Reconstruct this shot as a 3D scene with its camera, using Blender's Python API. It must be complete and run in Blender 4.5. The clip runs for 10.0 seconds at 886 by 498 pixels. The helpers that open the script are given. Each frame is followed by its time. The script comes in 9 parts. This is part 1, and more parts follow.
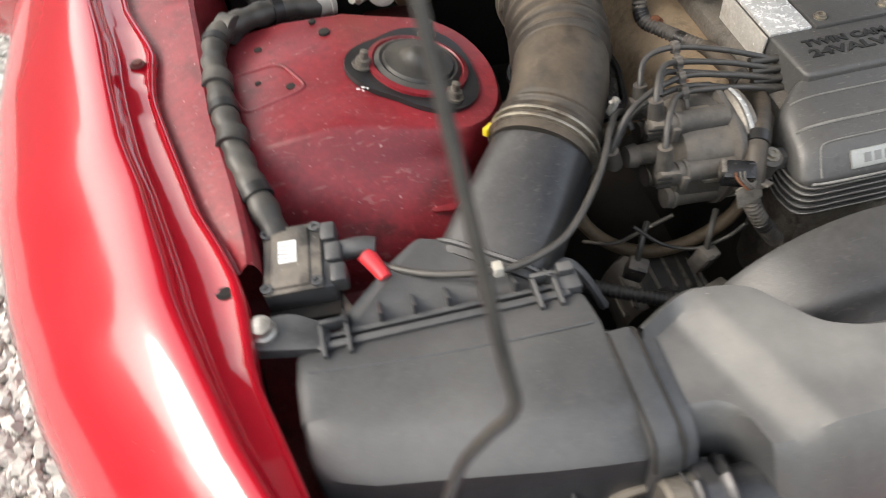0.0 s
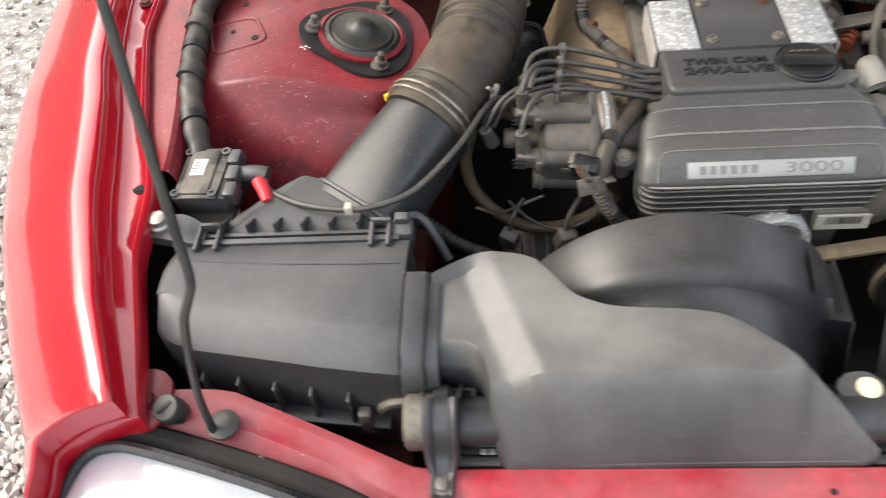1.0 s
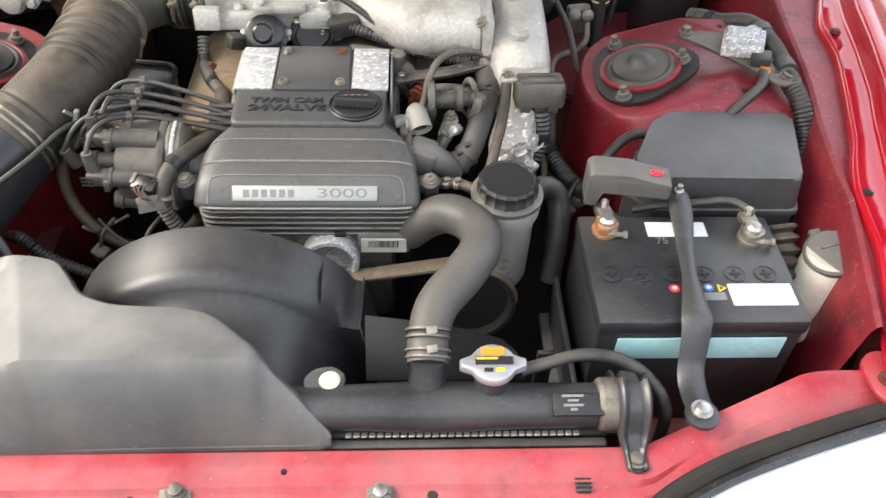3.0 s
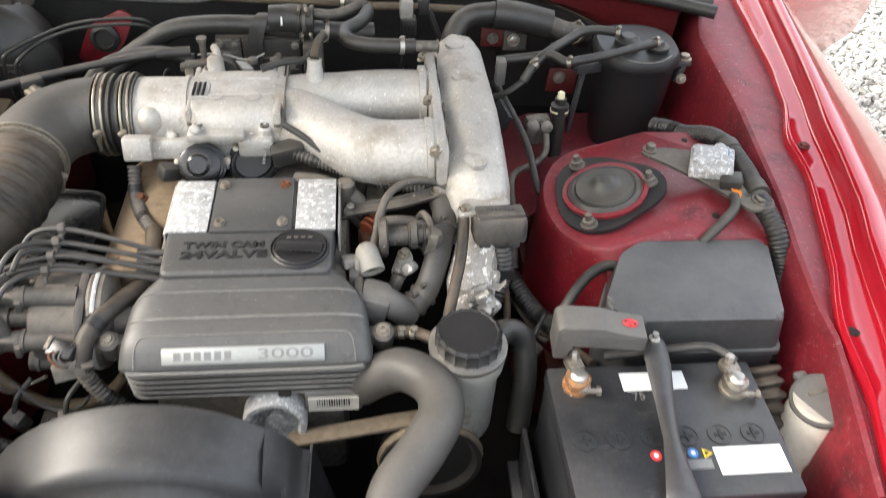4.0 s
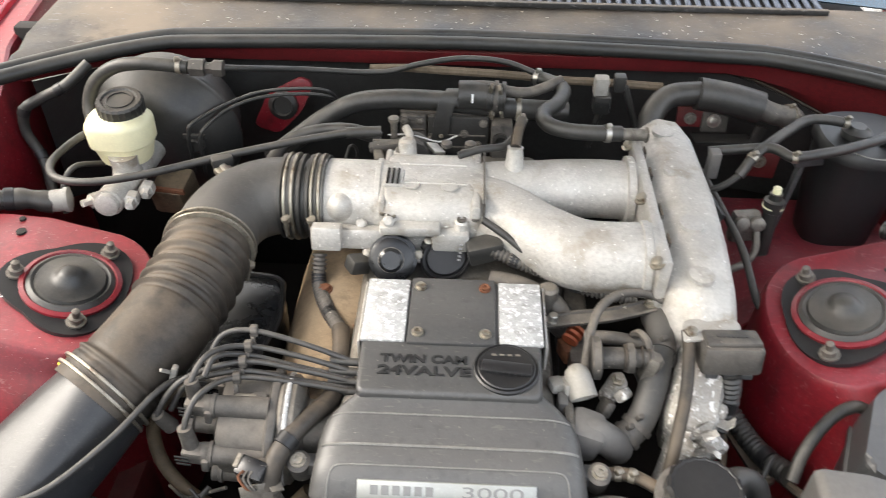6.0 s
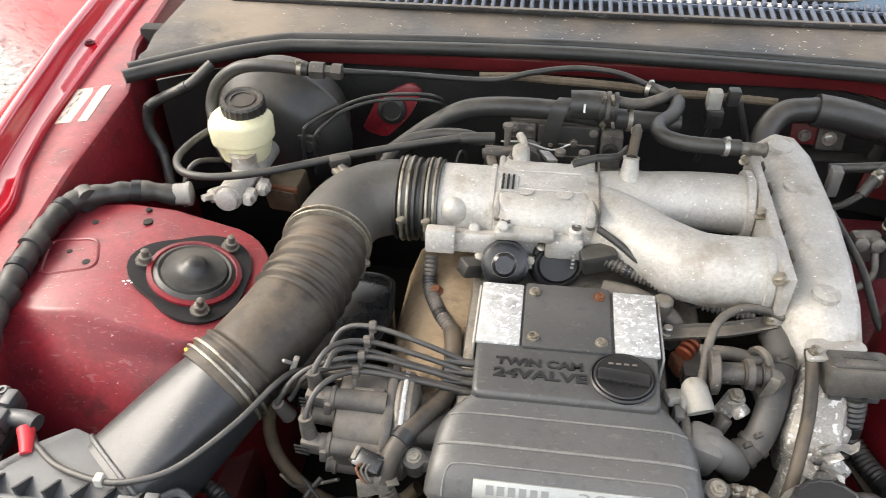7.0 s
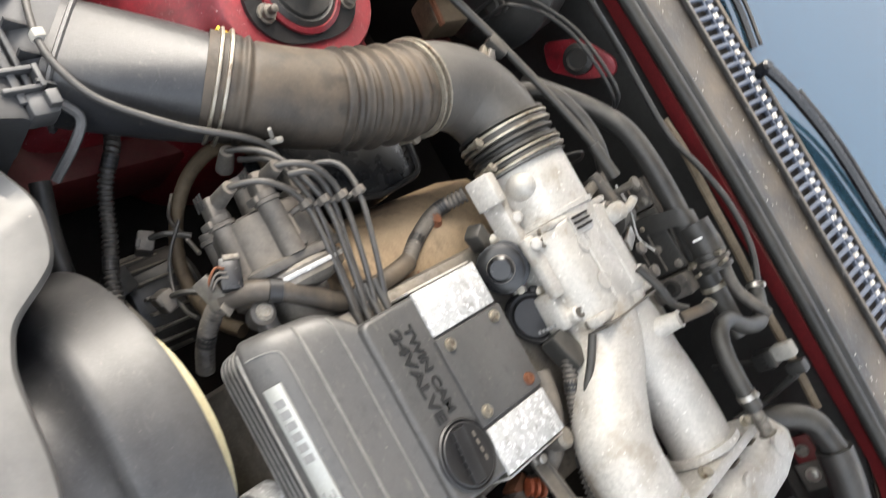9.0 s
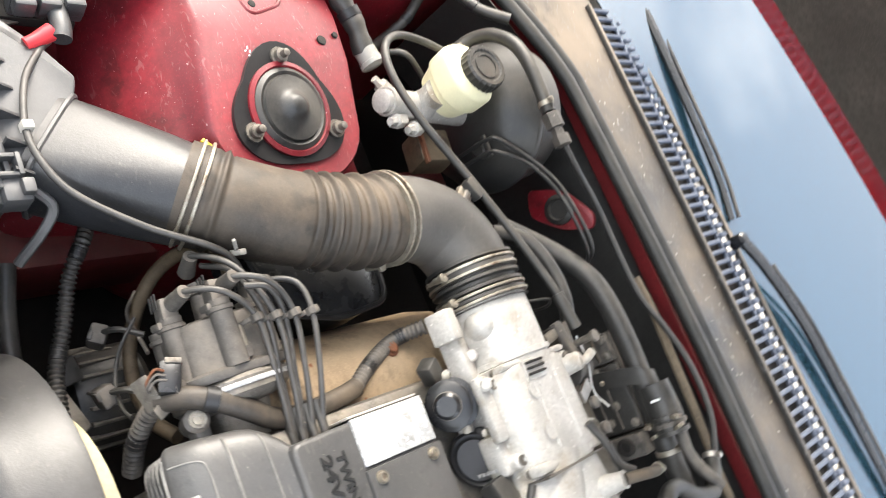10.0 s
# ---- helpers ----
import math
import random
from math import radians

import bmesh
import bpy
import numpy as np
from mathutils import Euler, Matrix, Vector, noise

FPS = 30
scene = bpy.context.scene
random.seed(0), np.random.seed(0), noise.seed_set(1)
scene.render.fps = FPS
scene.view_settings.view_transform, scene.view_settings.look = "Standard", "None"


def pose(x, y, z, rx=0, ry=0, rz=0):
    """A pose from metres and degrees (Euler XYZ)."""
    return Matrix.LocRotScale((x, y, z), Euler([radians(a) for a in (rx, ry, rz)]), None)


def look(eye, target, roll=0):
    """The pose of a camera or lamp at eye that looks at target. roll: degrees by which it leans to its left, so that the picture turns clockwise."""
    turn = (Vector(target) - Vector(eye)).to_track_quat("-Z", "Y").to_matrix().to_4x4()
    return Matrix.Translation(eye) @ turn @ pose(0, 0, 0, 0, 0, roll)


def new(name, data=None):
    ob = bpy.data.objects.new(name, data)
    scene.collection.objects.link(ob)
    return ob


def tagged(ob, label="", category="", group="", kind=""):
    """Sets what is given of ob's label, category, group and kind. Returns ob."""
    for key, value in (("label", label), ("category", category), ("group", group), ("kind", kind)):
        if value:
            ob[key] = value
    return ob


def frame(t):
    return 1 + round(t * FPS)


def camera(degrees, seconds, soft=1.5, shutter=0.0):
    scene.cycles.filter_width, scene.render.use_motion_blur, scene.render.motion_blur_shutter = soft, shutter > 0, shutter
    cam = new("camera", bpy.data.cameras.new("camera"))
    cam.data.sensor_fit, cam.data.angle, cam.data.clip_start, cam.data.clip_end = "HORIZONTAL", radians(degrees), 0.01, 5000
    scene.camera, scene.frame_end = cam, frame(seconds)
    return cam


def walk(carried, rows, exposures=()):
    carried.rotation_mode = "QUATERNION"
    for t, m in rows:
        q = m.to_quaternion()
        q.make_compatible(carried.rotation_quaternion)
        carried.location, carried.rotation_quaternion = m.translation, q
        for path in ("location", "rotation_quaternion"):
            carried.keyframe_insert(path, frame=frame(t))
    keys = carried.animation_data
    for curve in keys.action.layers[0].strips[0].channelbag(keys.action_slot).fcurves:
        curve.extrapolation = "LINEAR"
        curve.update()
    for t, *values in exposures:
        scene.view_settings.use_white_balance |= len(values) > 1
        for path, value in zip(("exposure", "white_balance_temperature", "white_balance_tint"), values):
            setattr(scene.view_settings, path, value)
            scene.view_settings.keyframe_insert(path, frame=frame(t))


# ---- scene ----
cam = camera(57.9, 10.0, soft=0.65, shutter=0.45)
PATH = [
    (0, (-0.613, -0.173, 1.386), (-0.411, 1.121, -0.125), -5.4),
    (0.5, (-0.43, -0.24, 1.398), (-0.466, 1.022, -0.153), -5.9),
    (1, (-0.295, -0.331, 1.466), (-0.471, 0.944, -0.065), -7.7),
    (1.5, (-0.117, -0.405, 1.487), (-0.279, 0.905, -0.015), -4.1),
    (2, (0.003, -0.451, 1.488), (-0.11, 0.894, 0.012), -1.6),
    (2.5, (0.082, -0.452, 1.482), (0.072, 0.917, 0.024), 0.4),
    (2.7, (0.107, -0.453, 1.482), (0.147, 0.928, 0.035), 1.5),
    (3.8, (0.152, -0.331, 1.507), (0.324, 1.127, 0.149), 3.6),
    (4, (0.149, -0.286, 1.512), (0.339, 1.191, 0.178), 3.5),
    (4.5, (0.136, -0.209, 1.52), (0.354, 1.297, 0.222), 3.3),
    (5, (0.102, -0.171, 1.52), (0.254, 1.353, 0.233), 2.2),
    (5.5, (0.056, -0.146, 1.523), (0.088, 1.38, 0.229), 0.7),
    (6, (0.012, -0.132, 1.517), (-0.04, 1.397, 0.229), 0.8),
    (6.2, (-0.013, -0.121, 1.52), (-0.086, 1.4, 0.223), 1.4),
    (7.3, (-0.055, -0.164, 1.508), (-0.304, 1.372, 0.252), -0.7),
    (7.5, (-0.061, -0.168, 1.503), (-0.315, 1.339, 0.212), 0.1),
    (8, (-0.074, -0.153, 1.476), (-0.342, 1.19, 0.018), 10.1),
    (8.5, (-0.068, -0.102, 1.436), (-0.094, 1.226, -0.06), 46.4),
    (9, (-0.088, -0.046, 1.47), (-0.19, 1.361, 0.052), 58.0),
    (9.5, (-0.09, -0.012, 1.49), (-0.384, 1.386, 0.09), 52.8),
    (10, (-0.066, -0.019, 1.513), (-0.46, 1.451, 0.217), 57.6),
]
walk(cam, [(t, look(eye, target, roll)) for t, eye, target, roll in PATH], [(0, 0.95), (0.5, 1.06), (1.0, 1.10), (1.5, 1.24), (2.5, 1.40), (5.0, 1.46), (5.5, 1.52), (7.5, 1.44), (9.0, 1.62), (9.5, 1.70), (10, 1.95)])

# ---- light ----
SUN_EL, SUN_AZ = 38.0, -82.0         # sun behind thin cloud, off the left wing: broad and soft
world = bpy.data.worlds.new("sky")
scene.world = world
world.use_nodes = True
wn, wl = world.node_tree.nodes, world.node_tree.links
sky = wn.new("ShaderNodeTexSky")
sky.sky_type, sky.sun_disc = "NISHITA", False
sky.sun_elevation, sky.sun_rotation = radians(SUN_EL), radians(SUN_AZ)
sky.dust_density, sky.air_density = 2.0, 1.0
# broken thin cloud over the whole sky
sky_co, cloud, veil, blend = wn.new("ShaderNodeTexCoord"), wn.new("ShaderNodeTexNoise"), wn.new("ShaderNodeMapRange"), wn.new("ShaderNodeMix")
cloud.inputs["Scale"].default_value, cloud.inputs["Detail"].default_value, cloud.inputs["Roughness"].default_value = 2.2, 7.0, 0.55
veil.inputs["From Min"].default_value, veil.inputs["From Max"].default_value = 0.40, 0.64
veil.inputs["To Max"].default_value = 0.3
blend.data_type = "RGBA"
haze_z, haze, most = wn.new("ShaderNodeSeparateXYZ"), wn.new("ShaderNodeMapRange"), wn.new("ShaderNodeMath")
haze.interpolation_type = "SMOOTHSTEP"
haze.inputs["From Min"].default_value, haze.inputs["From Max"].default_value = 0.15, 1.2
haze.inputs["To Min"].default_value, haze.inputs["To Max"].default_value = 1.0, 0.0
most.operation = "MAXIMUM"
wl.new(sky_co.outputs["Generated"], haze_z.inputs["Vector"])
wl.new(haze_z.outputs["Z"], haze.inputs["Value"])
wl.new(sky_co.outputs["Generated"], cloud.inputs["Vector"])
wl.new(cloud.outputs["Fac"], veil.inputs["Value"])
wl.new(veil.outputs["Result"], most.inputs[0])
wl.new(haze.outputs["Result"], most.inputs[1])
wl.new(most.outputs["Value"], blend.inputs["Factor"])
wl.new(sky.outputs["Color"], blend.inputs["A"])
# the thin cloud is brightest round the veiled sun and falls off all the way to the far side
toward, fall, tint, glow = wn.new("ShaderNodeVectorMath"), wn.new("ShaderNodeMapRange"), wn.new("ShaderNodeMix"), wn.new("ShaderNodeVectorMath")
toward.operation, glow.operation, tint.data_type = "DOT_PRODUCT", "SCALE", "RGBA"
_a, _e = radians(SUN_AZ), radians(SUN_EL)
sun_from = Vector((math.sin(_a) * math.cos(_e), math.cos(_a) * math.cos(_e), math.sin(_e)))
toward.inputs[1].default_value = sun_from
fall.interpolation_type = "SMOOTHSTEP"
fall.inputs["From Min"].default_value, fall.inputs["From Max"].default_value = 0.20, 1.0
wl.new(sky_co.outputs["Generated"], toward.inputs[0])
wl.new(toward.outputs["Value"], fall.inputs["Value"])
tint.inputs["A"].default_value, tint.inputs["B"].default_value = (9.9, 10.5, 11.4, 1), (27.0, 25.4, 22.8, 1)
wl.new(fall.outputs["Result"], tint.inputs["Factor"])
wl.new(tint.outputs["Result"], glow.inputs[0])
glow.inputs["Scale"].default_value = 1.0
wl.new(glow.outputs["Vector"], blend.inputs["B"])
# unseen hills and trees, added as a dark band to block low light all round
line, shut = wn.new("ShaderNodeMapRange"), wn.new("ShaderNodeMix")
line.inputs["From Min"].default_value, line.inputs["From Max"].default_value = 0.38, 0.42
crowns, ragged = wn.new("ShaderNodeTexNoise"), wn.new("ShaderNodeMath")
crowns.inputs["Scale"].default_value, crowns.inputs["Detail"].default_value = 7.0, 5.0
ragged.operation, ragged.inputs[1].default_value = "MULTIPLY_ADD", 0.26
wl.new(sky_co.outputs["Generated"], crowns.inputs["Vector"])
# the added band stands taller off the left wing, to keep bright sky off its flank
west, taller, height = wn.new("ShaderNodeMath"), wn.new("ShaderNodeMath"), wn.new("ShaderNodeMath")
west.operation, taller.operation, height.operation = "MINIMUM", "MULTIPLY", "ADD"
west.inputs[1].default_value, taller.inputs[1].default_value = 0.0, 0.13
wl.new(haze_z.outputs["X"], west.inputs[0])
wl.new(west.outputs["Value"], taller.inputs[0])
wl.new(taller.outputs["Value"], height.inputs[0])
wl.new(haze_z.outputs["Z"], height.inputs[1])
wl.new(crowns.outputs["Fac"], ragged.inputs[0])
wl.new(height.outputs["Value"], ragged.inputs[2])
shut.data_type = "RGBA"
shut.inputs["A"].default_value = (1.1, 1.15, 0.95, 1)
wl.new(ragged.outputs["Value"], line.inputs["Value"])
wl.new(line.outputs["Result"], shut.inputs["Factor"])
wl.new(blend.outputs["Result"], shut.inputs["B"])
wl.new(shut.outputs["Result"], wn["Background"].inputs["Color"])
wn["Background"].inputs["Strength"].default_value = 0.12
sun = new("sun", bpy.data.lights.new("sun", "SUN"))
sun.data.energy, sun.data.angle, sun.data.color = 1.55, radians(24), (1.0, 0.92, 0.82)
sun.matrix_world = look(sun_from * 20, (0, 0, 0))


# ---- materials ----
def material(name, base, rough=0.5, metal=0.0, var=0.25, scale=12.0, bump=0.15, bscale=160.0, dust=None, dust_amount=0.35,
             dust_scale=9.0, coat=0.0, speck=None, speck_scale=220.0, speck_cut=0.66, random_tone=0.0, grime=None, grime_amount=0.5, grime_scale=24.0, spec=0.5, scuff=None, scuff_amount=0.4):
    """Paint, plastic, rubber or metal with tone at two scales, grain, dust that lies on upward faces, and specks."""
    m = bpy.data.materials.new(name)
    m.use_nodes = True
    n, l = m.node_tree.nodes, m.node_tree.links
    b = n["Principled BSDF"]
    b.inputs["Roughness"].default_value, b.inputs["Metallic"].default_value = rough, metal
    b.inputs["Specular IOR Level"].default_value = spec
    if coat:
        b.inputs["Coat Weight"].default_value, b.inputs["Coat Roughness"].default_value = coat, 0.06
    tc = n.new("ShaderNodeTexCoord")

    def noise_node(sc, detail=5.0):
        k = n.new("ShaderNodeTexNoise")
        k.inputs["Scale"].default_value, k.inputs["Detail"].default_value, k.inputs["Roughness"].default_value = sc, detail, 0.6
        l.new(tc.outputs["Object"], k.inputs["Vector"])
        return k

    def mix(fac, a, c):
        k = n.new("ShaderNodeMix")
        k.data_type = "RGBA"
        for sock, val in ((k.inputs["Factor"], fac), (k.inputs["A"], a), (k.inputs["B"], c)):
            if isinstance(val, (int, float)):
                sock.default_value = val
            elif isinstance(val, tuple):
                sock.default_value = (*val, 1) if len(val) == 3 else val
            else:
                l.new(val, sock)
        return k.outputs["Result"]

    def ramp(val, lo, hi):
        k = n.new("ShaderNodeMapRange")
        k.inputs["From Min"].default_value, k.inputs["From Max"].default_value = lo, hi
        l.new(val, k.inputs["Value"])
        return k.outputs["Result"]

    def times(a, c):
        k = n.new("ShaderNodeMath")
        k.operation = "MULTIPLY"
        l.new(a, k.inputs[0])
        if isinstance(c, (int, float)):
            k.inputs[1].default_value = c
        else:
            l.new(c, k.inputs[1])
        return k.outputs["Value"]

    big, fine = noise_node(scale), noise_node(scale * 9, 3.0)
    lo, hi = tuple(v * (1 - var) for v in base), tuple(min(1, v * (1 + var)) for v in base)
    colour = mix(ramp(big.outputs["Fac"], 0.3, 0.7), lo, hi)
    colour = mix(times(ramp(fine.outputs["Fac"], 0.40, 0.68), 0.8), colour, tuple(v * (1 - var) for v in base))
    grain = noise_node(scale * 32, 2.0)
    colour = mix(times(ramp(grain.outputs["Fac"], 0.56, 0.66), 0.5), colour, tuple(min(1.0, v * (1 + 1.4 * var)) for v in base))
    if random_tone:
        info = n.new("ShaderNodeNewGeometry")
        colour = mix(times(info.outputs["Random Per Island"], random_tone), colour, tuple(v * 0.35 for v in base))
    if dust:
        geo = n.new("ShaderNodeNewGeometry")
        sep = n.new("ShaderNodeSeparateXYZ")
        l.new(geo.outputs["Normal"], sep.inputs["Vector"])
        up = ramp(sep.outputs["Z"], 0.0, 0.9)
        patch = ramp(noise_node(dust_scale, 8.0).outputs["Fac"], 0.32, 0.68)
        cover = times(times(up, patch), dust_amount)
        colour = mix(cover, colour, dust)
        r = n.new("ShaderNodeMapRange")
        r.inputs["To Min"].default_value, r.inputs["To Max"].default_value = rough, min(1.0, rough + 0.45)
        l.new(cover, r.inputs["Value"])
        l.new(r.outputs["Result"], b.inputs["Roughness"])
    else:
        r = n.new("ShaderNodeMapRange")
        r.inputs["To Min"].default_value, r.inputs["To Max"].default_value = rough * 0.8, min(1.0, rough * 1.25)
        l.new(big.outputs["Fac"], r.inputs["Value"])
        l.new(r.outputs["Result"], b.inputs["Roughness"])
    if grime:
        spots = times(ramp(noise_node(grime_scale, 9.0).outputs["Fac"], 0.52, 0.64), ramp(noise_node(grime_scale * 0.3, 2.0).outputs["Fac"], 0.40, 0.60))
        colour = mix(times(spots, grime_amount), colour, grime)
    if scuff:
        stretch, streak = n.new("ShaderNodeMapping"), n.new("ShaderNodeTexNoise")
        stretch.inputs["Scale"].default_value, stretch.inputs["Rotation"].default_value = (60, 190, 120), (0.3, 0.5, 0.7)
        streak.inputs["Scale"].default_value, streak.inputs["Detail"].default_value, streak.inputs["Distortion"].default_value = 1.0, 6.0, 1.2
        l.new(tc.outputs["Object"], stretch.inputs["Vector"])
        l.new(stretch.outputs["Vector"], streak.inputs["Vector"])
        colour = mix(times(ramp(streak.outputs["Fac"], 0.61, 0.70), scuff_amount), colour, scuff)
    if speck:
        colour = mix(ramp(noise_node(speck_scale, 2.0).outputs["Fac"], speck_cut, speck_cut + 0.04), colour, speck)
    l.new(colour, b.inputs["Base Color"])
    if bump:
        k = n.new("ShaderNodeBump")
        k.inputs["Strength"].default_value, k.inputs["Distance"].default_value = bump, 0.002
        l.new(noise_node(bscale, 4.0).outputs["Fac"], k.inputs["Height"])
        l.new(k.outputs["Normal"], b.inputs["Normal"])
    return m


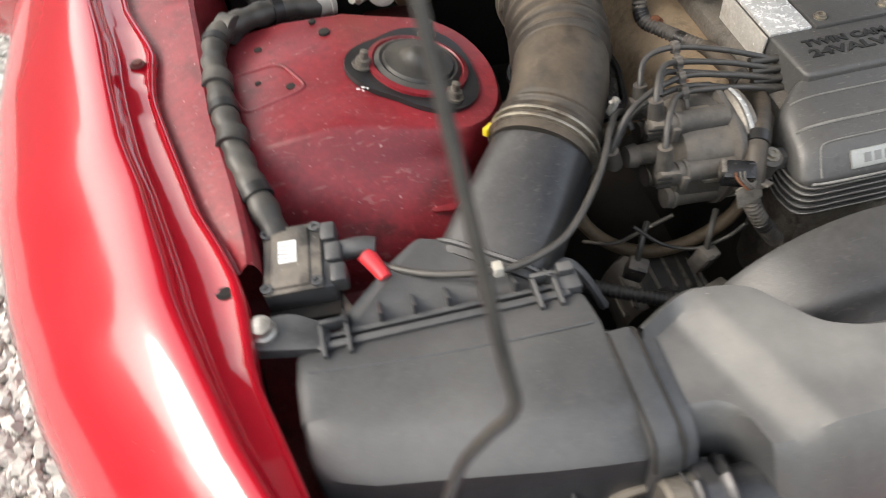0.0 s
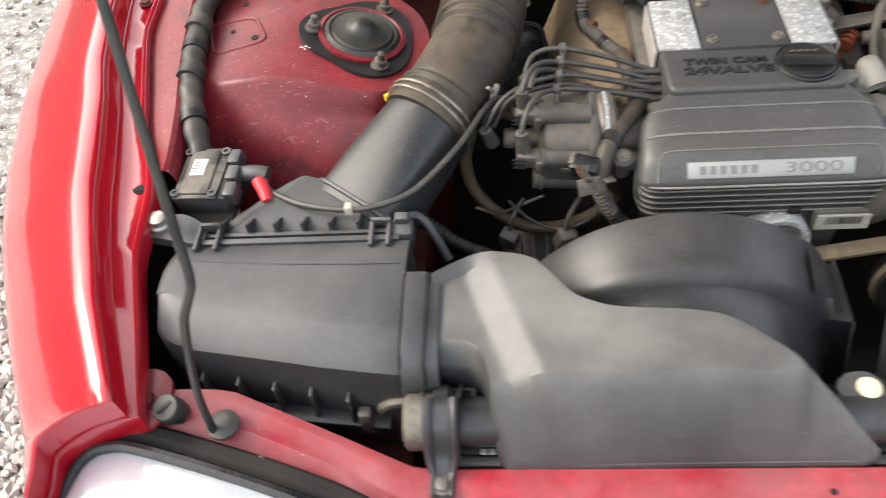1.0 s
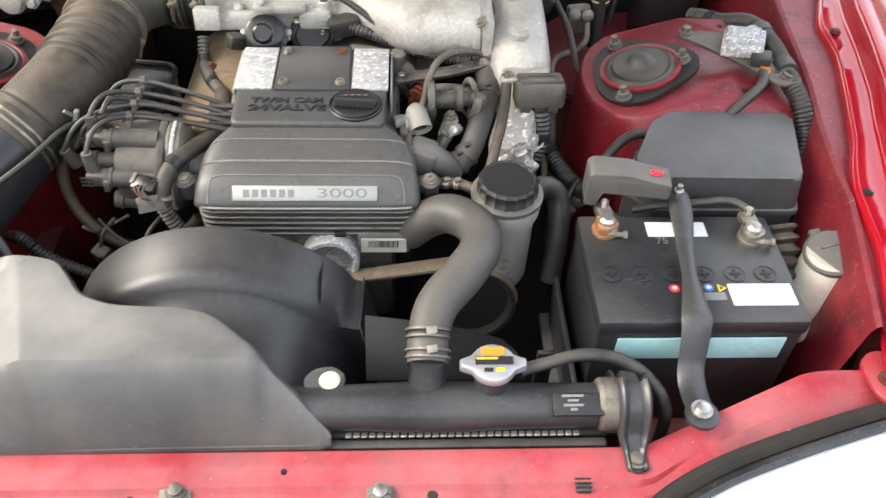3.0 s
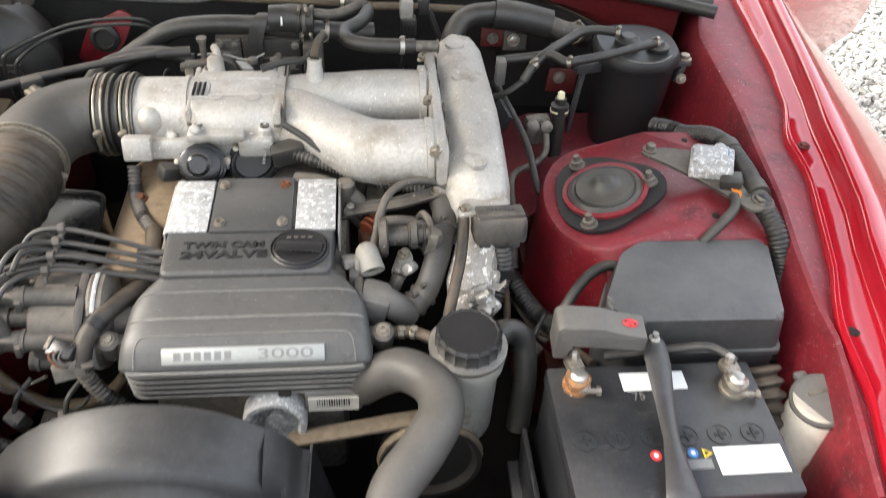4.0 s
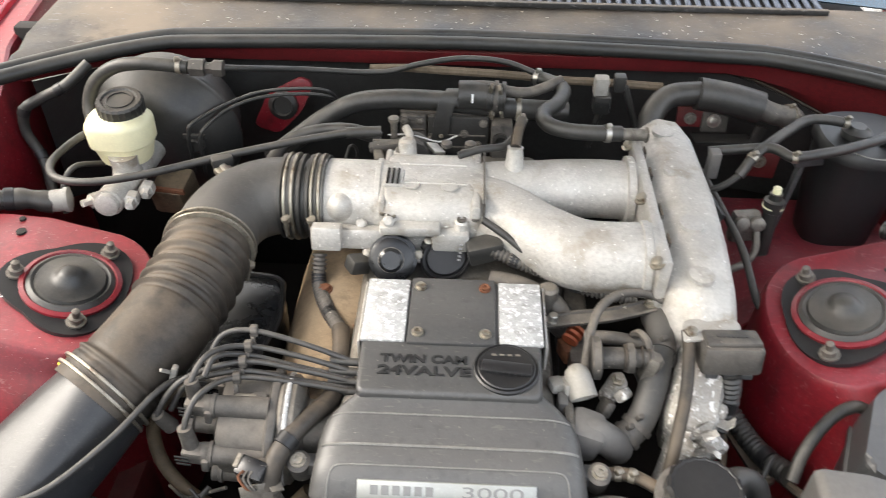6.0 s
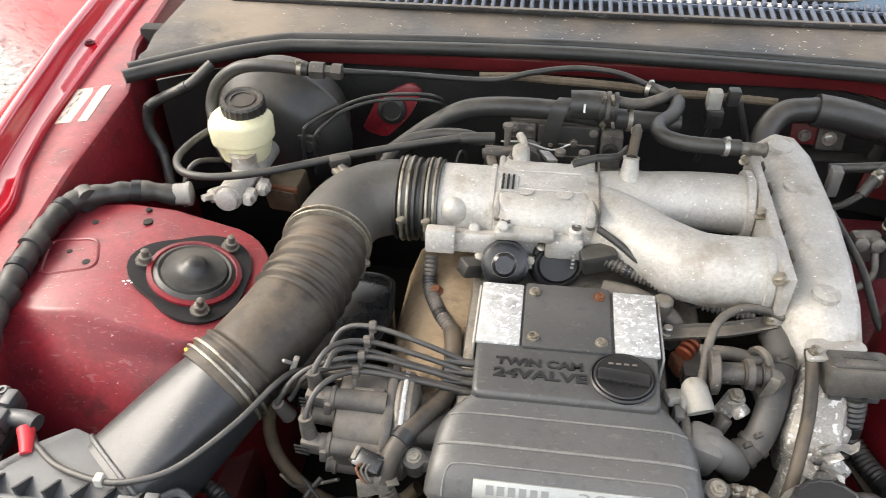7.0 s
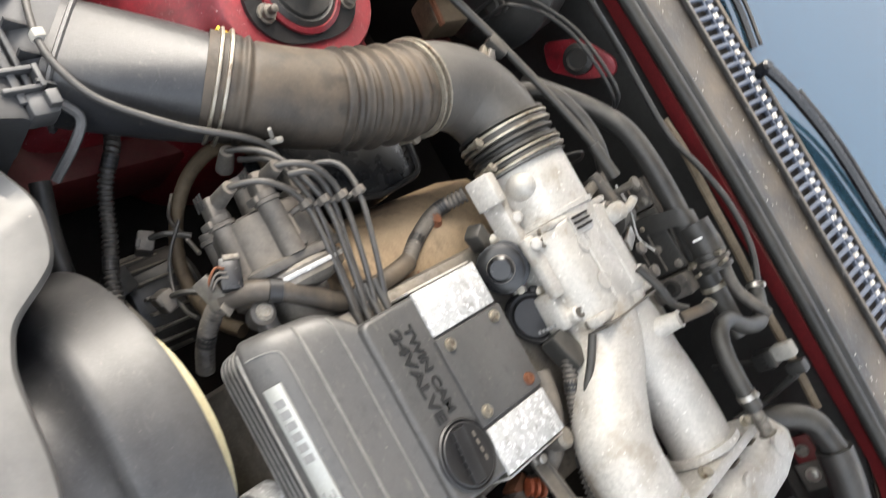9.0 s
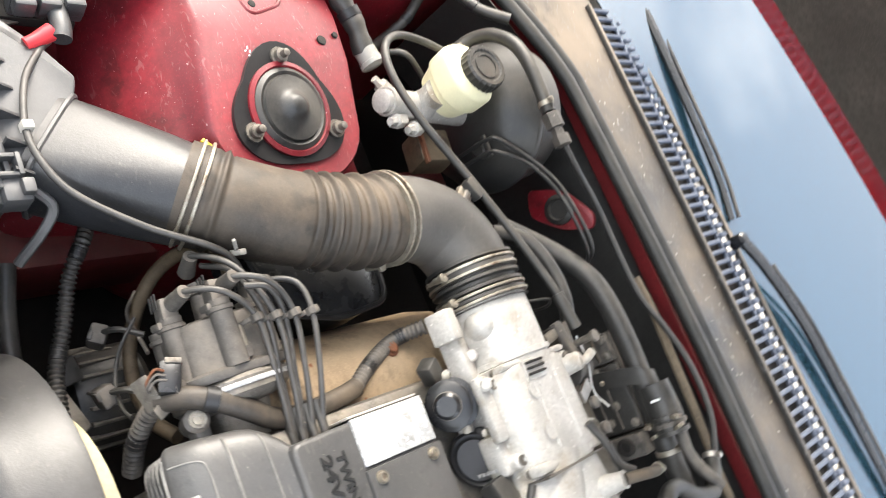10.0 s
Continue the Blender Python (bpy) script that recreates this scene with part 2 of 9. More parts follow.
DUST = (0.30, 0.25, 0.19)
M = {
    "gloss_red": material("gloss_red", (0.44, 0.008, 0.020), 0.18, var=0.06, bump=0.0, coat=1.0, speck=(0.42, 0.12, 0.11), speck_scale=240, speck_cut=0.76),
    "shelf_red": material("shelf_red", (0.225, 0.014, 0.024), 0.40, var=0.32, bump=0.14, bscale=70, dust=(0.25, 0.125, 0.135), dust_amount=0.46, dust_scale=7, speck=(0.48, 0.36, 0.34), speck_scale=230, speck_cut=0.705, grime=(0.05, 0.014, 0.016), grime_amount=0.6, grime_scale=22, scuff=(0.34, 0.22, 0.21), scuff_amount=0.45),
    "bay_red": material("bay_red", (0.20, 0.011, 0.018), 0.36, var=0.28, bump=0.10, bscale=60, dust=(0.27, 0.105, 0.11), dust_amount=0.26, dust_scale=9, speck=(0.50, 0.33, 0.31), speck_scale=200, speck_cut=0.715, grime=(0.05, 0.010, 0.009), grime_amount=0.6, grime_scale=26, scuff=(0.34, 0.19, 0.175), scuff_amount=0.35),
    "rail_red": material("rail_red", (0.34, 0.015, 0.028), 0.33, var=0.26, bump=0.05, dust=(0.46, 0.27, 0.26), dust_amount=0.40, dust_scale=8, coat=0.2, speck=(0.56, 0.36, 0.33), speck_scale=220, speck_cut=0.74, grime=(0.12, 0.012, 0.016), grime_amount=0.5, grime_scale=16, scuff=(0.46, 0.16, 0.16), scuff_amount=0.10),
    "deep_red": material("deep_red", (0.115, 0.008, 0.010), 0.6, var=0.3, dust=(0.2, 0.13, 0.1), dust_amount=0.5),
    # near-black all over, for the deep parts of the bay
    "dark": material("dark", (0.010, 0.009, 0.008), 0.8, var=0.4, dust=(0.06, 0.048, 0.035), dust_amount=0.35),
    "plastic": material("plastic", (0.046, 0.047, 0.049), 0.40, spec=0.6, scuff=(0.17, 0.16, 0.14), scuff_amount=0.14, var=0.22, bump=0.10, bscale=420, dust=(0.26, 0.25, 0.235), dust_amount=0.34, dust_scale=5, speck=(0.18, 0.165, 0.14), speck_scale=300, speck_cut=0.745, grime=(0.018, 0.018, 0.02), grime_amount=0.35, grime_scale=14),
    "duct_plastic": material("duct_plastic", (0.046, 0.047, 0.049), 0.38, spec=0.7, scuff=(0.20, 0.19, 0.17), scuff_amount=0.16, var=0.18, bump=0.08, bscale=420, dust=(0.34, 0.325, 0.295), dust_amount=0.62, dust_scale=4, speck=(0.30, 0.28, 0.24), speck_scale=240, speck_cut=0.74, grime=(0.03, 0.03, 0.032), grime_amount=0.3, grime_scale=10),
    "plastic_dark": material("plastic_dark", (0.024, 0.025, 0.028), 0.36, spec=0.5, scuff=(0.13, 0.12, 0.105), scuff_amount=0.25, var=0.3, bump=0.10, bscale=420, dust=(0.26, 0.24, 0.205), dust_amount=0.17, dust_scale=6, speck=(0.17, 0.155, 0.135), speck_scale=300, speck_cut=0.74, grime=(0.008, 0.008, 0.009), grime_amount=0.4, grime_scale=14),
    "cover_plastic": material("cover_plastic", (0.064, 0.063, 0.062), 0.40, spec=0.6, scuff=(0.20, 0.185, 0.16), scuff_amount=0.25, var=0.12, bump=0.16, bscale=330, dust=(0.25, 0.23, 0.20), dust_amount=0.16, dust_scale=5, speck=(0.26, 0.235, 0.20), speck_scale=320, speck_cut=0.72, grime=(0.03, 0.029, 0.027), grime_amount=0.3, grime_scale=90),
    "black_gloss": material("black_gloss", (0.012, 0.013, 0.015), 0.25, var=0.2, bump=0.04, dust=(0.22, 0.20, 0.165), dust_amount=0.10, dust_scale=18, speck=(0.20, 0.18, 0.155), speck_scale=300, speck_cut=0.75),
    "rubber": material("rubber", (0.027, 0.027, 0.026), 0.40, var=0.3, bump=0.15, dust=(0.24, 0.21, 0.17), dust_amount=0.32, dust_scale=16),
    "rubber_brown": material("rubber_brown", (0.036, 0.031, 0.026), 0.52, var=0.35, bump=0.25, dust=(0.24, 0.18, 0.12), dust_amount=0.5, dust_scale=14, grime=(0.012, 0.011, 0.010), grime_amount=0.6, grime_scale=30),
    "black_clean": material("black_clean", (0.013, 0.013, 0.014), 0.42, var=0.25, bump=0.08, dust=(0.16, 0.14, 0.11), dust_amount=0.08),
    "strap_steel": material("strap_steel", (0.07, 0.07, 0.075), 0.36, metal=0.5, var=0.2, bump=0.06, dust=(0.22, 0.2, 0.17), dust_amount=0.25),
    "hose_grey": material("hose_grey", (0.072, 0.066, 0.060), 0.52, var=0.3, bump=0.25, dust=(0.30, 0.255, 0.20), dust_amount=0.5, dust_scale=22, grime=(0.014, 0.013, 0.012), grime_amount=0.75, grime_scale=34, speck=(0.34, 0.30, 0.25), speck_scale=150, speck_cut=0.70),
    "lead_grey": material("lead_grey", (0.044, 0.042, 0.040), 0.40, var=0.25, bump=0.08, dust=(0.24, 0.215, 0.18), dust_amount=0.30, dust_scale=20),
    "label_beige": material("label_beige", (0.52, 0.44, 0.36), 0.45, var=0.15, bump=0.03, dust=(0.36, 0.27, 0.22), dust_amount=0.4, dust_scale=22),
    "hose_smooth": material("hose_smooth", (0.070, 0.066, 0.061), 0.50, var=0.14, bump=0.10, dust=(0.26, 0.235, 0.20), dust_amount=0.34, dust_scale=7, grime=(0.030, 0.028, 0.026), grime_amount=0.35, grime_scale=14, scuff=(0.22, 0.20, 0.17), scuff_amount=0.18),
    "aluminium": material("aluminium", (0.52, 0.50, 0.465), 0.52, metal=0.36, var=0.20, scale=22, bump=0.4, bscale=240, dust=(0.50, 0.46, 0.39), dust_amount=0.45, dust_scale=10, speck=(0.78, 0.76, 0.71), speck_scale=190, speck_cut=0.67, grime=(0.24, 0.18, 0.11), grime_amount=0.55, grime_scale=24),
    "alloy_dark": material("alloy_dark", (0.19, 0.175, 0.155), 0.48, metal=0.55, var=0.35, bump=0.4, dust=(0.30, 0.26, 0.20), dust_amount=0.6, dust_scale=18, grime=(0.03, 0.025, 0.02), grime_amount=0.7, grime_scale=40),
    "rust_orange": material("rust_orange", (0.34, 0.075, 0.030), 0.6, var=0.35, bump=0.2, dust=(0.30, 0.20, 0.13), dust_amount=0.35),
    "pitted": material("pitted", (0.40, 0.38, 0.345), 0.62, metal=0.25, var=0.38, scale=34, bump=1.0, bscale=110, dust=(0.46, 0.40, 0.32), dust_amount=0.40, dust_scale=26, speck=(0.74, 0.72, 0.68), speck_scale=120, speck_cut=0.58, grime=(0.10, 0.075, 0.05), grime_amount=0.8, grime_scale=44),
    "silver_patch": material("silver_patch", (0.42, 0.42, 0.41), 0.62, metal=0.05, var=0.24, scale=60, bump=0.5, bscale=150, speck=(0.66, 0.66, 0.65), speck_scale=170, speck_cut=0.55, grime=(0.16, 0.15, 0.13), grime_amount=0.6, grime_scale=42),
    "steel": material("steel", (0.55, 0.53, 0.49), 0.35, metal=0.9, var=0.25, bump=0.1, dust=(0.3, 0.25, 0.18), dust_amount=0.35),
    "zinc": material("zinc", (0.40, 0.37, 0.31), 0.40, metal=0.8, var=0.3, bump=0.15, dust=(0.28, 0.23, 0.17), dust_amount=0.5, dust_scale=60, grime=(0.10, 0.05, 0.02), grime_amount=0.7, grime_scale=90),
    "tan_shield": material("tan_shield", (0.30, 0.215, 0.13), 0.6, metal=0.25, var=0.3, scale=14, bump=0.25, bscale=60, dust=(0.40, 0.31, 0.21), dust_amount=0.6, speck=(0.2, 0.07, 0.03), speck_scale=40, speck_cut=0.70, grime=(0.05, 0.035, 0.022), grime_amount=0.8, grime_scale=22),
    "belt": material("belt", (0.16, 0.125, 0.085), 0.8, var=0.25, bump=0.2),
    "seal": material("seal", (0.026, 0.026, 0.025), 0.42, var=0.25, bump=0.12, dust=(0.17, 0.155, 0.125), dust_amount=0.4),
    "cowl": material("cowl", (0.036, 0.036, 0.037), 0.42, var=0.45, scale=8, bump=0.35, bscale=80, dust=(0.25, 0.20, 0.145), dust_amount=0.85, dust_scale=4.5, speck=(0.42, 0.36, 0.27), speck_scale=75, speck_cut=0.735, scuff=(0.26, 0.25, 0.24), scuff_amount=0.35, grime=(0.018, 0.017, 0.016), grime_amount=0.75, grime_scale=7),
    "grey_plastic": material("grey_plastic", (0.11, 0.105, 0.10), 0.5, var=0.15, bump=0.12, dust=(0.3, 0.27, 0.22), dust_amount=0.3),
    "dusty_cap": material("dusty_cap", (0.064, 0.059, 0.053), 0.6, var=0.3, bump=0.3, dust=(0.34, 0.29, 0.235), dust_amount=0.55, dust_scale=14, grime=(0.03, 0.026, 0.022), grime_amount=0.7, grime_scale=30),
    "ivory": material("ivory", (0.70, 0.66, 0.56), 0.4, var=0.08, bump=0.03, dust=(0.45, 0.38, 0.27), dust_amount=0.4, grime=(0.3, 0.24, 0.15), grime_amount=0.4),
    "fan_cream": material("fan_cream", (0.50, 0.45, 0.28), 0.5, var=0.15, bump=0.05, dust=(0.3, 0.25, 0.16), dust_amount=0.5),
    "hose_brown": material("hose_brown", (0.085, 0.062, 0.038), 0.55, var=0.35, bump=0.25, dust=(0.26, 0.19, 0.115), dust_amount=0.55, dust_scale=18, grime=(0.02, 0.016, 0.012), grime_amount=0.6, grime_scale=40),
    "hood_grey": material("hood_grey", (0.30, 0.29, 0.265), 0.5, var=0.15, bump=0.05, dust=(0.30, 0.26, 0.20), dust_amount=0.5, grime=(0.08, 0.07, 0.05), grime_amount=0.6, grime_scale=60),
    # pale greys for edge lines; on the timing cover they paint bevel highlights
    "pale_edge": material("pale_edge", (0.23, 0.225, 0.21), 0.5, var=0.25, bump=0.15, dust=(0.34, 0.31, 0.26), dust_amount=0.4, grime=(0.06, 0.055, 0.05), grime_amount=0.6, grime_scale=40),
    "pale_line": material("pale_line", (0.185, 0.18, 0.168), 0.5, var=0.3, bump=0.1, dust=(0.27, 0.25, 0.21), dust_amount=0.3, grime=(0.05, 0.048, 0.045), grime_amount=0.6, grime_scale=30),
    "slat_blue": material("slat_blue", (0.095, 0.112, 0.15), 0.7, spec=0.3, var=0.2, bump=0.05, dust=(0.12, 0.12, 0.12), dust_amount=0.3),
    "white_plastic": material("white_plastic", (0.48, 0.46, 0.41), 0.45, var=0.1, bump=0.03, dust=(0.38, 0.32, 0.23), dust_amount=0.45),
    "cream": material("cream", (0.80, 0.76, 0.50), 0.38, var=0.06, bump=0.02, dust=(0.5, 0.42, 0.25), dust_amount=0.25),
    "white_label": material("white_label", (0.80, 0.80, 0.78), 0.5, var=0.05, bump=0.0),
    "plate_silver": material("plate_silver", (0.37, 0.38, 0.37), 0.35, metal=0.5, var=0.1, bump=0.05, dust=(0.4, 0.37, 0.28), dust_amount=0.4),
    "letter": material("letter", (0.018, 0.018, 0.018), 0.5, var=0.1, bump=0.0),
    "letter_grey": material("letter_grey", (0.20, 0.20, 0.195), 0.5, var=0.1, bump=0.0),
    "yellow": material("yellow", (0.75, 0.55, 0.03), 0.5, var=0.1, bump=0.0),
    "orange": material("orange", (0.75, 0.25, 0.03), 0.5, var=0.1, bump=0.0),
    "red_rubber": material("red_rubber", (0.75, 0.05, 0.06), 0.45, var=0.1, bump=0.03),
    "pale_blue": material("pale_blue", (0.35, 0.60, 0.62), 0.3, var=0.08, bump=0.02, dust=(0.4, 0.4, 0.36), dust_amount=0.25),
    "blue": material("blue", (0.06, 0.22, 0.55), 0.5, var=0.1, bump=0.0),
    "rust": material("rust", (0.17, 0.065, 0.03), 0.75, var=0.4, bump=0.4, bscale=120),
    "copper": material("copper", (0.50, 0.26, 0.12), 0.5, metal=0.6, var=0.35, bump=0.4, bscale=200, speck=(0.72, 0.72, 0.68), speck_cut=0.62),
    "leaf": material("leaf", (0.62, 0.50, 0.10), 0.55, var=0.25, bump=0.1),
    "insulation": material("insulation", (0.070, 0.064, 0.058), 0.9, var=0.4, bump=0.6, bscale=60),
    "gravel_bed": material("gravel_bed", (0.33, 0.315, 0.285), 0.9, var=0.6, scale=26, bump=1.0, bscale=45, speck=(0.62, 0.60, 0.55), speck_scale=34, speck_cut=0.55, grime=(0.10, 0.095, 0.085), grime_amount=0.7, grime_scale=48),
    "stone": material("stone", (0.70, 0.675, 0.62), 0.8, var=0.2, scale=30, bump=0.25, bscale=90, random_tone=0.8),
    # pale opaque base stands in for sky reflected in the clear lens
    "lamp_lens": material("lamp_lens", (0.72, 0.75, 0.78), 0.12, metal=0.35, var=0.08, bump=0.0, coat=1.0),
    "cap_metal": material("cap_metal", (0.60, 0.61, 0.63), 0.34, metal=0.75, var=0.06, bump=0.02, dust=(0.5, 0.46, 0.38), dust_amount=0.15),
}
glass = bpy.data.materials.new("windscreen_glass")
glass.use_nodes = True
_g = glass.node_tree.nodes["Principled BSDF"]
# blue base paints in part of the sky's reflection
_g.inputs["Base Color"].default_value = (0.022, 0.055, 0.080, 1)
_g.inputs["Roughness"].default_value, _g.inputs["IOR"].default_value = 0.03, 2.8
M["glass"] = glass


# ---- builders ----
def part(name, bm, material_name, parent=None, label="", sharp=38.0, at=None):
    """One mesh object in world places, under a thing or a part."""
    bmesh.ops.recalc_face_normals(bm, faces=bm.faces)
    me = bpy.data.meshes.new(name)
    bm.to_mesh(me)
    bm.free()
    me.materials.append(M[material_name])
    me.shade_smooth()
    me.set_sharp_from_angle(angle=radians(sharp))
    ob = new(name, me)
    if parent is not None:
        ob.parent = parent
        if parent.type == "EMPTY":
            ob.matrix_parent_inverse = Matrix.Translation(parent.location).inverted()
    if label:
        ob["label"] = label
    return ob


def thing(name, base, label, category, group="", kind=""):
    ob = new(name)
    ob.location, ob.empty_display_size = base, 0.02
    return tagged(ob, label, category, group, kind)


def V(*a):
    return Vector(a)


def ring_loft(bm, rings, caps=True, closed=True):
    rows = [[bm.verts.new(p) for p in r] for r in rings]
    k = len(rows[0])
    for a, c in zip(rows, rows[1:]):
        for i in range(k if closed else k - 1):
            j = (i + 1) % k
            bm.faces.new((a[i], a[j], c[j], c[i]))
    if caps and closed:
        bm.faces.new(rows[0][::-1])
        bm.faces.new(rows[-1])
    return bm


def spline(pts, n=8):
    """A smooth line through the points."""
    p = [Vector(a) for a in pts]
    p = [p[0] * 2 - p[1]] + p + [p[-1] * 2 - p[-2]]
    out = []
    for i in range(1, len(p) - 2):
        for j in range(n):
            t = j / n
            a, c, d, e = p[i - 1], p[i], p[i + 1], p[i + 2]
            out.append(0.5 * ((2 * c) + (d - a) * t + (2 * a - 5 * c + 4 * d - e) * t * t + (3 * c - a - 3 * d + e) * t ** 3))
    out.append(p[-2])
    return out


def even(line, step):
    """Points at even steps along a line."""
    out, rest = [line[0]], step
    for a, c in zip(line, line[1:]):
        d = (c - a).length
        while d >= rest and d > 1e-9:
            a = a.lerp(c, rest / d)
            out.append(a)
            d = (c - a).length
            rest = step
        rest -= d
    if (out[-1] - line[-1]).length > step * 0.3:
        out.append(line[-1])
    return out


def tube(pts, r, seg=12, n=8, step=None, bm=None, smooth=True):
    """A hose, pipe or cable along the points. r: a number, or a function of the way along in metres and the whole length."""
    bm = bm or bmesh.new()
    line = spline(pts, n) if smooth else [Vector(a) for a in pts]
    if step:
        line = even(line, step)
    total = sum((c - a).length for a, c in zip(line, line[1:]))
    u, way, rings = None, 0.0, []
    for i, p in enumerate(line):
        d = (line[min(i + 1, len(line) - 1)] - line[max(i - 1, 0)]).normalized()
        u = d.orthogonal().normalized() if u is None else (u - d * u.dot(d)).normalized()
        w = d.cross(u)
        if i:
            way += (p - line[i - 1]).length
        rad = r(way, total) if callable(r) else r
        rings.append([p + (u * math.cos(2 * math.pi * k / seg) + w * math.sin(2 * math.pi * k / seg)) * rad for k in range(seg)])
    return ring_loft(bm, rings)


def corrugated(r, pitch=0.006, depth=0.0012):
    return lambda s, total: r + depth * (1 if (s / pitch) % 1 < 0.5 else -1)


def lathe(profile, centre, axis=(0, 0, 1), seg=28, bm=None, notch=None):
    """profile: (radius, height) pairs, turned round the axis. notch: a function of the angle that scales the radius."""
    bm = bm or bmesh.new()
    d = Vector(axis).normalized()
    u = d.orthogonal().normalized() if abs(d.z) < 0.99 else V(1, 0, 0)
    u = (u - d * u.dot(d)).normalized()
    w, c = d.cross(u), Vector(centre)
    rings = []
    for r, h in profile:
        ring = []
        for k in range(seg):
            a = 2 * math.pi * k / seg
            rr = max(r, 1e-5) * (notch(a) if notch else 1)
            ring.append(c + d * h + (u * math.cos(a) + w * math.sin(a)) * rr)
        rings.append(ring)
    return ring_loft(bm, rings)


def box(centre, size, bev=0.003, turn=(0, 0, 0), bm=None, seg=2, taper=1.0):
    """A block with rounded edges; taper narrows its top."""
    bm = bm or bmesh.new()
    m = pose(*centre, *turn)
    made = bmesh.ops.create_cube(bm, size=1.0)["verts"]
    for v in made:
        k = taper if v.co.z > 0 else 1.0
        v.co = Vector((v.co.x * size[0] * k, v.co.y * size[1] * k, v.co.z * size[2]))
    if bev:
        edges = list({e for v in made for e in v.link_edges})
        res = bmesh.ops.bevel(bm, geom=edges, offset=min(bev, min(size) * 0.45), segments=seg, affect="EDGES", profile=0.5)
        made = list({v for f in res["faces"] for v in f.verts} | {v for v in made if v.is_valid})
    for v in made:
        v.co = m @ v.co
    return bm


def prism(poly, z0, z1, bev=0.004, seg=2, inset=0.0, f=None, bm=None, bottom=True):
    """An upright block over a plan outline with a rounded upper rim; f moves each point afterwards."""
    bm = bm or bmesh.new()
    c = sum((V(*p) for p in poly), V(0, 0)) / len(poly)
    lo = [bm.verts.new((p[0], p[1], z0)) for p in poly]
    hi = [bm.verts.new((*(V(*p) + (c - V(*p)).normalized() * inset), z1)) for p in poly]
    k = len(poly)
    for i in range(k):
        bm.faces.new((lo[i], lo[(i + 1) % k], hi[(i + 1) % k], hi[i]))
    top = bm.faces.new(hi)
    if bottom:
        bm.faces.new(lo[::-1])
    made = lo + hi
    if bev:
        res = bmesh.ops.bevel(bm, geom=list(top.edges), offset=bev, segments=seg, affect="EDGES", profile=0.5)
        made = list({v for fc in res["faces"] for v in fc.verts} | {v for v in made if v.is_valid})
    if f:
        for v in made:
            v.co = Vector(f(v.co))
    return bm


def rounded(poly, r=0.01, n=4):
    """A plan outline with its corners rounded."""
    out, k = [], len(poly)
    for i in range(k):
        p, a, c = V(*poly[i]), V(*poly[i - 1]), V(*poly[(i + 1) % k])
        ra = min(r, (a - p).length * 0.45)
        rc = min(r, (c - p).length * 0.45)
        s, e = p + (a - p).normalized() * ra, p + (c - p).normalized() * rc
        for j in range(n + 1):
            t = j / n
            q = s * (1 - t) ** 2 + p * 2 * t * (1 - t) + e * t * t
            out.append((q.x, q.y))
    return out


def sheet(grid, thick=0.0, bm=None):
    """A surface through rows of points; thick gives it a back."""
    bm = bm or bmesh.new()
    ring_loft(bm, grid, caps=False, closed=False)
    if thick:
        bmesh.ops.recalc_face_normals(bm, faces=bm.faces)
        bmesh.ops.solidify(bm, geom=list(bm.faces), thickness=thick)
    return bm


def bolt(p, r=0.006, h=0.006, axis=(0, 0, 1), mat="steel", parent=None, name="bolt", washer=True, label=""):
    """A hexagon head on a washer."""
    prof = [(r * 1.55, 0), (r * 1.55, h * 0.25), (r, h * 0.25), (r, h * 0.9), (r * 0.8, h)] if washer else [(r, 0), (r, h * 0.9), (r * 0.8, h)]
    return part(name, lathe(prof, p, axis, 6 if not washer else 12), mat, parent, label)


def lerp_table(table, y):
    for (a, va), (c, vc) in zip(table, table[1:]):
        if y <= c or (c, vc) == table[-1]:
            return va + (vc - va) * (y - a) / (c - a)


def writing(text, m, size, mat, parent, name="lettering", deep=0.0008, width=None, bold=0.0):
    """Built-in letters turned into a mesh of their own."""
    cu = bpy.data.curves.new(name, "FONT")
    cu.body, cu.size, cu.extrude, cu.offset = text, size, deep, bold
    cu.align_x, cu.align_y = "CENTER", "CENTER"
    tmp = bpy.data.objects.new(name, cu)
    scene.collection.objects.link(tmp)
    bpy.context.view_layer.update()
    me = bpy.data.meshes.new_from_object(tmp.evaluated_get(bpy.context.evaluated_depsgraph_get()))
    bpy.data.objects.remove(tmp)
    xs = [v.co.x for v in me.vertices]
    k = width / (max(xs) - min(xs)) if width else 1.0
    for v in me.vertices:
        v.co = m @ Vector((v.co.x * k, v.co.y, v.co.z))
    me.materials.clear()
    me.materials.append(M[mat])
    ob = new(name, me)
    ob.parent = parent
    if parent.type == "EMPTY":
        ob.matrix_parent_inverse = Matrix.Translation(parent.location).inverted()
    return ob


# ---- ground ----
def ground_sheet():
    bm = bmesh.new()
    s = 60
    vs = [bm.verts.new(p) for p in ((-s, -s, 0), (s, -s, 0), (s, s, 0), (-s, s, 0))]
    bm.faces.new(vs)
    return tagged(part("ground", bm, "gravel_bed"), "pale grey and white gravel ground round the car", "ground", kind="structure")


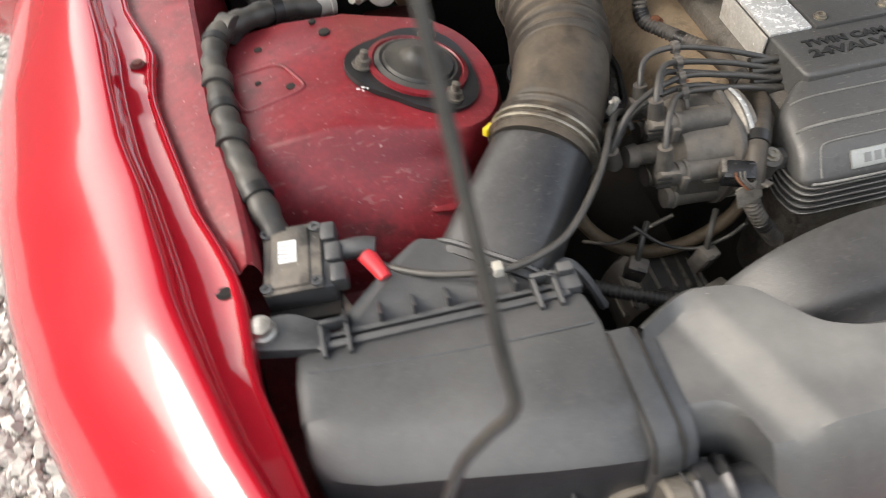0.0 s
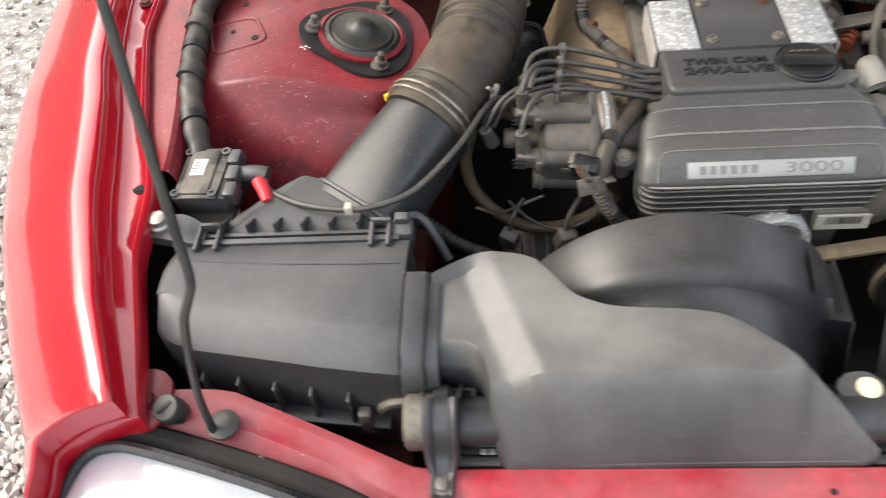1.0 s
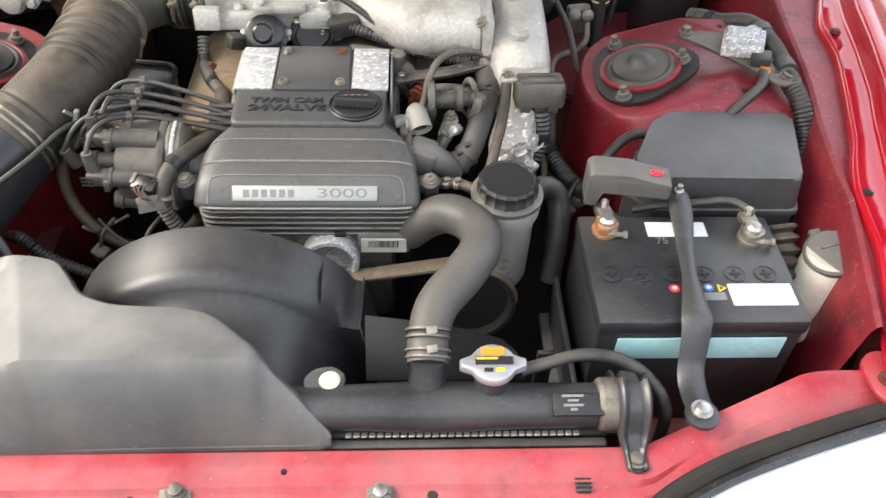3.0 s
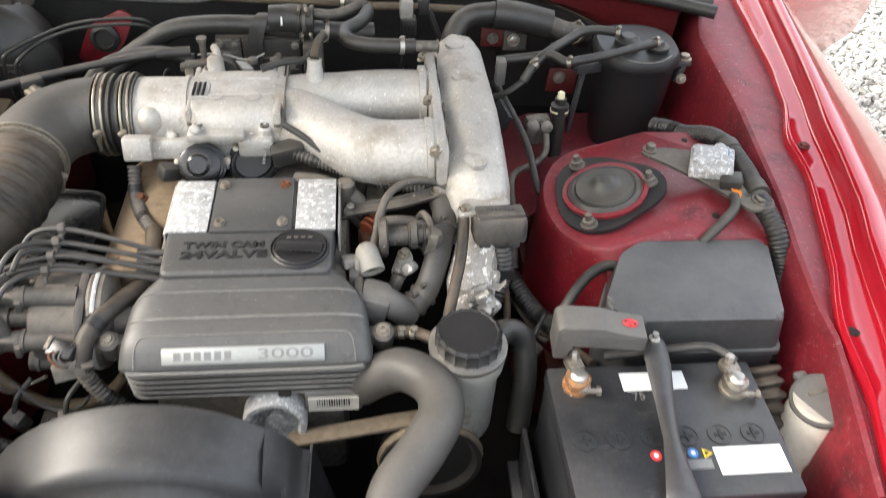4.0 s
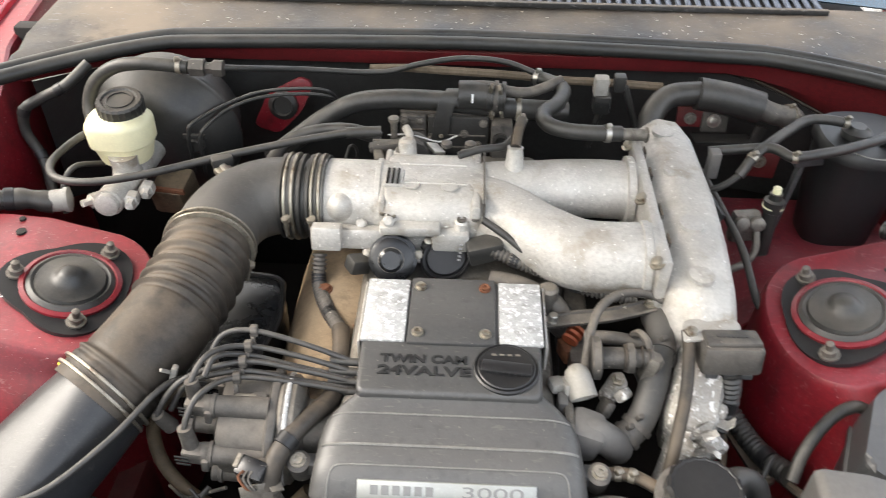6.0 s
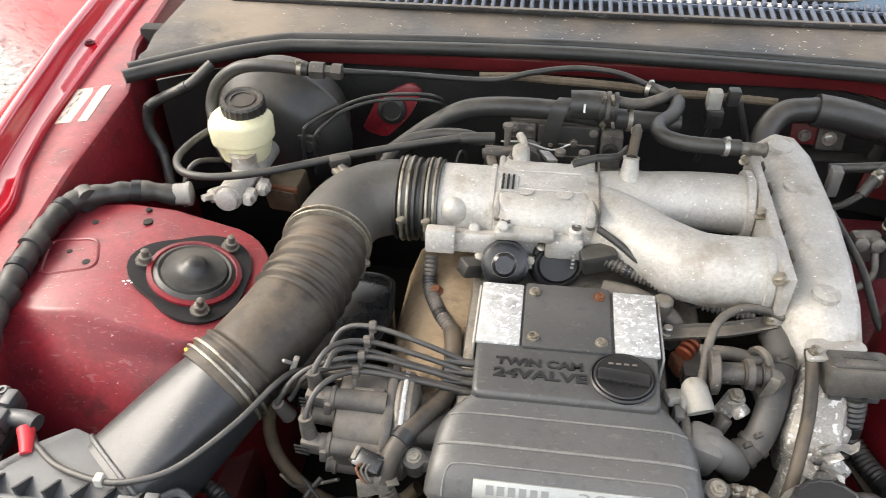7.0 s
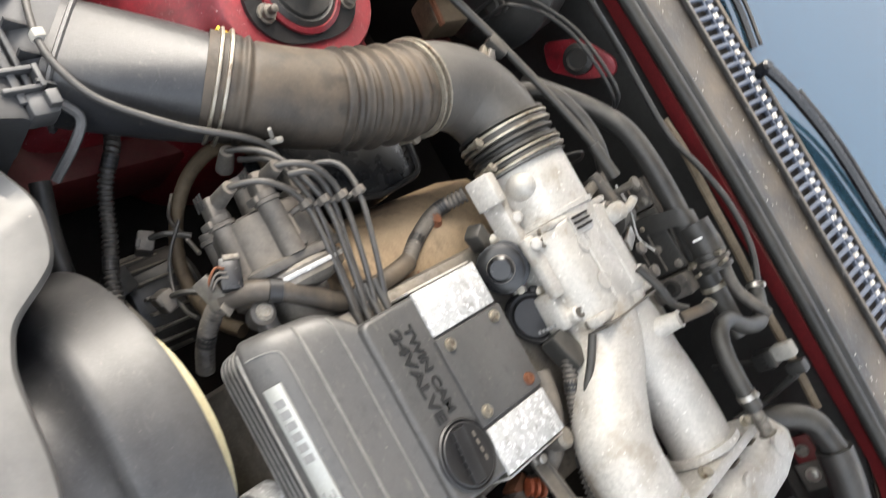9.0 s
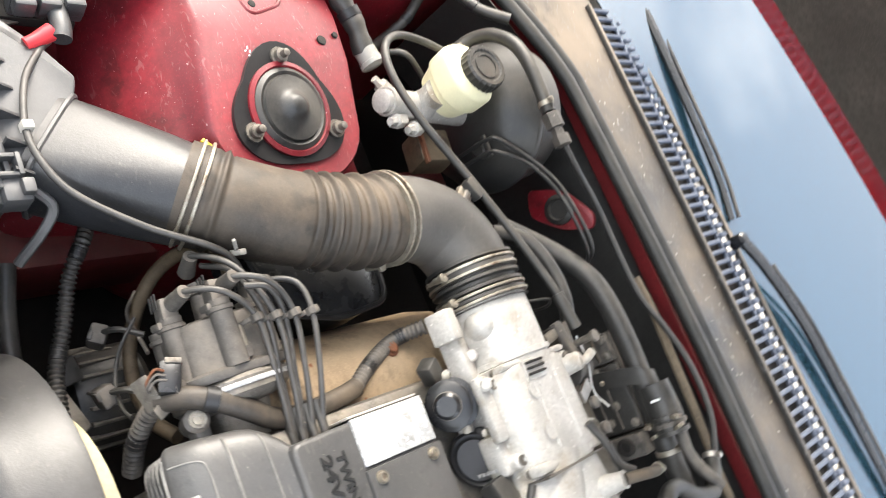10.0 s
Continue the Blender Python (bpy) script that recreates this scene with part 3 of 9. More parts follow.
def gravel_stones():
    """Loose angular stones where the ground shows beside the car."""
    rng = random.Random(4)
    ico = bmesh.new()
    bmesh.ops.create_icosphere(ico, subdivisions=1, radius=1.0)
    base = [v.co.copy() for v in ico.verts]
    ico.verts.index_update()
    faces = [[v.index for v in f.verts] for f in ico.faces]
    ico.free()
    verts, polys = [], []
    for x0, x1, y0, y1, count in ((-1.7, -0.72, -0.6, 1.9, 19000), (0.85, 2.6, 0.4, 3.0, 25000), (-4.0, 4.0, -2.6, 6.0, 20000)):
        for _ in range(count):
            x, y = rng.uniform(x0, x1), rng.uniform(y0, y1)
            r = rng.choice((0.004, 0.006, 0.007, 0.009, 0.011, 0.014, 0.017))
            sx, sy, sz = (r * rng.uniform(0.7, 1.35) for _ in range(3))
            rot = Euler((rng.uniform(-.8, .8), rng.uniform(-.8, .8), rng.uniform(0, 6.3))).to_matrix()
            k0 = len(verts)
            for b in base:
                f = rng.uniform(.66, 1.18)
                q = rot @ Vector((b.x * sx * f, b.y * sy * f, b.z * sz * 0.8 * f))
                verts.append((x + q.x, y + q.y, sz * 0.5 + rng.random() * 0.003 + q.z))
            polys.extend([k0 + i for i in f] for f in faces)
    me = bpy.data.meshes.new("gravel")
    me.from_pydata(verts, [], polys)
    me.materials.append(M["stone"])
    me.shade_smooth()
    me.set_sharp_from_angle(angle=radians(28))
    tagged(new("gravel", me), "loose white, grey and tan pebbles", "gravel", kind="stuff")


ground_sheet()
gravel_stones()

# ---- car body ----
car = thing("car", (0, 1.2, 0), "red car, bonnet propped up, both doors open, on gravel", "car")

GAP = [(-0.4, 0.50), (-0.03, 0.655), (0.17, 0.706), (0.24, 0.725), (0.29, 0.726), (0.335, 0.728), (0.38, 0.741), (0.44, 0.764), (0.535, 0.786), (0.62, 0.805),
       (0.665, 0.806), (0.705, 0.803), (0.75, 0.818), (0.79, 0.833), (0.895, 0.850), (1.0, 0.856), (1.13, 0.864), (1.5, 0.875)]
CREST = [(-0.4, 0.52), (0.0, 0.672), (0.157, 0.742), (0.318, 0.796), (0.46, 0.820), (0.53, 0.840), (0.615, 0.852), (0.774, 0.876), (0.985, 0.905), (1.1, 0.92), (1.5, 0.945)]
OUTER = [(-0.4, 0.68), (-0.03, 0.805), (0.142, 0.893), (0.30, 0.962), (0.42, 0.998), (0.55, 1.022), (0.72, 1.036), (0.9, 1.030), (1.1, 1.012), (1.5, 0.985)]
APRON = [(-0.1, 0.66), (0.12, 0.675), (0.319, 0.715), (0.388, 0.715), (0.464, 0.722), (0.57, 0.738), (0.795, 0.752), (1.0, 0.752), (1.15, 0.80), (1.5, 0.82)]


def deck(y):
    """Height of the wing flanges along the car."""
    return 0.80 + 0.09 * (y - 0.33) if y > 0.1 else 0.7793 + 0.09 * (y - 0.1) - 0.5 * (0.1 - y) ** 2


def stations(a, b, n):
    return [a + (b - a) * i / n for i in range(n + 1)]


def wing(side, name_label):
    """A front wing: flange with a dirty step, channel, rolled crest, rounded flank and a nose beside the lamp."""
    rows = []
    for y in [*stations(-0.40, -0.05, 8), *stations(-0.04, 0.036, 14), *stations(0.040, 1.45, 60)]:
        g, c, o, z = lerp_table(GAP, y), lerp_table(CREST, y), lerp_table(OUTER, y), deck(y)
        if y < 0.037:
            t = min(1.0, (0.037 - y) / 0.055)
            c = 0.688 + 0.070 * min(1.0, (0.037 - y) / 0.030) ** 0.5 - 0.30 * max(0.0, -0.04 - y)
            o = max(o, c + 0.035)
            z -= 0.014 * t + 0.12 * max(0.0, -0.05 - y)
            g = c - 0.006
        w = max(c - g, 0.004)
        prof = [(g, z - 0.030), (g, z - 0.004), (g + w * 0.04, z), (g + w * 0.11, z + 0.001), (g + w * 0.18, z - 0.003), (g + w * 0.66, z - 0.002),
                (g + w * 0.74, z + 0.002), (g + w * 0.79, z + 0.018), (g + w * 0.82, z + 0.026), (g + w * 0.87, z + 0.031), (g + w * 0.94, z + 0.033), (c + 0.003, z + 0.034)]
        d = o - c
        prof += [(c + d * 0.09, z + 0.0315), (c + d * 0.18, z + 0.0255), (c + d * 0.33, z + 0.0125), (c + d * 0.50, z - 0.004), (c + d * 0.64, z - 0.019), (c + d * 0.78, z - 0.038), (c + d * 0.89, z - 0.060),
                 (c + d * 0.97, z - 0.090), (o, z - 0.15), (o + 0.012, z - 0.20), (o + 0.004, z - 0.25), (o - 0.02, 0.30), (o - 0.05, 0.22)]
        rows.append([V(side * x, y, zz) for x, zz in prof])
    ob = part("front_wing", sheet(rows, 0.0), "gloss_red", car, name_label, 50)
    # the foremost is a flat dark disc standing in for a hole
    for y, gx in ((0.335, 0.018), (0.685, 0.02), (1.15, 0.03)):
        bolt((side * (lerp_table(GAP, y) + gx), y, deck(y) - (0.003 if y < 0.4 else 0.001)), 0.006, 0.0015 if y < 0.4 else 0.005, mat="dark" if y < 0.4 else "deep_red", parent=car)
    part("wheel", lathe([(0.20, -0.10), (0.30, -0.105), (0.325, -0.08), (0.33, 0), (0.325, 0.08), (0.30, 0.105), (0.20, 0.10)], (side * 0.78, 0.62, 0.33), (1, 0, 0), 40), "rubber", car, "black road tyre under the wing")
    return ob


for side in (-1, 1):
    wing(side, "glossy red front wing with a dusty flange")


def apron(side):
    """Inner wing panel: dusty shelf beside the wing gap and the wall that drops into the bay."""
    rows = []
    for y in stations(0.36 if side < 0 else 0.12, 1.40, 44):
        a, g, z = lerp_table(APRON, y), lerp_table(GAP, y), deck(y)
        rows.append([V(side * x, y, zz) for x, zz in ((g + 0.02, z - 0.016), (g - 0.004, z - 0.012), (a + (g - a) * 0.6, z - 0.004), (a + 0.008, z), (a + 0.002, z - 0.003), (a - 0.002, z - 0.012),
                                                      (a - 0.012, z - 0.10), (a - 0.020, z - 0.25), (a - 0.03, 0.40))])
    # left panel takes the darker red, to offset the stronger light there
    part("inner_wing", sheet(rows), "bay_red" if side < 0 else "shelf_red", car, "dull dusty red inner wing panel", 32)
    if side < 0:
        rows = [[V(-0.76, y, 0.76), V(-0.75, y, 0.5)] for y in (0.0, 0.2, 0.4)]
        part("splash_panel", sheet(rows, 0.003), "dark", car, "black inner splash panel")


def turret(side):
    """Suspension turret with its gasket, rubber cap and three studs."""
    cx, cy, cz = side * 0.5, 0.619, 0.800

    def lean(p):
        k = 0.27 * (min(abs(p.x), 0.57) - 0.5) - 0.13 * max(0.0, abs(p.x) - 0.585)
        return (p.x, p.y, p.z + k * max(0, (p.z - 0.55) / 0.25))
    arc = [(cx - side * (0.092 if side > 0 else 0.100) * max(0.0, math.cos(radians(a))) ** 0.8, cy + 0.122 * math.sin(radians(a))) for a in range(-80, 81, 10)]
    if side > 0:
        plan = arc + [(0.60, 0.765), (0.72, 0.78), (0.745, 0.70), (0.74, 0.50), (0.60, 0.508)]
    else:
        plan = arc + [(-0.58, 0.752), (-0.66, 0.765), (-0.745, 0.765), (-0.745, 0.52), (-0.62, 0.508)]
    c = V(cx, cy)
    rings = []
    for z, k, slope in ((0.40, 0.030, 0.075), (0.62, 0.026, 0.075), (0.66, 0.022, 0.073), (0.69, 0.015, 0.062), (0.706, 0.009, 0.053), (0.735, 0.005, 0.036), (0.765, 0.002, 0.016), (0.781, -0.003, 0.006), (0.791, -0.009, 0.001), (0.797, -0.016, 0), (0.7995, -0.024, 0)):
        ring = []
        for x, y in plan:
            out = (V(x, y) - c).normalized() * k
            out *= 0.25 if abs(x) < 0.49 else 1.0
            ring.append(Vector(lean(V(x + out.x, y + out.y - (slope if y < cy - 0.05 and abs(x) > 0.47 else 0), z))))
        rings.append(ring)
    part("strut_turret", ring_loft(bmesh.new(), rings), "bay_red", car, "dusty red suspension turret", 40)
    rows = []
    for k in range(29):
        a = radians(8 + 164 * k / 28)
        ca, sa = math.cos(a), math.sin(a)
        rows.append([V(side * x, 0.625 - ca * r, 0.352 + sa * r) for x, r in ((0.452, 0.20), (0.458, 0.30), (0.462, 0.340), (0.470, 0.355), (0.484, 0.362), (0.56, 0.366), (0.66, 0.364), (0.78, 0.358))])
    part("wheel_arch", sheet(rows), "bay_red", car, "dull red domed inner wheel arch", 50)
    mount = thing("strut_mount", (cx, cy, cz), "rubber-capped strut top with three studs on a red turret", "strut mount", "strut mounts")
    n = V(-side * 0.26, 0, 1).normalized()
    studs = ((-0.026, 0.070), (0.064, -0.004), (-0.038, -0.066)) if side > 0 else ((0.026, 0.068), (-0.068, -0.003), (0.030, -0.062))
    rot = Matrix.Translation((cx, cy, cz)) @ V(0, 0, 1).rotation_difference(n).to_matrix().to_4x4()
    # gasket: three-lobed plate with a round hole
    outer, inner = [], []
    angs = [math.atan2(b, a) for a, b in studs]
    for k in range(48):
        a = 2 * math.pi * k / 48
        lobe = max(math.cos(a - s) for s in angs)
        outer.append((0.0695 + 0.0195 * max(0, lobe) ** 4, a))
        inner.append((0.060, a))
    bm = bmesh.new()
    rings = [[rot @ V(r * math.cos(a), r * math.sin(a), h) for r, a in src] for src, h in ((inner, -0.004), (outer, -0.004), (outer, 0.0022), (inner, 0.0022))]
    rings.append(rings[0])
    ring_loft(bm, rings, caps=False)
    part("gasket", bm, "black_clean", mount, "dark grey rubber gasket plate", 40)
    part("seat_ring", lathe([(0.062, -0.002), (0.062, 0.006), (0.056, 0.008), (0.053, 0.004)], rot @ V(0, 0, 0), n, 36), "bay_red", mount)
    part("rubber_cap", lathe([(0.055, 0.000), (0.054, 0.006), (0.048, 0.010), (0.044, 0.008), (0.042, 0.012), (0.026, 0.014), (0.021, 0.016), (0.0165, 0.020), (0.0135, 0.0235), (0.010, 0.026), (0.005, 0.0275), (0, 0.028)],
                             rot @ V(0, 0, 0), n, 36), "rubber", mount, "grey rubber cap with a domed centre", 30)
    for a, b in studs:
        q = rot @ V(a, b, 0.003)
        bm = lathe([(0.0125, 0), (0.0125, 0.003), (0.0088, 0.003), (0.0088, 0.010), (0.005, 0.011), (0.005, 0.020), (0.003, 0.021)], q, n, 12)
        part("stud_nut", bm, "alloy_dark", mount)


for side in (-1, 1):
    apron(side)
    turret(side)


def rear_shelf():
    """Uneven pressed floor between the battery-side turret and the bulkhead."""
    rows = []
    for i in range(15):
        y = 0.70 + 0.40 * i / 14
        row = []
        for k in range(17):
            x = 0.40 + 0.345 * k / 16
            z = 0.738 - 0.27 * (y - 0.70) - 0.75 * max(0.0, 0.475 - x)
            for bx, by, h, w in ((0.625, 0.805, 0.030, 0.040), (0.565, 0.800, 0.020, 0.028), (0.690, 0.830, 0.020, 0.035)):
                z += h * math.exp(-((x - bx) ** 2 + (y - by) ** 2) / (2 * w * w))
            row.append(V(x, y, z))
        rows.append(row)
    part("rear_shelf", sheet(rows, 0.003), "shelf_red", car, "dusty dull red pressed floor behind the turret", 60)


rear_shelf()


def firewall():
    """Bulkhead behind the engine, with the red scuttle edge under the cowl seal."""
    part("bulkhead", box((0, 1.20, 0.60), (1.62, 0.03, 0.58), 0.004), "dark", car, "near-black bulkhead")
    rows, rows2 = [], []
    for i in range(33):
        x = -0.74 + 1.48 * i / 32
        y = 1.150 - (0.15 if x < 0 else 0.11) * max(0, (abs(x) - 0.50) / 0.3) ** 1.5
        drop = 0.085 * max(0.0, min(1.0, (x - 0.46) / 0.24)) ** 1.2
        rows.append([V(x, y + 0.030, 0.852 - drop), V(x, y + 0.006, 0.856 - drop * 0.6), V(x, y, 0.868), V(x, y - 0.004, 0.884), V(x, y + 0.05, 0.890)])
        rows2.append([V(x, y + 0.034, 0.60), V(x, y + 0.034, 0.845 - drop)])
    part("seam_bead", tube([r[-1] + V(0, -0.004, 0.003) for r in rows2[20:]], 0.0028, 6, 2), "rubber_brown", car, "dirty sealing bead along the mat")
    part("scuttle_edge", sheet(rows), "deep_red", car, "dark red scuttle edge", 40)
    part("bulkhead_mat", sheet(rows2, 0.006), "rubber", car, "black sound mat on the bulkhead", 40)
    plan = [(-0.375, -0.04), (-0.33, -0.055), (-0.285, -0.01), (-0.262, 0.04), (-0.285, 0.052), (-0.345, 0.02)]
    bm = prism(rounded(plan, 0.012), 0.0, 0.008, 0.002)
    bm.transform(pose(0.0, 1.120, 0.790, 78, 0, 0))
    part("bare_panel", bm, "bay_red", car, "bare red patch of bulkhead")
    part("grommet", lathe([(0.026, 0), (0.026, 0.006), (0.018, 0.010), (0.016, 0.004), (0, 0.004)], (-0.318, 1.112, 0.792), (0, -1, 0.2)), "rubber", car, "black rubber bulkhead grommet")
    part("bay_floor", box((0, 0.55, 0.33), (1.6, 1.3, 0.04), 0.0), "dark", car, "near-black underside of the bay")
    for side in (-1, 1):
        part("chassis_leg", box((side * 0.47, 0.55, 0.50), (0.10, 1.2, 0.12), 0.012), "deep_red", car, "dark red chassis rail")
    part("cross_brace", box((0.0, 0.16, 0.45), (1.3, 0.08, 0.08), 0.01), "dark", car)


firewall()


def cowl():
    """Cowl panel, its bulb seal, the grille and the foot of the windscreen."""
    def edge(x):
        return 1.135 + 0.03 * math.cos(x * 2.2) - (0.17 if x < 0 else 0.115) * max(0, (abs(x) - 0.50) / 0.3) ** 1.4
    xs = stations(-0.748, 0.782, 50)
    part("cowl_seal", tube([V(x, edge(x) - 0.012, 0.900 - 0.01 * abs(x)) for x in xs], 0.012, 10, 1), "seal", car, "dusty black rubber bonnet seal")
    part("cowl_seal_lip", tube([V(x, edge(x) + 0.010, 0.905 - 0.01 * abs(x)) for x in xs], 0.010, 10, 1), "seal", car)
    rows = []
    for x in stations(-0.74, 0.775, 40):
        y = edge(x)
        rows.append([V(x, y + 0.012, 0.902), V(x, y + 0.035, 0.908), V(x, y + 0.06, 0.905), V(x, y + 0.10, 0.916), V(x, 1.275, 0.920), V(x, 1.30, 0.915)])
    part("cowl_panel", sheet(rows), "cowl", car, "black cowl panel caked with dust and leaf litter", 35)
    rows = []
    for i in range(21):
        x = -0.78 + 1.56 * i / 20
        y = 1.385 - 0.10 * (x / 0.78) ** 2
        rows.append([V(x, y + 1.15 * k / 8, 0.925 + 0.62 * (k / 8) ** 0.95) for k in range(9)])
    part("windscreen", sheet(rows, 0.004), "glass", car, "raked windscreen glass, mirrored sky blue partly put into its colour", 60)
    part("scuttle_tray", box((0, 1.33, 0.885), (1.5, 0.14, 0.02), 0.0), "dark", car)


cowl()


def bonnet():
    """The raised bonnet: red shell, rolled rim and felt-lined underside."""
    lo, hi = (1.25, 1.16), (0.36, 1.955)
    rows = []
    for i in range(13):
        a = i / 12
        y, z = lo[0] + (hi[0] - lo[0]) * a, lo[1] + (hi[1] - lo[1]) * a
        half = 0.80 + 0.06 * a - 0.22 * max(0, a - 0.55) ** 1.3
        rows.append([V(half * (k / 10 - 1), y + 0.02 * math.sin(math.pi * k / 20), z + 0.04 * math.sin(math.pi * k / 20)) for k in range(21)])
    part("bonnet", sheet(rows, 0.012), "gloss_red", car, "raised glossy red bonnet", 50)
    rows = [[p + V(0, -0.028, -0.022) + (V(0, 0, 0) if 0 < j < 20 else V(0.03 if j == 0 else -0.03, 0, 0)) for j, p in enumerate(r)] for r in rows[1:-1]]
    part("bonnet_liner", sheet(rows, 0.008), "insulation", car, "dark brown felt liner under the bonnet", 50)


bonnet()


def door(side):
    """A front door swung out past the wing."""
    m = pose(side * 0.90, 1.45, 0, 0, 0, -side * 52)
    rows = []
    for i in range(13):
        v = i / 12
        z = 0.30 + 0.62 * v
        bulge = 0.05 * math.sin(math.pi * min(1, v * 1.05)) + 0.015
        rows.append([m @ V(side * bulge * (0.6 + 0.4 * math.sin(math.pi * (0.1 + 0.8 * k / 12))), 1.15 * k / 12, z) for k in range(13)])
    part("door", sheet(rows, 0.03), "gloss_red", car, "open red door mirroring the gravel", 50)


for side in (-1, 1):
    door(side)


# ---- front of the bay ----
def radiator_support():
    """Upper crossmember: beaded top, sloping ends, lamp cut-outs."""
    rows = []
    for i in range(81):
        x = -0.70 + 1.40 * i / 80
        a = abs(x)
        back = 0.018 + (0.075 * ((a - 0.40) / 0.20) if 0.40 < a < 0.60 else (0.075 + 0.0 * a if a >= 0.60 else 0))
        z = 0.700 + max(0, min(1, (a - 0.38) / 0.24)) * 0.036
        t = max(0, min(1, (a - 0.385) / 0.12))
        t = t * t * (3 - 2 * t)
        front = -0.095 + t * (0.085 + 0.3 * max(0, a - 0.5))
        d = back - front
        def lobe(c, w):
            k = max(0.0, 1 - abs(x - c) / w)
            return k * k * (3 - 2 * k)
        bite = max(min(1.0, 2.2 * lobe(-0.104, 0.062)), min(1.0, 2.2 * lobe(0.109, 0.046)))
        edge = front + bite * 0.047 * (1 - t)
        g = 1 - 0.6 * t
        rise = 0.004 * lobe(-0.104, 0.035)
        prof = [(0.0, -0.004), (0.028, 0), (0.165, 0.0012), (0.20, 0.0004), (0.375, -0.003), (0.42, -0.0085 * g), (0.52, -0.0095 * g), (0.56, -0.006), (0.80, -0.012), (0.95, -0.017)]
        row = [V(x, back + 0.004, z - 0.06)]
        row += [V(x, max(back - d * f, edge + 0.004 - 0.002 * f), z + h + (rise if 0.3 < f < 0.6 else 0)) for f, h in prof]
        rows.append(row + [V(x, edge, z - 0.026), V(x, edge - 0.002, z - 0.14)])
    part("radiator_support", sheet(rows), "rail_red", car, "red pressed-steel radiator support panel", 30)
    part("front_panel", box((0, -0.13, 0.50), (1.25, 0.06, 0.34), 0.01), "dark", car)
    for side in (-1, 1):
        tab = [(side * 0.660, 0.100), (side * 0.665, 0.045), (side * 0.69, 0.035), (side * 0.71, 0.055), (side * 0.71, 0.10), (side * 0.69, 0.118)]
        part("wing_tab", prism(rounded(tab, 0.016), 0.738, 0.744, 0.002), "rail_red", car)
        bolt((side * 0.684, 0.072, 0.744), 0.007, 0.006, mat="deep_red", parent=car)


radiator_support()


def headlamp(side):
    """A large lamp with clear lens, black housing rim and seal."""
    lamp = thing("headlamp", (side * 0.64, -0.1, 0.64), "large clear headlamp with a black rim", "headlamp", "headlamps")
    top = [(0.752, -0.10, 0.705), (0.750, -0.03, 0.725), (0.743, 0.001, 0.734), (0.730, 0.018, 0.738), (0.708, 0.024, 0.739), (0.68, 0.021, 0.739), (0.60, 0.000, 0.735), (0.52, -0.024, 0.730), (0.46, -0.045, 0.722), (0.41, -0.07, 0.712), (0.375, -0.10, 0.70)]
    line = spline([V(side * x, y, z) for x, y, z in top], 5)
    rows = []
    for k in range(8):
        a = k / 7
        rows.append([V(p.x * (1 - 0.05 * a) + side * 0.02 * a, p.y - 0.004 - 0.30 * a, p.z - 0.003 + 0.03 * math.sin(math.pi * a) - 0.14 * a * a) for p in line])
    part("lens", sheet(rows, 0.003), "lamp_lens", lamp, "clear lens, the mirrored sky put into its pale colour", 60)
    part("rim", tube(line, 0.0065, 8, 1), "black_gloss", lamp, "black rubber rim")
    part("housing", tube([p + V(0, 0.020, -0.012) for p in line[12:]], 0.013, 8, 1), "dark", lamp, "black lamp housing edge")
    part("wire_clip", box((side * 0.560, 0.012, 0.727), (0.016, 0.010, 0.006), 0.002, (0, 0, side * -20)), "zinc", lamp)


for side in (-1, 1):
    headlamp(side)


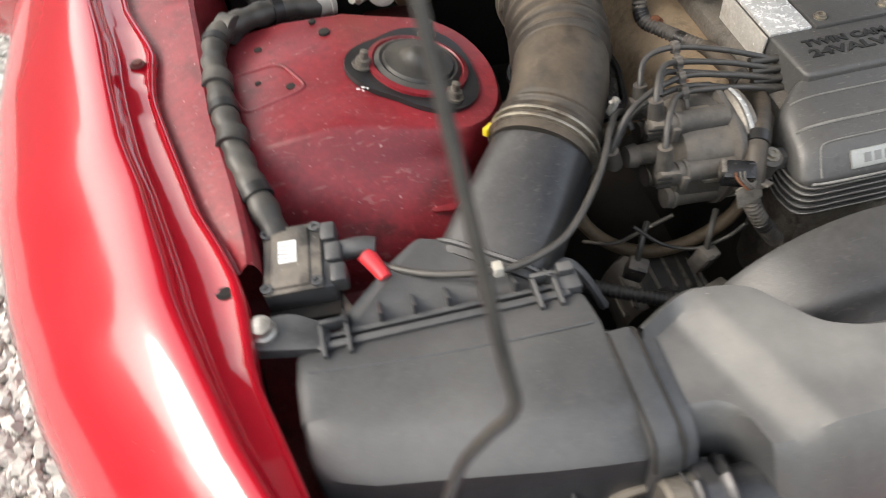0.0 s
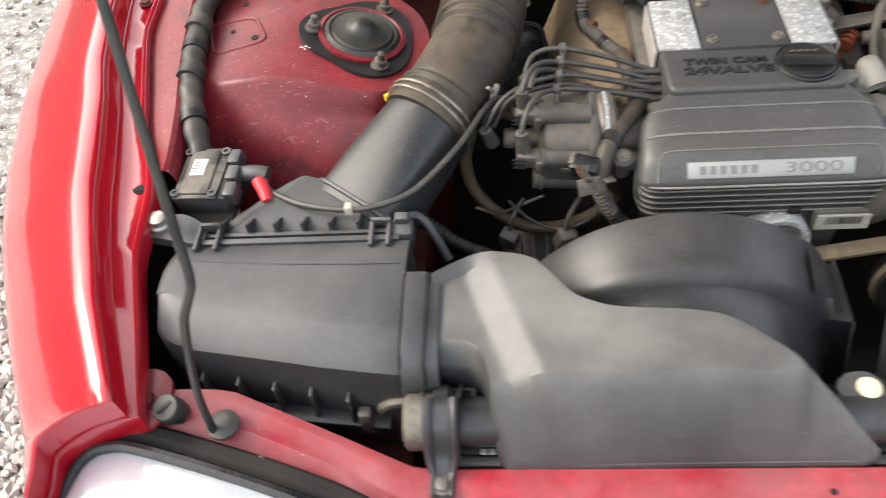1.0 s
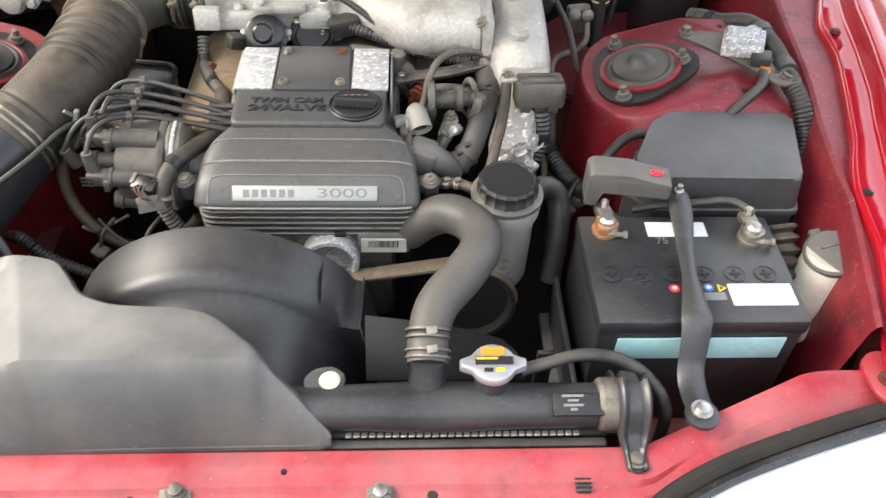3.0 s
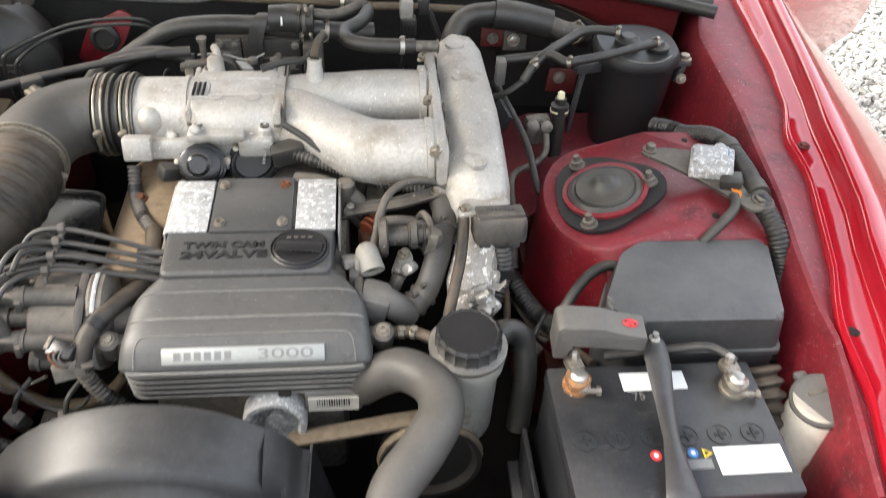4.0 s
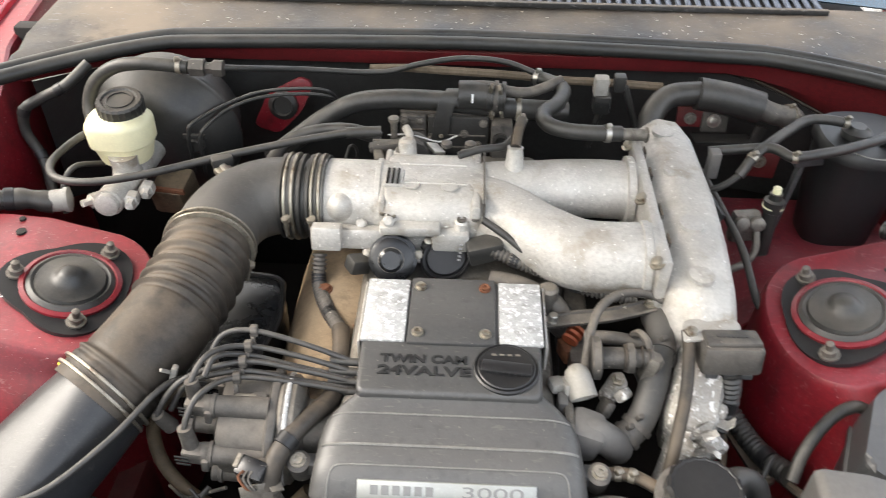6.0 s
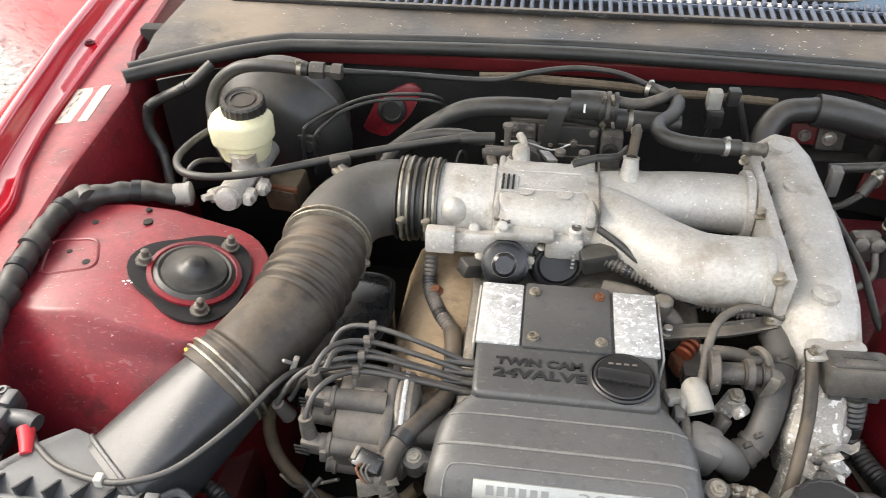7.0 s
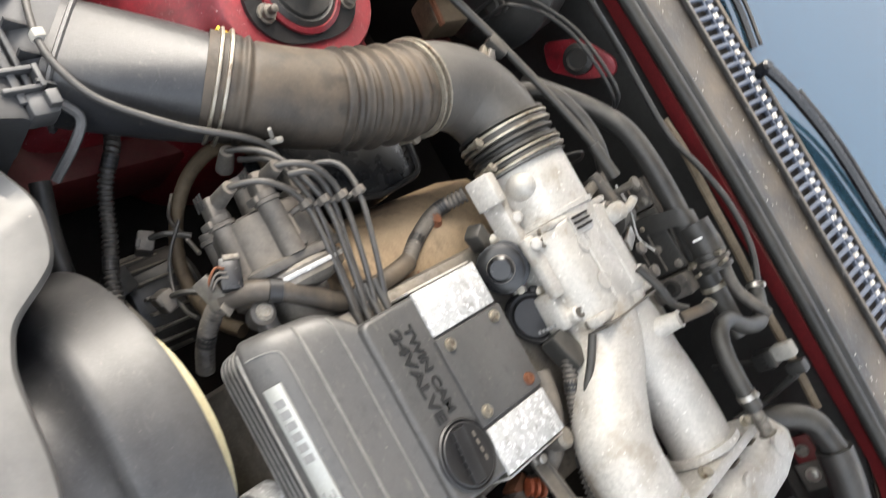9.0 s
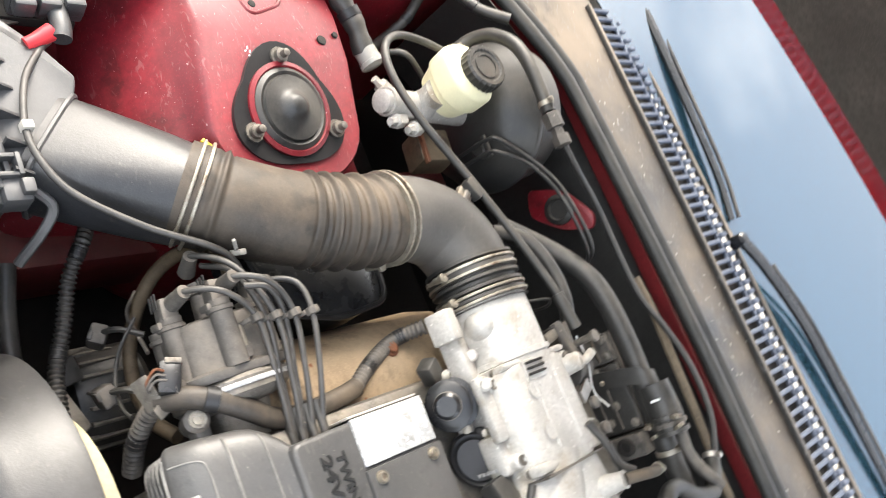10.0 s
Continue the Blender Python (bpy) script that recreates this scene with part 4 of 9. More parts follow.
def radiator():
    """Radiator top tank between two brackets, with neck, pressure cap, crimped seam and core."""
    rad = thing("radiator", (0, 0.055, 0.45), "black plastic-tank radiator behind the front crossmember", "radiator")
    rings = []
    for x in stations(-0.375, 0.372, 30):
        k = (1.0 if -0.36 < x < 0.36 else 0.86) + 0.14 * math.exp(-((x - 0.17) / 0.07) ** 2)
        rings.append([V(x, 0.060 + math.cos(a) * 0.026 * k, 0.717 + math.sin(a) * 0.0250 * k) for a in [2 * math.pi * j / 16 for j in range(16)]])
    tank = part("top_tank", ring_loft(bmesh.new(), rings), "plastic_dark", rad, "ribbed black plastic top tank", 30)
    part("tank_label", box((0.325, 0.046, 0.7390), (0.060, 0.026, 0.008), 0.002, (18, 0, 0)), "black_gloss", tank)
    for r, (w, d) in enumerate(((0.024, 0.0), (0.012, 0.005), (0.022, 0.010), (0.008, 0.0145))):
        part("label_line", box((0.318, 0.0535 - d, 0.7452 - d * 0.32), (w, 0.0028, 0.0012), 0.0, (18, 0, 0)), "letter_grey", tank)
    part("core", box((0, 0.055, 0.56), (0.72, 0.03, 0.27), 0.0), "dark", rad, "dirty radiator core")
    part("seam", box((0, 0.036, 0.6995), (0.72, 0.008, 0.006), 0.001), "dark", rad, "crimped seam of the top tank")
    crimp = part("crimp", box((0.070, 0.0335, 0.7015), (0.0066, 0.006, 0.0026), 0.0005, seg=1), "steel", rad)
    for i in range(1, 34):
        ob = new("crimp", crimp.data)
        ob.parent, ob.matrix_parent_inverse = rad, crimp.matrix_parent_inverse
        ob.matrix_basis = pose(0.0088 * i, 0, 0) if i < 30 else pose(-0.375 - 0.0088 * (i - 30), 0, 0)
    part("air_seal", box((0, 0.027, 0.690), (0.72, 0.012, 0.010), 0.003), "rubber", rad, "black rubber air seal strip")
    part("neck", lathe([(0.020, 0), (0.019, 0.02), (0.022, 0.024), (0.022, 0.03)], (0.230, 0.075, 0.738), (0, 0.1, 1)), "plastic_dark", rad)
    part("hose_neck", lathe([(0.028, -0.015), (0.021, 0.0), (0.0195, 0.03)], (0.158, 0.080, 0.735), (0, 0.35, 0.9)), "plastic_dark", rad)
    # pressure cap with two ears
    n = 96
    bm = bmesh.new()
    rings = []
    for z, k in ((0.762, 0.97), (0.764, 1.0), (0.770, 1.0), (0.7725, 0.96), (0.7732, 0.90)):
        ring = []
        for j in range(n):
            a = 2 * math.pi * j / n
            ca, sa = abs(math.cos(a)), abs(math.sin(a))
            r = max(0.0258, min(0.0370 / max(ca, 1e-6), 0.0200 / (0.42 * ca + 0.95 * sa)))
            ring.append(V(0.230 + r * k * math.cos(a), 0.080 + r * k * math.sin(a) * 0.98, z))
        rings.append(ring)
    ring_loft(bm, rings)
    cap = part("pressure_cap", bm, "cap_metal", rad, "bright metal pressure cap with warning stickers", 30)
    part("sticker", box((0.230, 0.0940, 0.7737), (0.026, 0.011, 0.0008), 0), "orange", cap, "orange sticker")
    part("sticker", box((0.231, 0.0815, 0.7737), (0.042, 0.011, 0.0008), 0), "letter", cap, "black sticker with yellow bar")
    part("sticker_line", box((0.223, 0.0840, 0.7743), (0.024, 0.0025, 0.0006), 0), "yellow", cap)
    part("sticker_line", box((0.237, 0.069, 0.7737), (0.010, 0.005, 0.0008), 0), "yellow", cap)
    part("sticker_line", box((0.224, 0.069, 0.7737), (0.010, 0.005, 0.0008), 0), "letter", cap)
    for side, x in ((-1, -0.373), (1, 0.386)):
        rows = []
        line = spline([V(x, 0.100, 0.700), V(x, 0.093, 0.738), V(x, 0.064, 0.754), V(x, 0.038, 0.744), V(x, 0.023, 0.715), V(x, 0.008, 0.7045), V(x, -0.004, 0.7035), V(x, -0.017, 0.7025)], 5)
        for i, q in enumerate(line):
            d = (line[min(i + 1, len(line) - 1)] - line[max(i - 1, 0)]).normalized()
            up = V(1, 0, 0).cross(d)
            up = up if up.z > 0 or up.y < -0.2 else -up
            w = 0.0185 if q.y > 0.025 else 0.0185 - 0.006 * min(1.0, (0.025 - q.y) / 0.02)
            if i == len(line) - 1:
                w *= 0.55
            h = 0.0075 if q.y > 0.012 else 0.0045
            rows.append([q + V(k * w, 0, 0) + up * h * e for k, e in ((-1.0, 0), (-0.92, 0.7), (-0.75, 1.0), (-0.55, 0.75), (-0.38, 0.1), (0.38, 0.1), (0.55, 0.75), (0.75, 1.0), (0.92, 0.7), (1.0, 0))])
        part("mounting_bracket", sheet(rows, 0.002), "strap_steel", rad, "dull black pressed-steel mounting bracket", 50)
        part("bushing", lathe([(0.026, -0.016), (0.030, -0.012), (0.030, 0.012), (0.026, 0.016)], (x - 0.022, 0.058, 0.722), (1, 0, 0)), "alloy_dark", rad)
        bolt((x, -0.004, 0.7045), 0.0070, 0.006, mat="alloy_dark", parent=rad)
    # overflow hose
    part("overflow_hose", tube([V(0.262, 0.085, 0.750), V(0.29, 0.092, 0.752), V(0.33, 0.100, 0.757), V(0.372, 0.098, 0.754), V(0.41, 0.085, 0.735), V(0.435, 0.065, 0.70), V(0.44, 0.06, 0.62)], 0.0075, 10), "rubber", rad, "thin black overflow hose")
    return rad


radiator()


def top_hose():
    h = thing("radiator_hose", (0.158, 0.09, 0.74), "thick grey S-bent upper radiator hose with clamp", "hose")
    pts = [V(0.158, 0.092, 0.752), V(0.160, 0.125, 0.765), V(0.172, 0.165, 0.772), V(0.205, 0.210, 0.776), V(0.228, 0.255, 0.776), V(0.222, 0.300, 0.770), V(0.190, 0.332, 0.760), V(0.160, 0.345, 0.735), V(0.14, 0.36, 0.70)]
    part("hose", tube(pts, lambda s, t: 0.0238 + 0.0026 * min(1.0, max(0.0, (s - 0.03) / 0.07)), 20, 8), "hose_smooth", h, "", 60)
    for d in (0.0, 0.007, 0.020, 0.027):
        c = V(0.1585, 0.098 + d, 0.757 + d * 0.55)
        part("clamp_wire", lathe([(0.0236, -0.0016), (0.0260, -0.0012), (0.0260, 0.0012), (0.0236, 0.0016)], c, (0.04, 0.86, 0.5), 24), "alloy_dark", h, "rusty wire hose clamp")
    for d in (0.004, 0.023):
        part("clamp_tang", box(V(0.1625, 0.088 + d, 0.779 + d * 0.5), (0.012, 0.009, 0.006), 0.001, (30, 0, 10)), "zinc", h)
    return h


top_hose()


def intake_duct():
    """Wide flat cold-air duct in front of the fan: raised body, slanted band beside the neck, steep front lip."""
    duct = thing("air_intake_duct", (-0.15, 0.1, 0.70), "wide matt black plastic intake duct over the radiator", "air duct")
    rear = [(-0.384, 0.202), (-0.355, 0.219), (-0.327, 0.230), (-0.296, 0.227), (-0.274, 0.219), (-0.259, 0.203), (-0.236, 0.173), (-0.213, 0.160), (-0.186, 0.153), (-0.12, 0.148),
            (-0.081, 0.137), (-0.045, 0.107), (-0.012, 0.079), (0.010, 0.066), (0.034, 0.051), (0.046, 0.044), (0.052, 0.038)]
    front = [(-0.384, 0.104), (-0.348, 0.102), (-0.334, 0.094), (-0.326, 0.076), (-0.321, 0.049), (-0.317, 0.026), (-0.308, 0.015), (0.040, 0.019), (0.056, 0.024)]
    smooth_rear = spline([V(x, y, 0) for x, y in rear], 6)
    rows = []
    for q in smooth_rear:
        x, yr, yf = q.x, q.y, lerp_table(front, q.x)
        t = max(0.0, min(1.0, (x + 0.03) / 0.086))
        top = 0.796 - 0.088 * t ** 1.1
        row = [V(x, yr + 0.002, 0.68), V(x, yr + 0.002, top - 0.022), V(x, yr - 0.001, top - 0.009), V(x, yr - 0.007, top - 0.002)]
        y0 = yr - 0.012
        if yf < 0.050:
            b0 = min(0.070, y0)
            bend = b0 if b0 < y0 - 0.003 else y0 - 0.1 * (y0 - yf)
            ys = [y0 + (bend - y0) * k / 14 for k in range(1, 15)] + [bend + (yf - bend) * k / 9 for k in range(1, 10)]
        else:
            ys = [y0 + (yf + 0.018 - y0) * k / 14 for k in range(1, 15)] + [yf + 0.018 - 0.018 * k / 9 for k in range(1, 10)]
        for y in ys:
            mid = -0.338 + 0.36 * (0.215 - y)
            r = max(0.0, min(1.0, (x - mid + 0.017) / 0.034))
            z = top - 0.017 * (1 - r)
            fall = max(0.0, min(1.0, (b0 - y) / max(0.004, b0 - yf))) if yf < 0.050 else max(0.0, min(1.0, (yf + 0.018 - y) / 0.018)) * 0.45
            z = min(z, top) - (z - 0.700) * (fall ** 1.30 if yf < 0.050 else fall ** 1.35)
            row.append(V(x, y, z))
        row += [V(x, yf - 0.001, min(row[-1].z, 0.700 if x > -0.318 else 0.74) - 0.004), V(x, yf + 0.002, 0.685)]
        rows.append(row)
    body = part("duct_body", sheet(rows), "duct_plastic", duct, "", 33)
    for y, z in ((0.0180, 0.7030), (0.0215, 0.7090)):
        part("lip_rib", tube([V(-0.27, y, z), V(-0.12, y + 0.0012, z + 0.001), V(0.030, y + 0.003, z)], 0.0010, 6, 4), "duct_plastic", body)
    tab = [(0.020, 0.070), (0.040, 0.062), (0.060, 0.066), (0.068, 0.082), (0.060, 0.098), (0.040, 0.102), (0.020, 0.09)]
    part("tab", prism(rounded(tab, 0.008), 0.730, 0.7385, 0.002), "plastic", duct)
    part("fixing", lathe([(0.011, 0), (0.012, 0.003), (0.009, 0.006), (0, 0.007)], (0.049, 0.080, 0.7385)), "cream", duct, "pale brass fixing bolt")
    part("square_socket", box((-0.352, 0.0905, 0.712), (0.026, 0.020, 0.010), 0.002, (12, 0, 0)), "pale_edge", duct)
    part("socket_hole", box((-0.352, 0.0905, 0.7155), (0.016, 0.011, 0.006), 0.0005, (12, 0, 0)), "dark", duct)
    return duct


intake_duct()


def fan_shroud():
    """The arched top of the fan shroud, its flat right wing, and the fan behind."""
    sh = thing("fan_shroud", (-0.10, 0.2, 0.45), "matt black arched fan shroud behind the radiator", "fan shroud")
    cx, cz = -0.105, 0.590
    rows = []
    for i in range(33):
        a = radians(-4 + 188 * i / 32)
        ca, sa = math.cos(a), math.sin(a)
        rows.append([V(cx + ca * r, y, cz + sa * r * 1.03) for r, y in ((0.160, 0.050), (0.160, 0.150), (0.162, 0.168), (0.168, 0.180), (0.178, 0.188), (0.1865, 0.193), (0.1905, 0.199), (0.1925, 0.208), (0.1965, 0.230), (0.2040, 0.258), (0.2035, 0.266), (0.200, 0.268), (0.190, 0.268))])
    part("arch", sheet(rows), "plastic_dark", sh, "", 50)
    bm = bmesh.new()
    vs = [bm.verts.new(p) for p in [V(x, 0.122 + 0.5 * (z - 0.680), z) for x, z in ((0.086, 0.757), (0.165, 0.748), (0.215, 0.738), (0.250, 0.728), (0.268, 0.712), (0.280, 0.680), (0.086, 0.680))]]
    bm.faces.new(vs)
    bmesh.ops.solidify(bm, geom=list(bm.faces), thickness=0.01)
    part("side_panel", bm, "plastic", sh)
    def brow(x, r):
        return cz + 1.03 * math.sqrt(max(0.0, r * r - (x - cx) ** 2))

    def side(z):
        return 0.077 + 0.18 * (0.697 - z)
    rows = [[V(x, 0.187, brow(x, 0.177) if x < 0.050 else 0.7035 - 0.28 * (x - 0.050)), V(x + 0.009, 0.187, 0.640), V(x + 0.023, 0.188, 0.56)] for x in stations(-0.100, 0.078, 20)]
    part("front_plate", sheet(rows), "plastic_dark", sh, "flat front plate of the shroud", 30)
    rows = []
    for x in stations(0.030, 0.078, 8):
        low = brow(x, 0.177) if x < 0.050 else 0.7035 - 0.28 * (x - 0.050)
        top = brow(x, 0.2035) if x < 0.066 else 0.7010 - 0.5 * (x - 0.066)
        rows.append([V(x, 0.187, low), V(x, 0.194, low + 0.4 * (top - low)), V(x, 0.206, low + 0.75 * (top - low)), V(x, 0.236, top), V(x, 0.268, top + 0.001)])
    part("shoulder", sheet(rows), "plastic_dark", sh, "", 40)
    rows = [[V(side(z), 0.187, z), V(side(z) + 0.002, 0.23, z), V(side(z) + 0.003, 0.275, z)] for z in (0.698, 0.65, 0.60, 0.55)]
    part("side_wall", sheet(rows, 0.003), "plastic_dark", sh)
    part("edge_stripe", tube([V(side(z) + 0.0005, 0.1868, z) for z in (0.696, 0.66, 0.62, 0.58)], 0.0009, 6, 3), "pale_line", sh, "pale line down the corner")
    fan = part("fan_hub", lathe([(0.05, 0), (0.05, 0.03), (0.03, 0.04)], (cx, 0.215, 0.60), (0, 1, 0)), "alloy_dark", sh)
    part("fan_ring", lathe([(0.122, 0), (0.128, 0), (0.128, 0.020), (0.122, 0.020), (0.122, 0)], (cx, 0.288, 0.60), (0, 1, 0), 48), "fan_cream", fan, "cream plastic fan ring")
    for i in range(7):
        a = 2 * math.pi * i / 7 + 0.35
        u, w = V(math.cos(a), 0, math.sin(a)), V(-math.sin(a), 0, math.cos(a))
        c = V(cx, 0.275, 0.60)
        rows = [[c + u * r - w * 0.030 + V(0, 0.022, 0), c + u * r + V(0, 0.002, 0), c + u * r + w * 0.030 - V(0, 0.018, 0)] for r in (0.05, 0.08, 0.105, 0.123)]
        part("blade", sheet(rows, 0.003), "fan_cream", fan, "cream plastic fan blade")
    return sh


fan_shroud()


def air_box():
    """Air filter box: lower tray, ribbed lid and tapering outlet."""
    ab = thing("air_filter_box", (-0.56, 0.17, 0.58), "matt black plastic air filter box with ribbed lid", "air filter box")
    edge = [(-0.694, 0.164), (-0.688, 0.150), (-0.678, 0.142), (-0.644, 0.129), (-0.57, 0.117), (-0.48, 0.101), (-0.40, 0.092)]
    rings = []
    for x, k in ((-0.694, 0.0), (-0.692, 0.6), (-0.688, 0.9), (-0.681, 1.0), (-0.665, 1.0), (-0.64, 1.0), (-0.60, 1.0), (-0.55, 1.0), (-0.50, 1.0), (-0.45, 1.0), (-0.418, 1.0), (-0.414, 0.9)):
        fy = lerp_table(edge, x)
        d = (1 - k) * 0.012
        prof = [(0.272 - d, 0.60), (0.272 - d, 0.762 - d), (0.262 - d, 0.771 - d), (0.240, 0.779 - d), (0.218, 0.7855 - d), (0.185, 0.7855 - d), (fy + 0.041, 0.7850 - d), (fy + 0.034, 0.7830 - d), (fy + 0.005 + d, 0.7660 - d), (fy - 0.002 + d, 0.758), (fy - 0.004 + d, 0.70), (fy + d, 0.60)]
        rings.append([V(x, y, z) for y, z in prof])
    tray = part("tray", ring_loft(bmesh.new(), rings), "plastic", ab, "", 32)
    part("tray_crease", tube([V(-0.68, 0.236, 0.7805), V(-0.60, 0.226, 0.7835), V(-0.50, 0.2195, 0.786), V(-0.42, 0.2185, 0.7862)], 0.0016, 6, 4), "plastic", tray)
    # collar towards the duct
    rings = []
    for x, e in ((-0.414, 0.0), (-0.412, 0.003), (-0.392, 0.003), (-0.389, 0.0), (-0.375, -0.003)):
        prof = [(0.212, 0.66), (0.212, 0.770), (0.204, 0.782), (0.19, 0.786), (0.105, 0.784), (0.088, 0.772), (0.082, 0.75), (0.082, 0.66)]
        rings.append([V(x, 0.147 + (y - 0.147) * (1 + e * 10), z + e * 0.8) for y, z in prof])
    part("collar", ring_loft(bmesh.new(), rings), "plastic", ab, "", 40)
    part("joint_line", tube([p + V(0.0005, 0, 0.0008) for p in rings[3][1:7]], 0.0018, 6, 3), "dark", ab)
    part("joint_line", tube([p + V(0.0005, 0, 0.0008) for p in rings[0][1:7]], 0.0014, 6, 3), "dark", ab)
    plan = [(-0.664, 0.266), (-0.432, 0.266), (-0.430, 0.290), (-0.448, 0.300), (-0.470, 0.325), (-0.503, 0.362), (-0.556, 0.378), (-0.592, 0.350), (-0.64, 0.305)]
    bm = prism(rounded(plan, 0.006, 2), 0.64, 0.764, 0.004, 2, 0.004, lambda p: (p.x, p.y, p.z + (0.12 * (p.y - 0.285) if p.z > 0.7 else 0)))
    lid = part("lid", bm, "plastic", ab, "sloped ribbed lid", 30)
    part("lid_flange", box((-0.548, 0.279, 0.7675), (0.238, 0.006, 0.008), 0.0015), "plastic", lid)
    part("flange_strip", box((-0.548, 0.266, 0.7715), (0.244, 0.008, 0.007), 0.0015), "plastic", lid)
    for i in range(7):
        x = -0.640 + 0.033 * i
        bm = bmesh.new()
        w = 0.0016
        tri = [(0.281, 0.762), (0.309, 0.767), (0.281, 0.785)]
        a = [bm.verts.new((x - w, y, z)) for y, z in tri]
        c = [bm.verts.new((x + w, y, z)) for y, z in tri]
        bm.faces.new(a[::-1])
        bm.faces.new(c)
        for k in range(3):
            bm.faces.new((a[k], a[(k + 1) % 3], c[(k + 1) % 3], c[k]))
        part("rib", bm, "plastic", lid)
    for x in (-0.664, -0.640, -0.458, -0.438):
        part("clip", box((x, 0.268, 0.772), (0.0045, 0.036, 0.018), 0.001), "plastic", ab)
    for x in (-0.652, -0.448):
        part("clip_bar", box((x, 0.287, 0.776), (0.024, 0.005, 0.014), 0.001), "plastic", ab)
    part("latch", box((-0.424, 0.282, 0.760), (0.026, 0.028, 0.030), 0.005), "plastic", ab)
    part("latch_hook", box((-0.424, 0.290, 0.779), (0.016, 0.012, 0.010), 0.002), "plastic", ab)
    part("stay", tube([V(-0.43, 0.305, 0.755), V(-0.412, 0.318, 0.752), V(-0.395, 0.310, 0.735), V(-0.375, 0.29, 0.70)], 0.0055, 8), "plastic", ab)
    # ear with bolt at the wing side
    part("ear", prism(rounded([(-0.735, 0.278), (-0.66, 0.262), (-0.655, 0.288), (-0.69, 0.312), (-0.735, 0.312)], 0.012), 0.762, 0.775, 0.003), "plastic", ab)
    part("ear_bolt", lathe([(0.014, 0), (0.014, 0.004), (0.011, 0.006), (0.011, 0.014), (0.005, 0.016)], (-0.718, 0.295, 0.775), seg=16), "steel", ab, "dull steel bolt with washer")
    # lower front skirt with ribs
    for i in range(5):
        x = -0.645 + i * 0.042
        part("skirt_rib", box((x, lerp_table(edge, x) - 0.009, 0.690), (0.003, 0.012, 0.050), 0.0006), "plastic", ab)
    part("skirt", box((-0.545, 0.100, 0.664), (0.22, 0.02, 0.006), 0.002, (0, 0, -6)), "plastic", ab)
    part("skirt_clip", box((-0.462, 0.086, 0.672), (0.014, 0.014, 0.044), 0.003), "hose_grey", ab)
    part("support_arch", tube([V(-0.445, 0.10, 0.66), V(-0.443, 0.092, 0.690), V(-0.425, 0.090, 0.706), V(-0.398, 0.090, 0.708)], 0.006, 8), "alloy_dark", ab)
    # outlet: flattened to round
    rings = []
    c0, c1 = V(-0.487, 0.333, 0.728), V(-0.392, 0.450, 0.790)
    for i in range(9):
        t = i / 8
        c = c0.lerp(c1, t)
        d = V(0.62, 0.77, 0.30).normalized()
        side = d.cross(V(0, 0, 1)).normalized()
        up = side.cross(d)
        w, h, p = 0.060 - 0.004 * t, 0.048 + 0.008 * t, 4.5 - 2.5 * t
        ring = []
        for k in range(28):
            a = 2 * math.pi * k / 28
            ca, sa = math.cos(a), math.sin(a)
            ring.append(c + side * w * math.copysign(abs(ca) ** (2 / p), ca) + up * h * math.copysign(abs(sa) ** (2 / p), sa))
        rings.append(ring)
    part("outlet", ring_loft(bmesh.new(), rings), "plastic_dark", ab, "smooth black outlet pipe", 45)
    rim = [p + (p - c0) * 0.04 + V(0.006, 0.008, 0.003) for p in rings[0]]
    part("outlet_rim", tube([*rim, rim[0]], 0.0032, 6, 1), "plastic", ab)
    return ab


air_box()


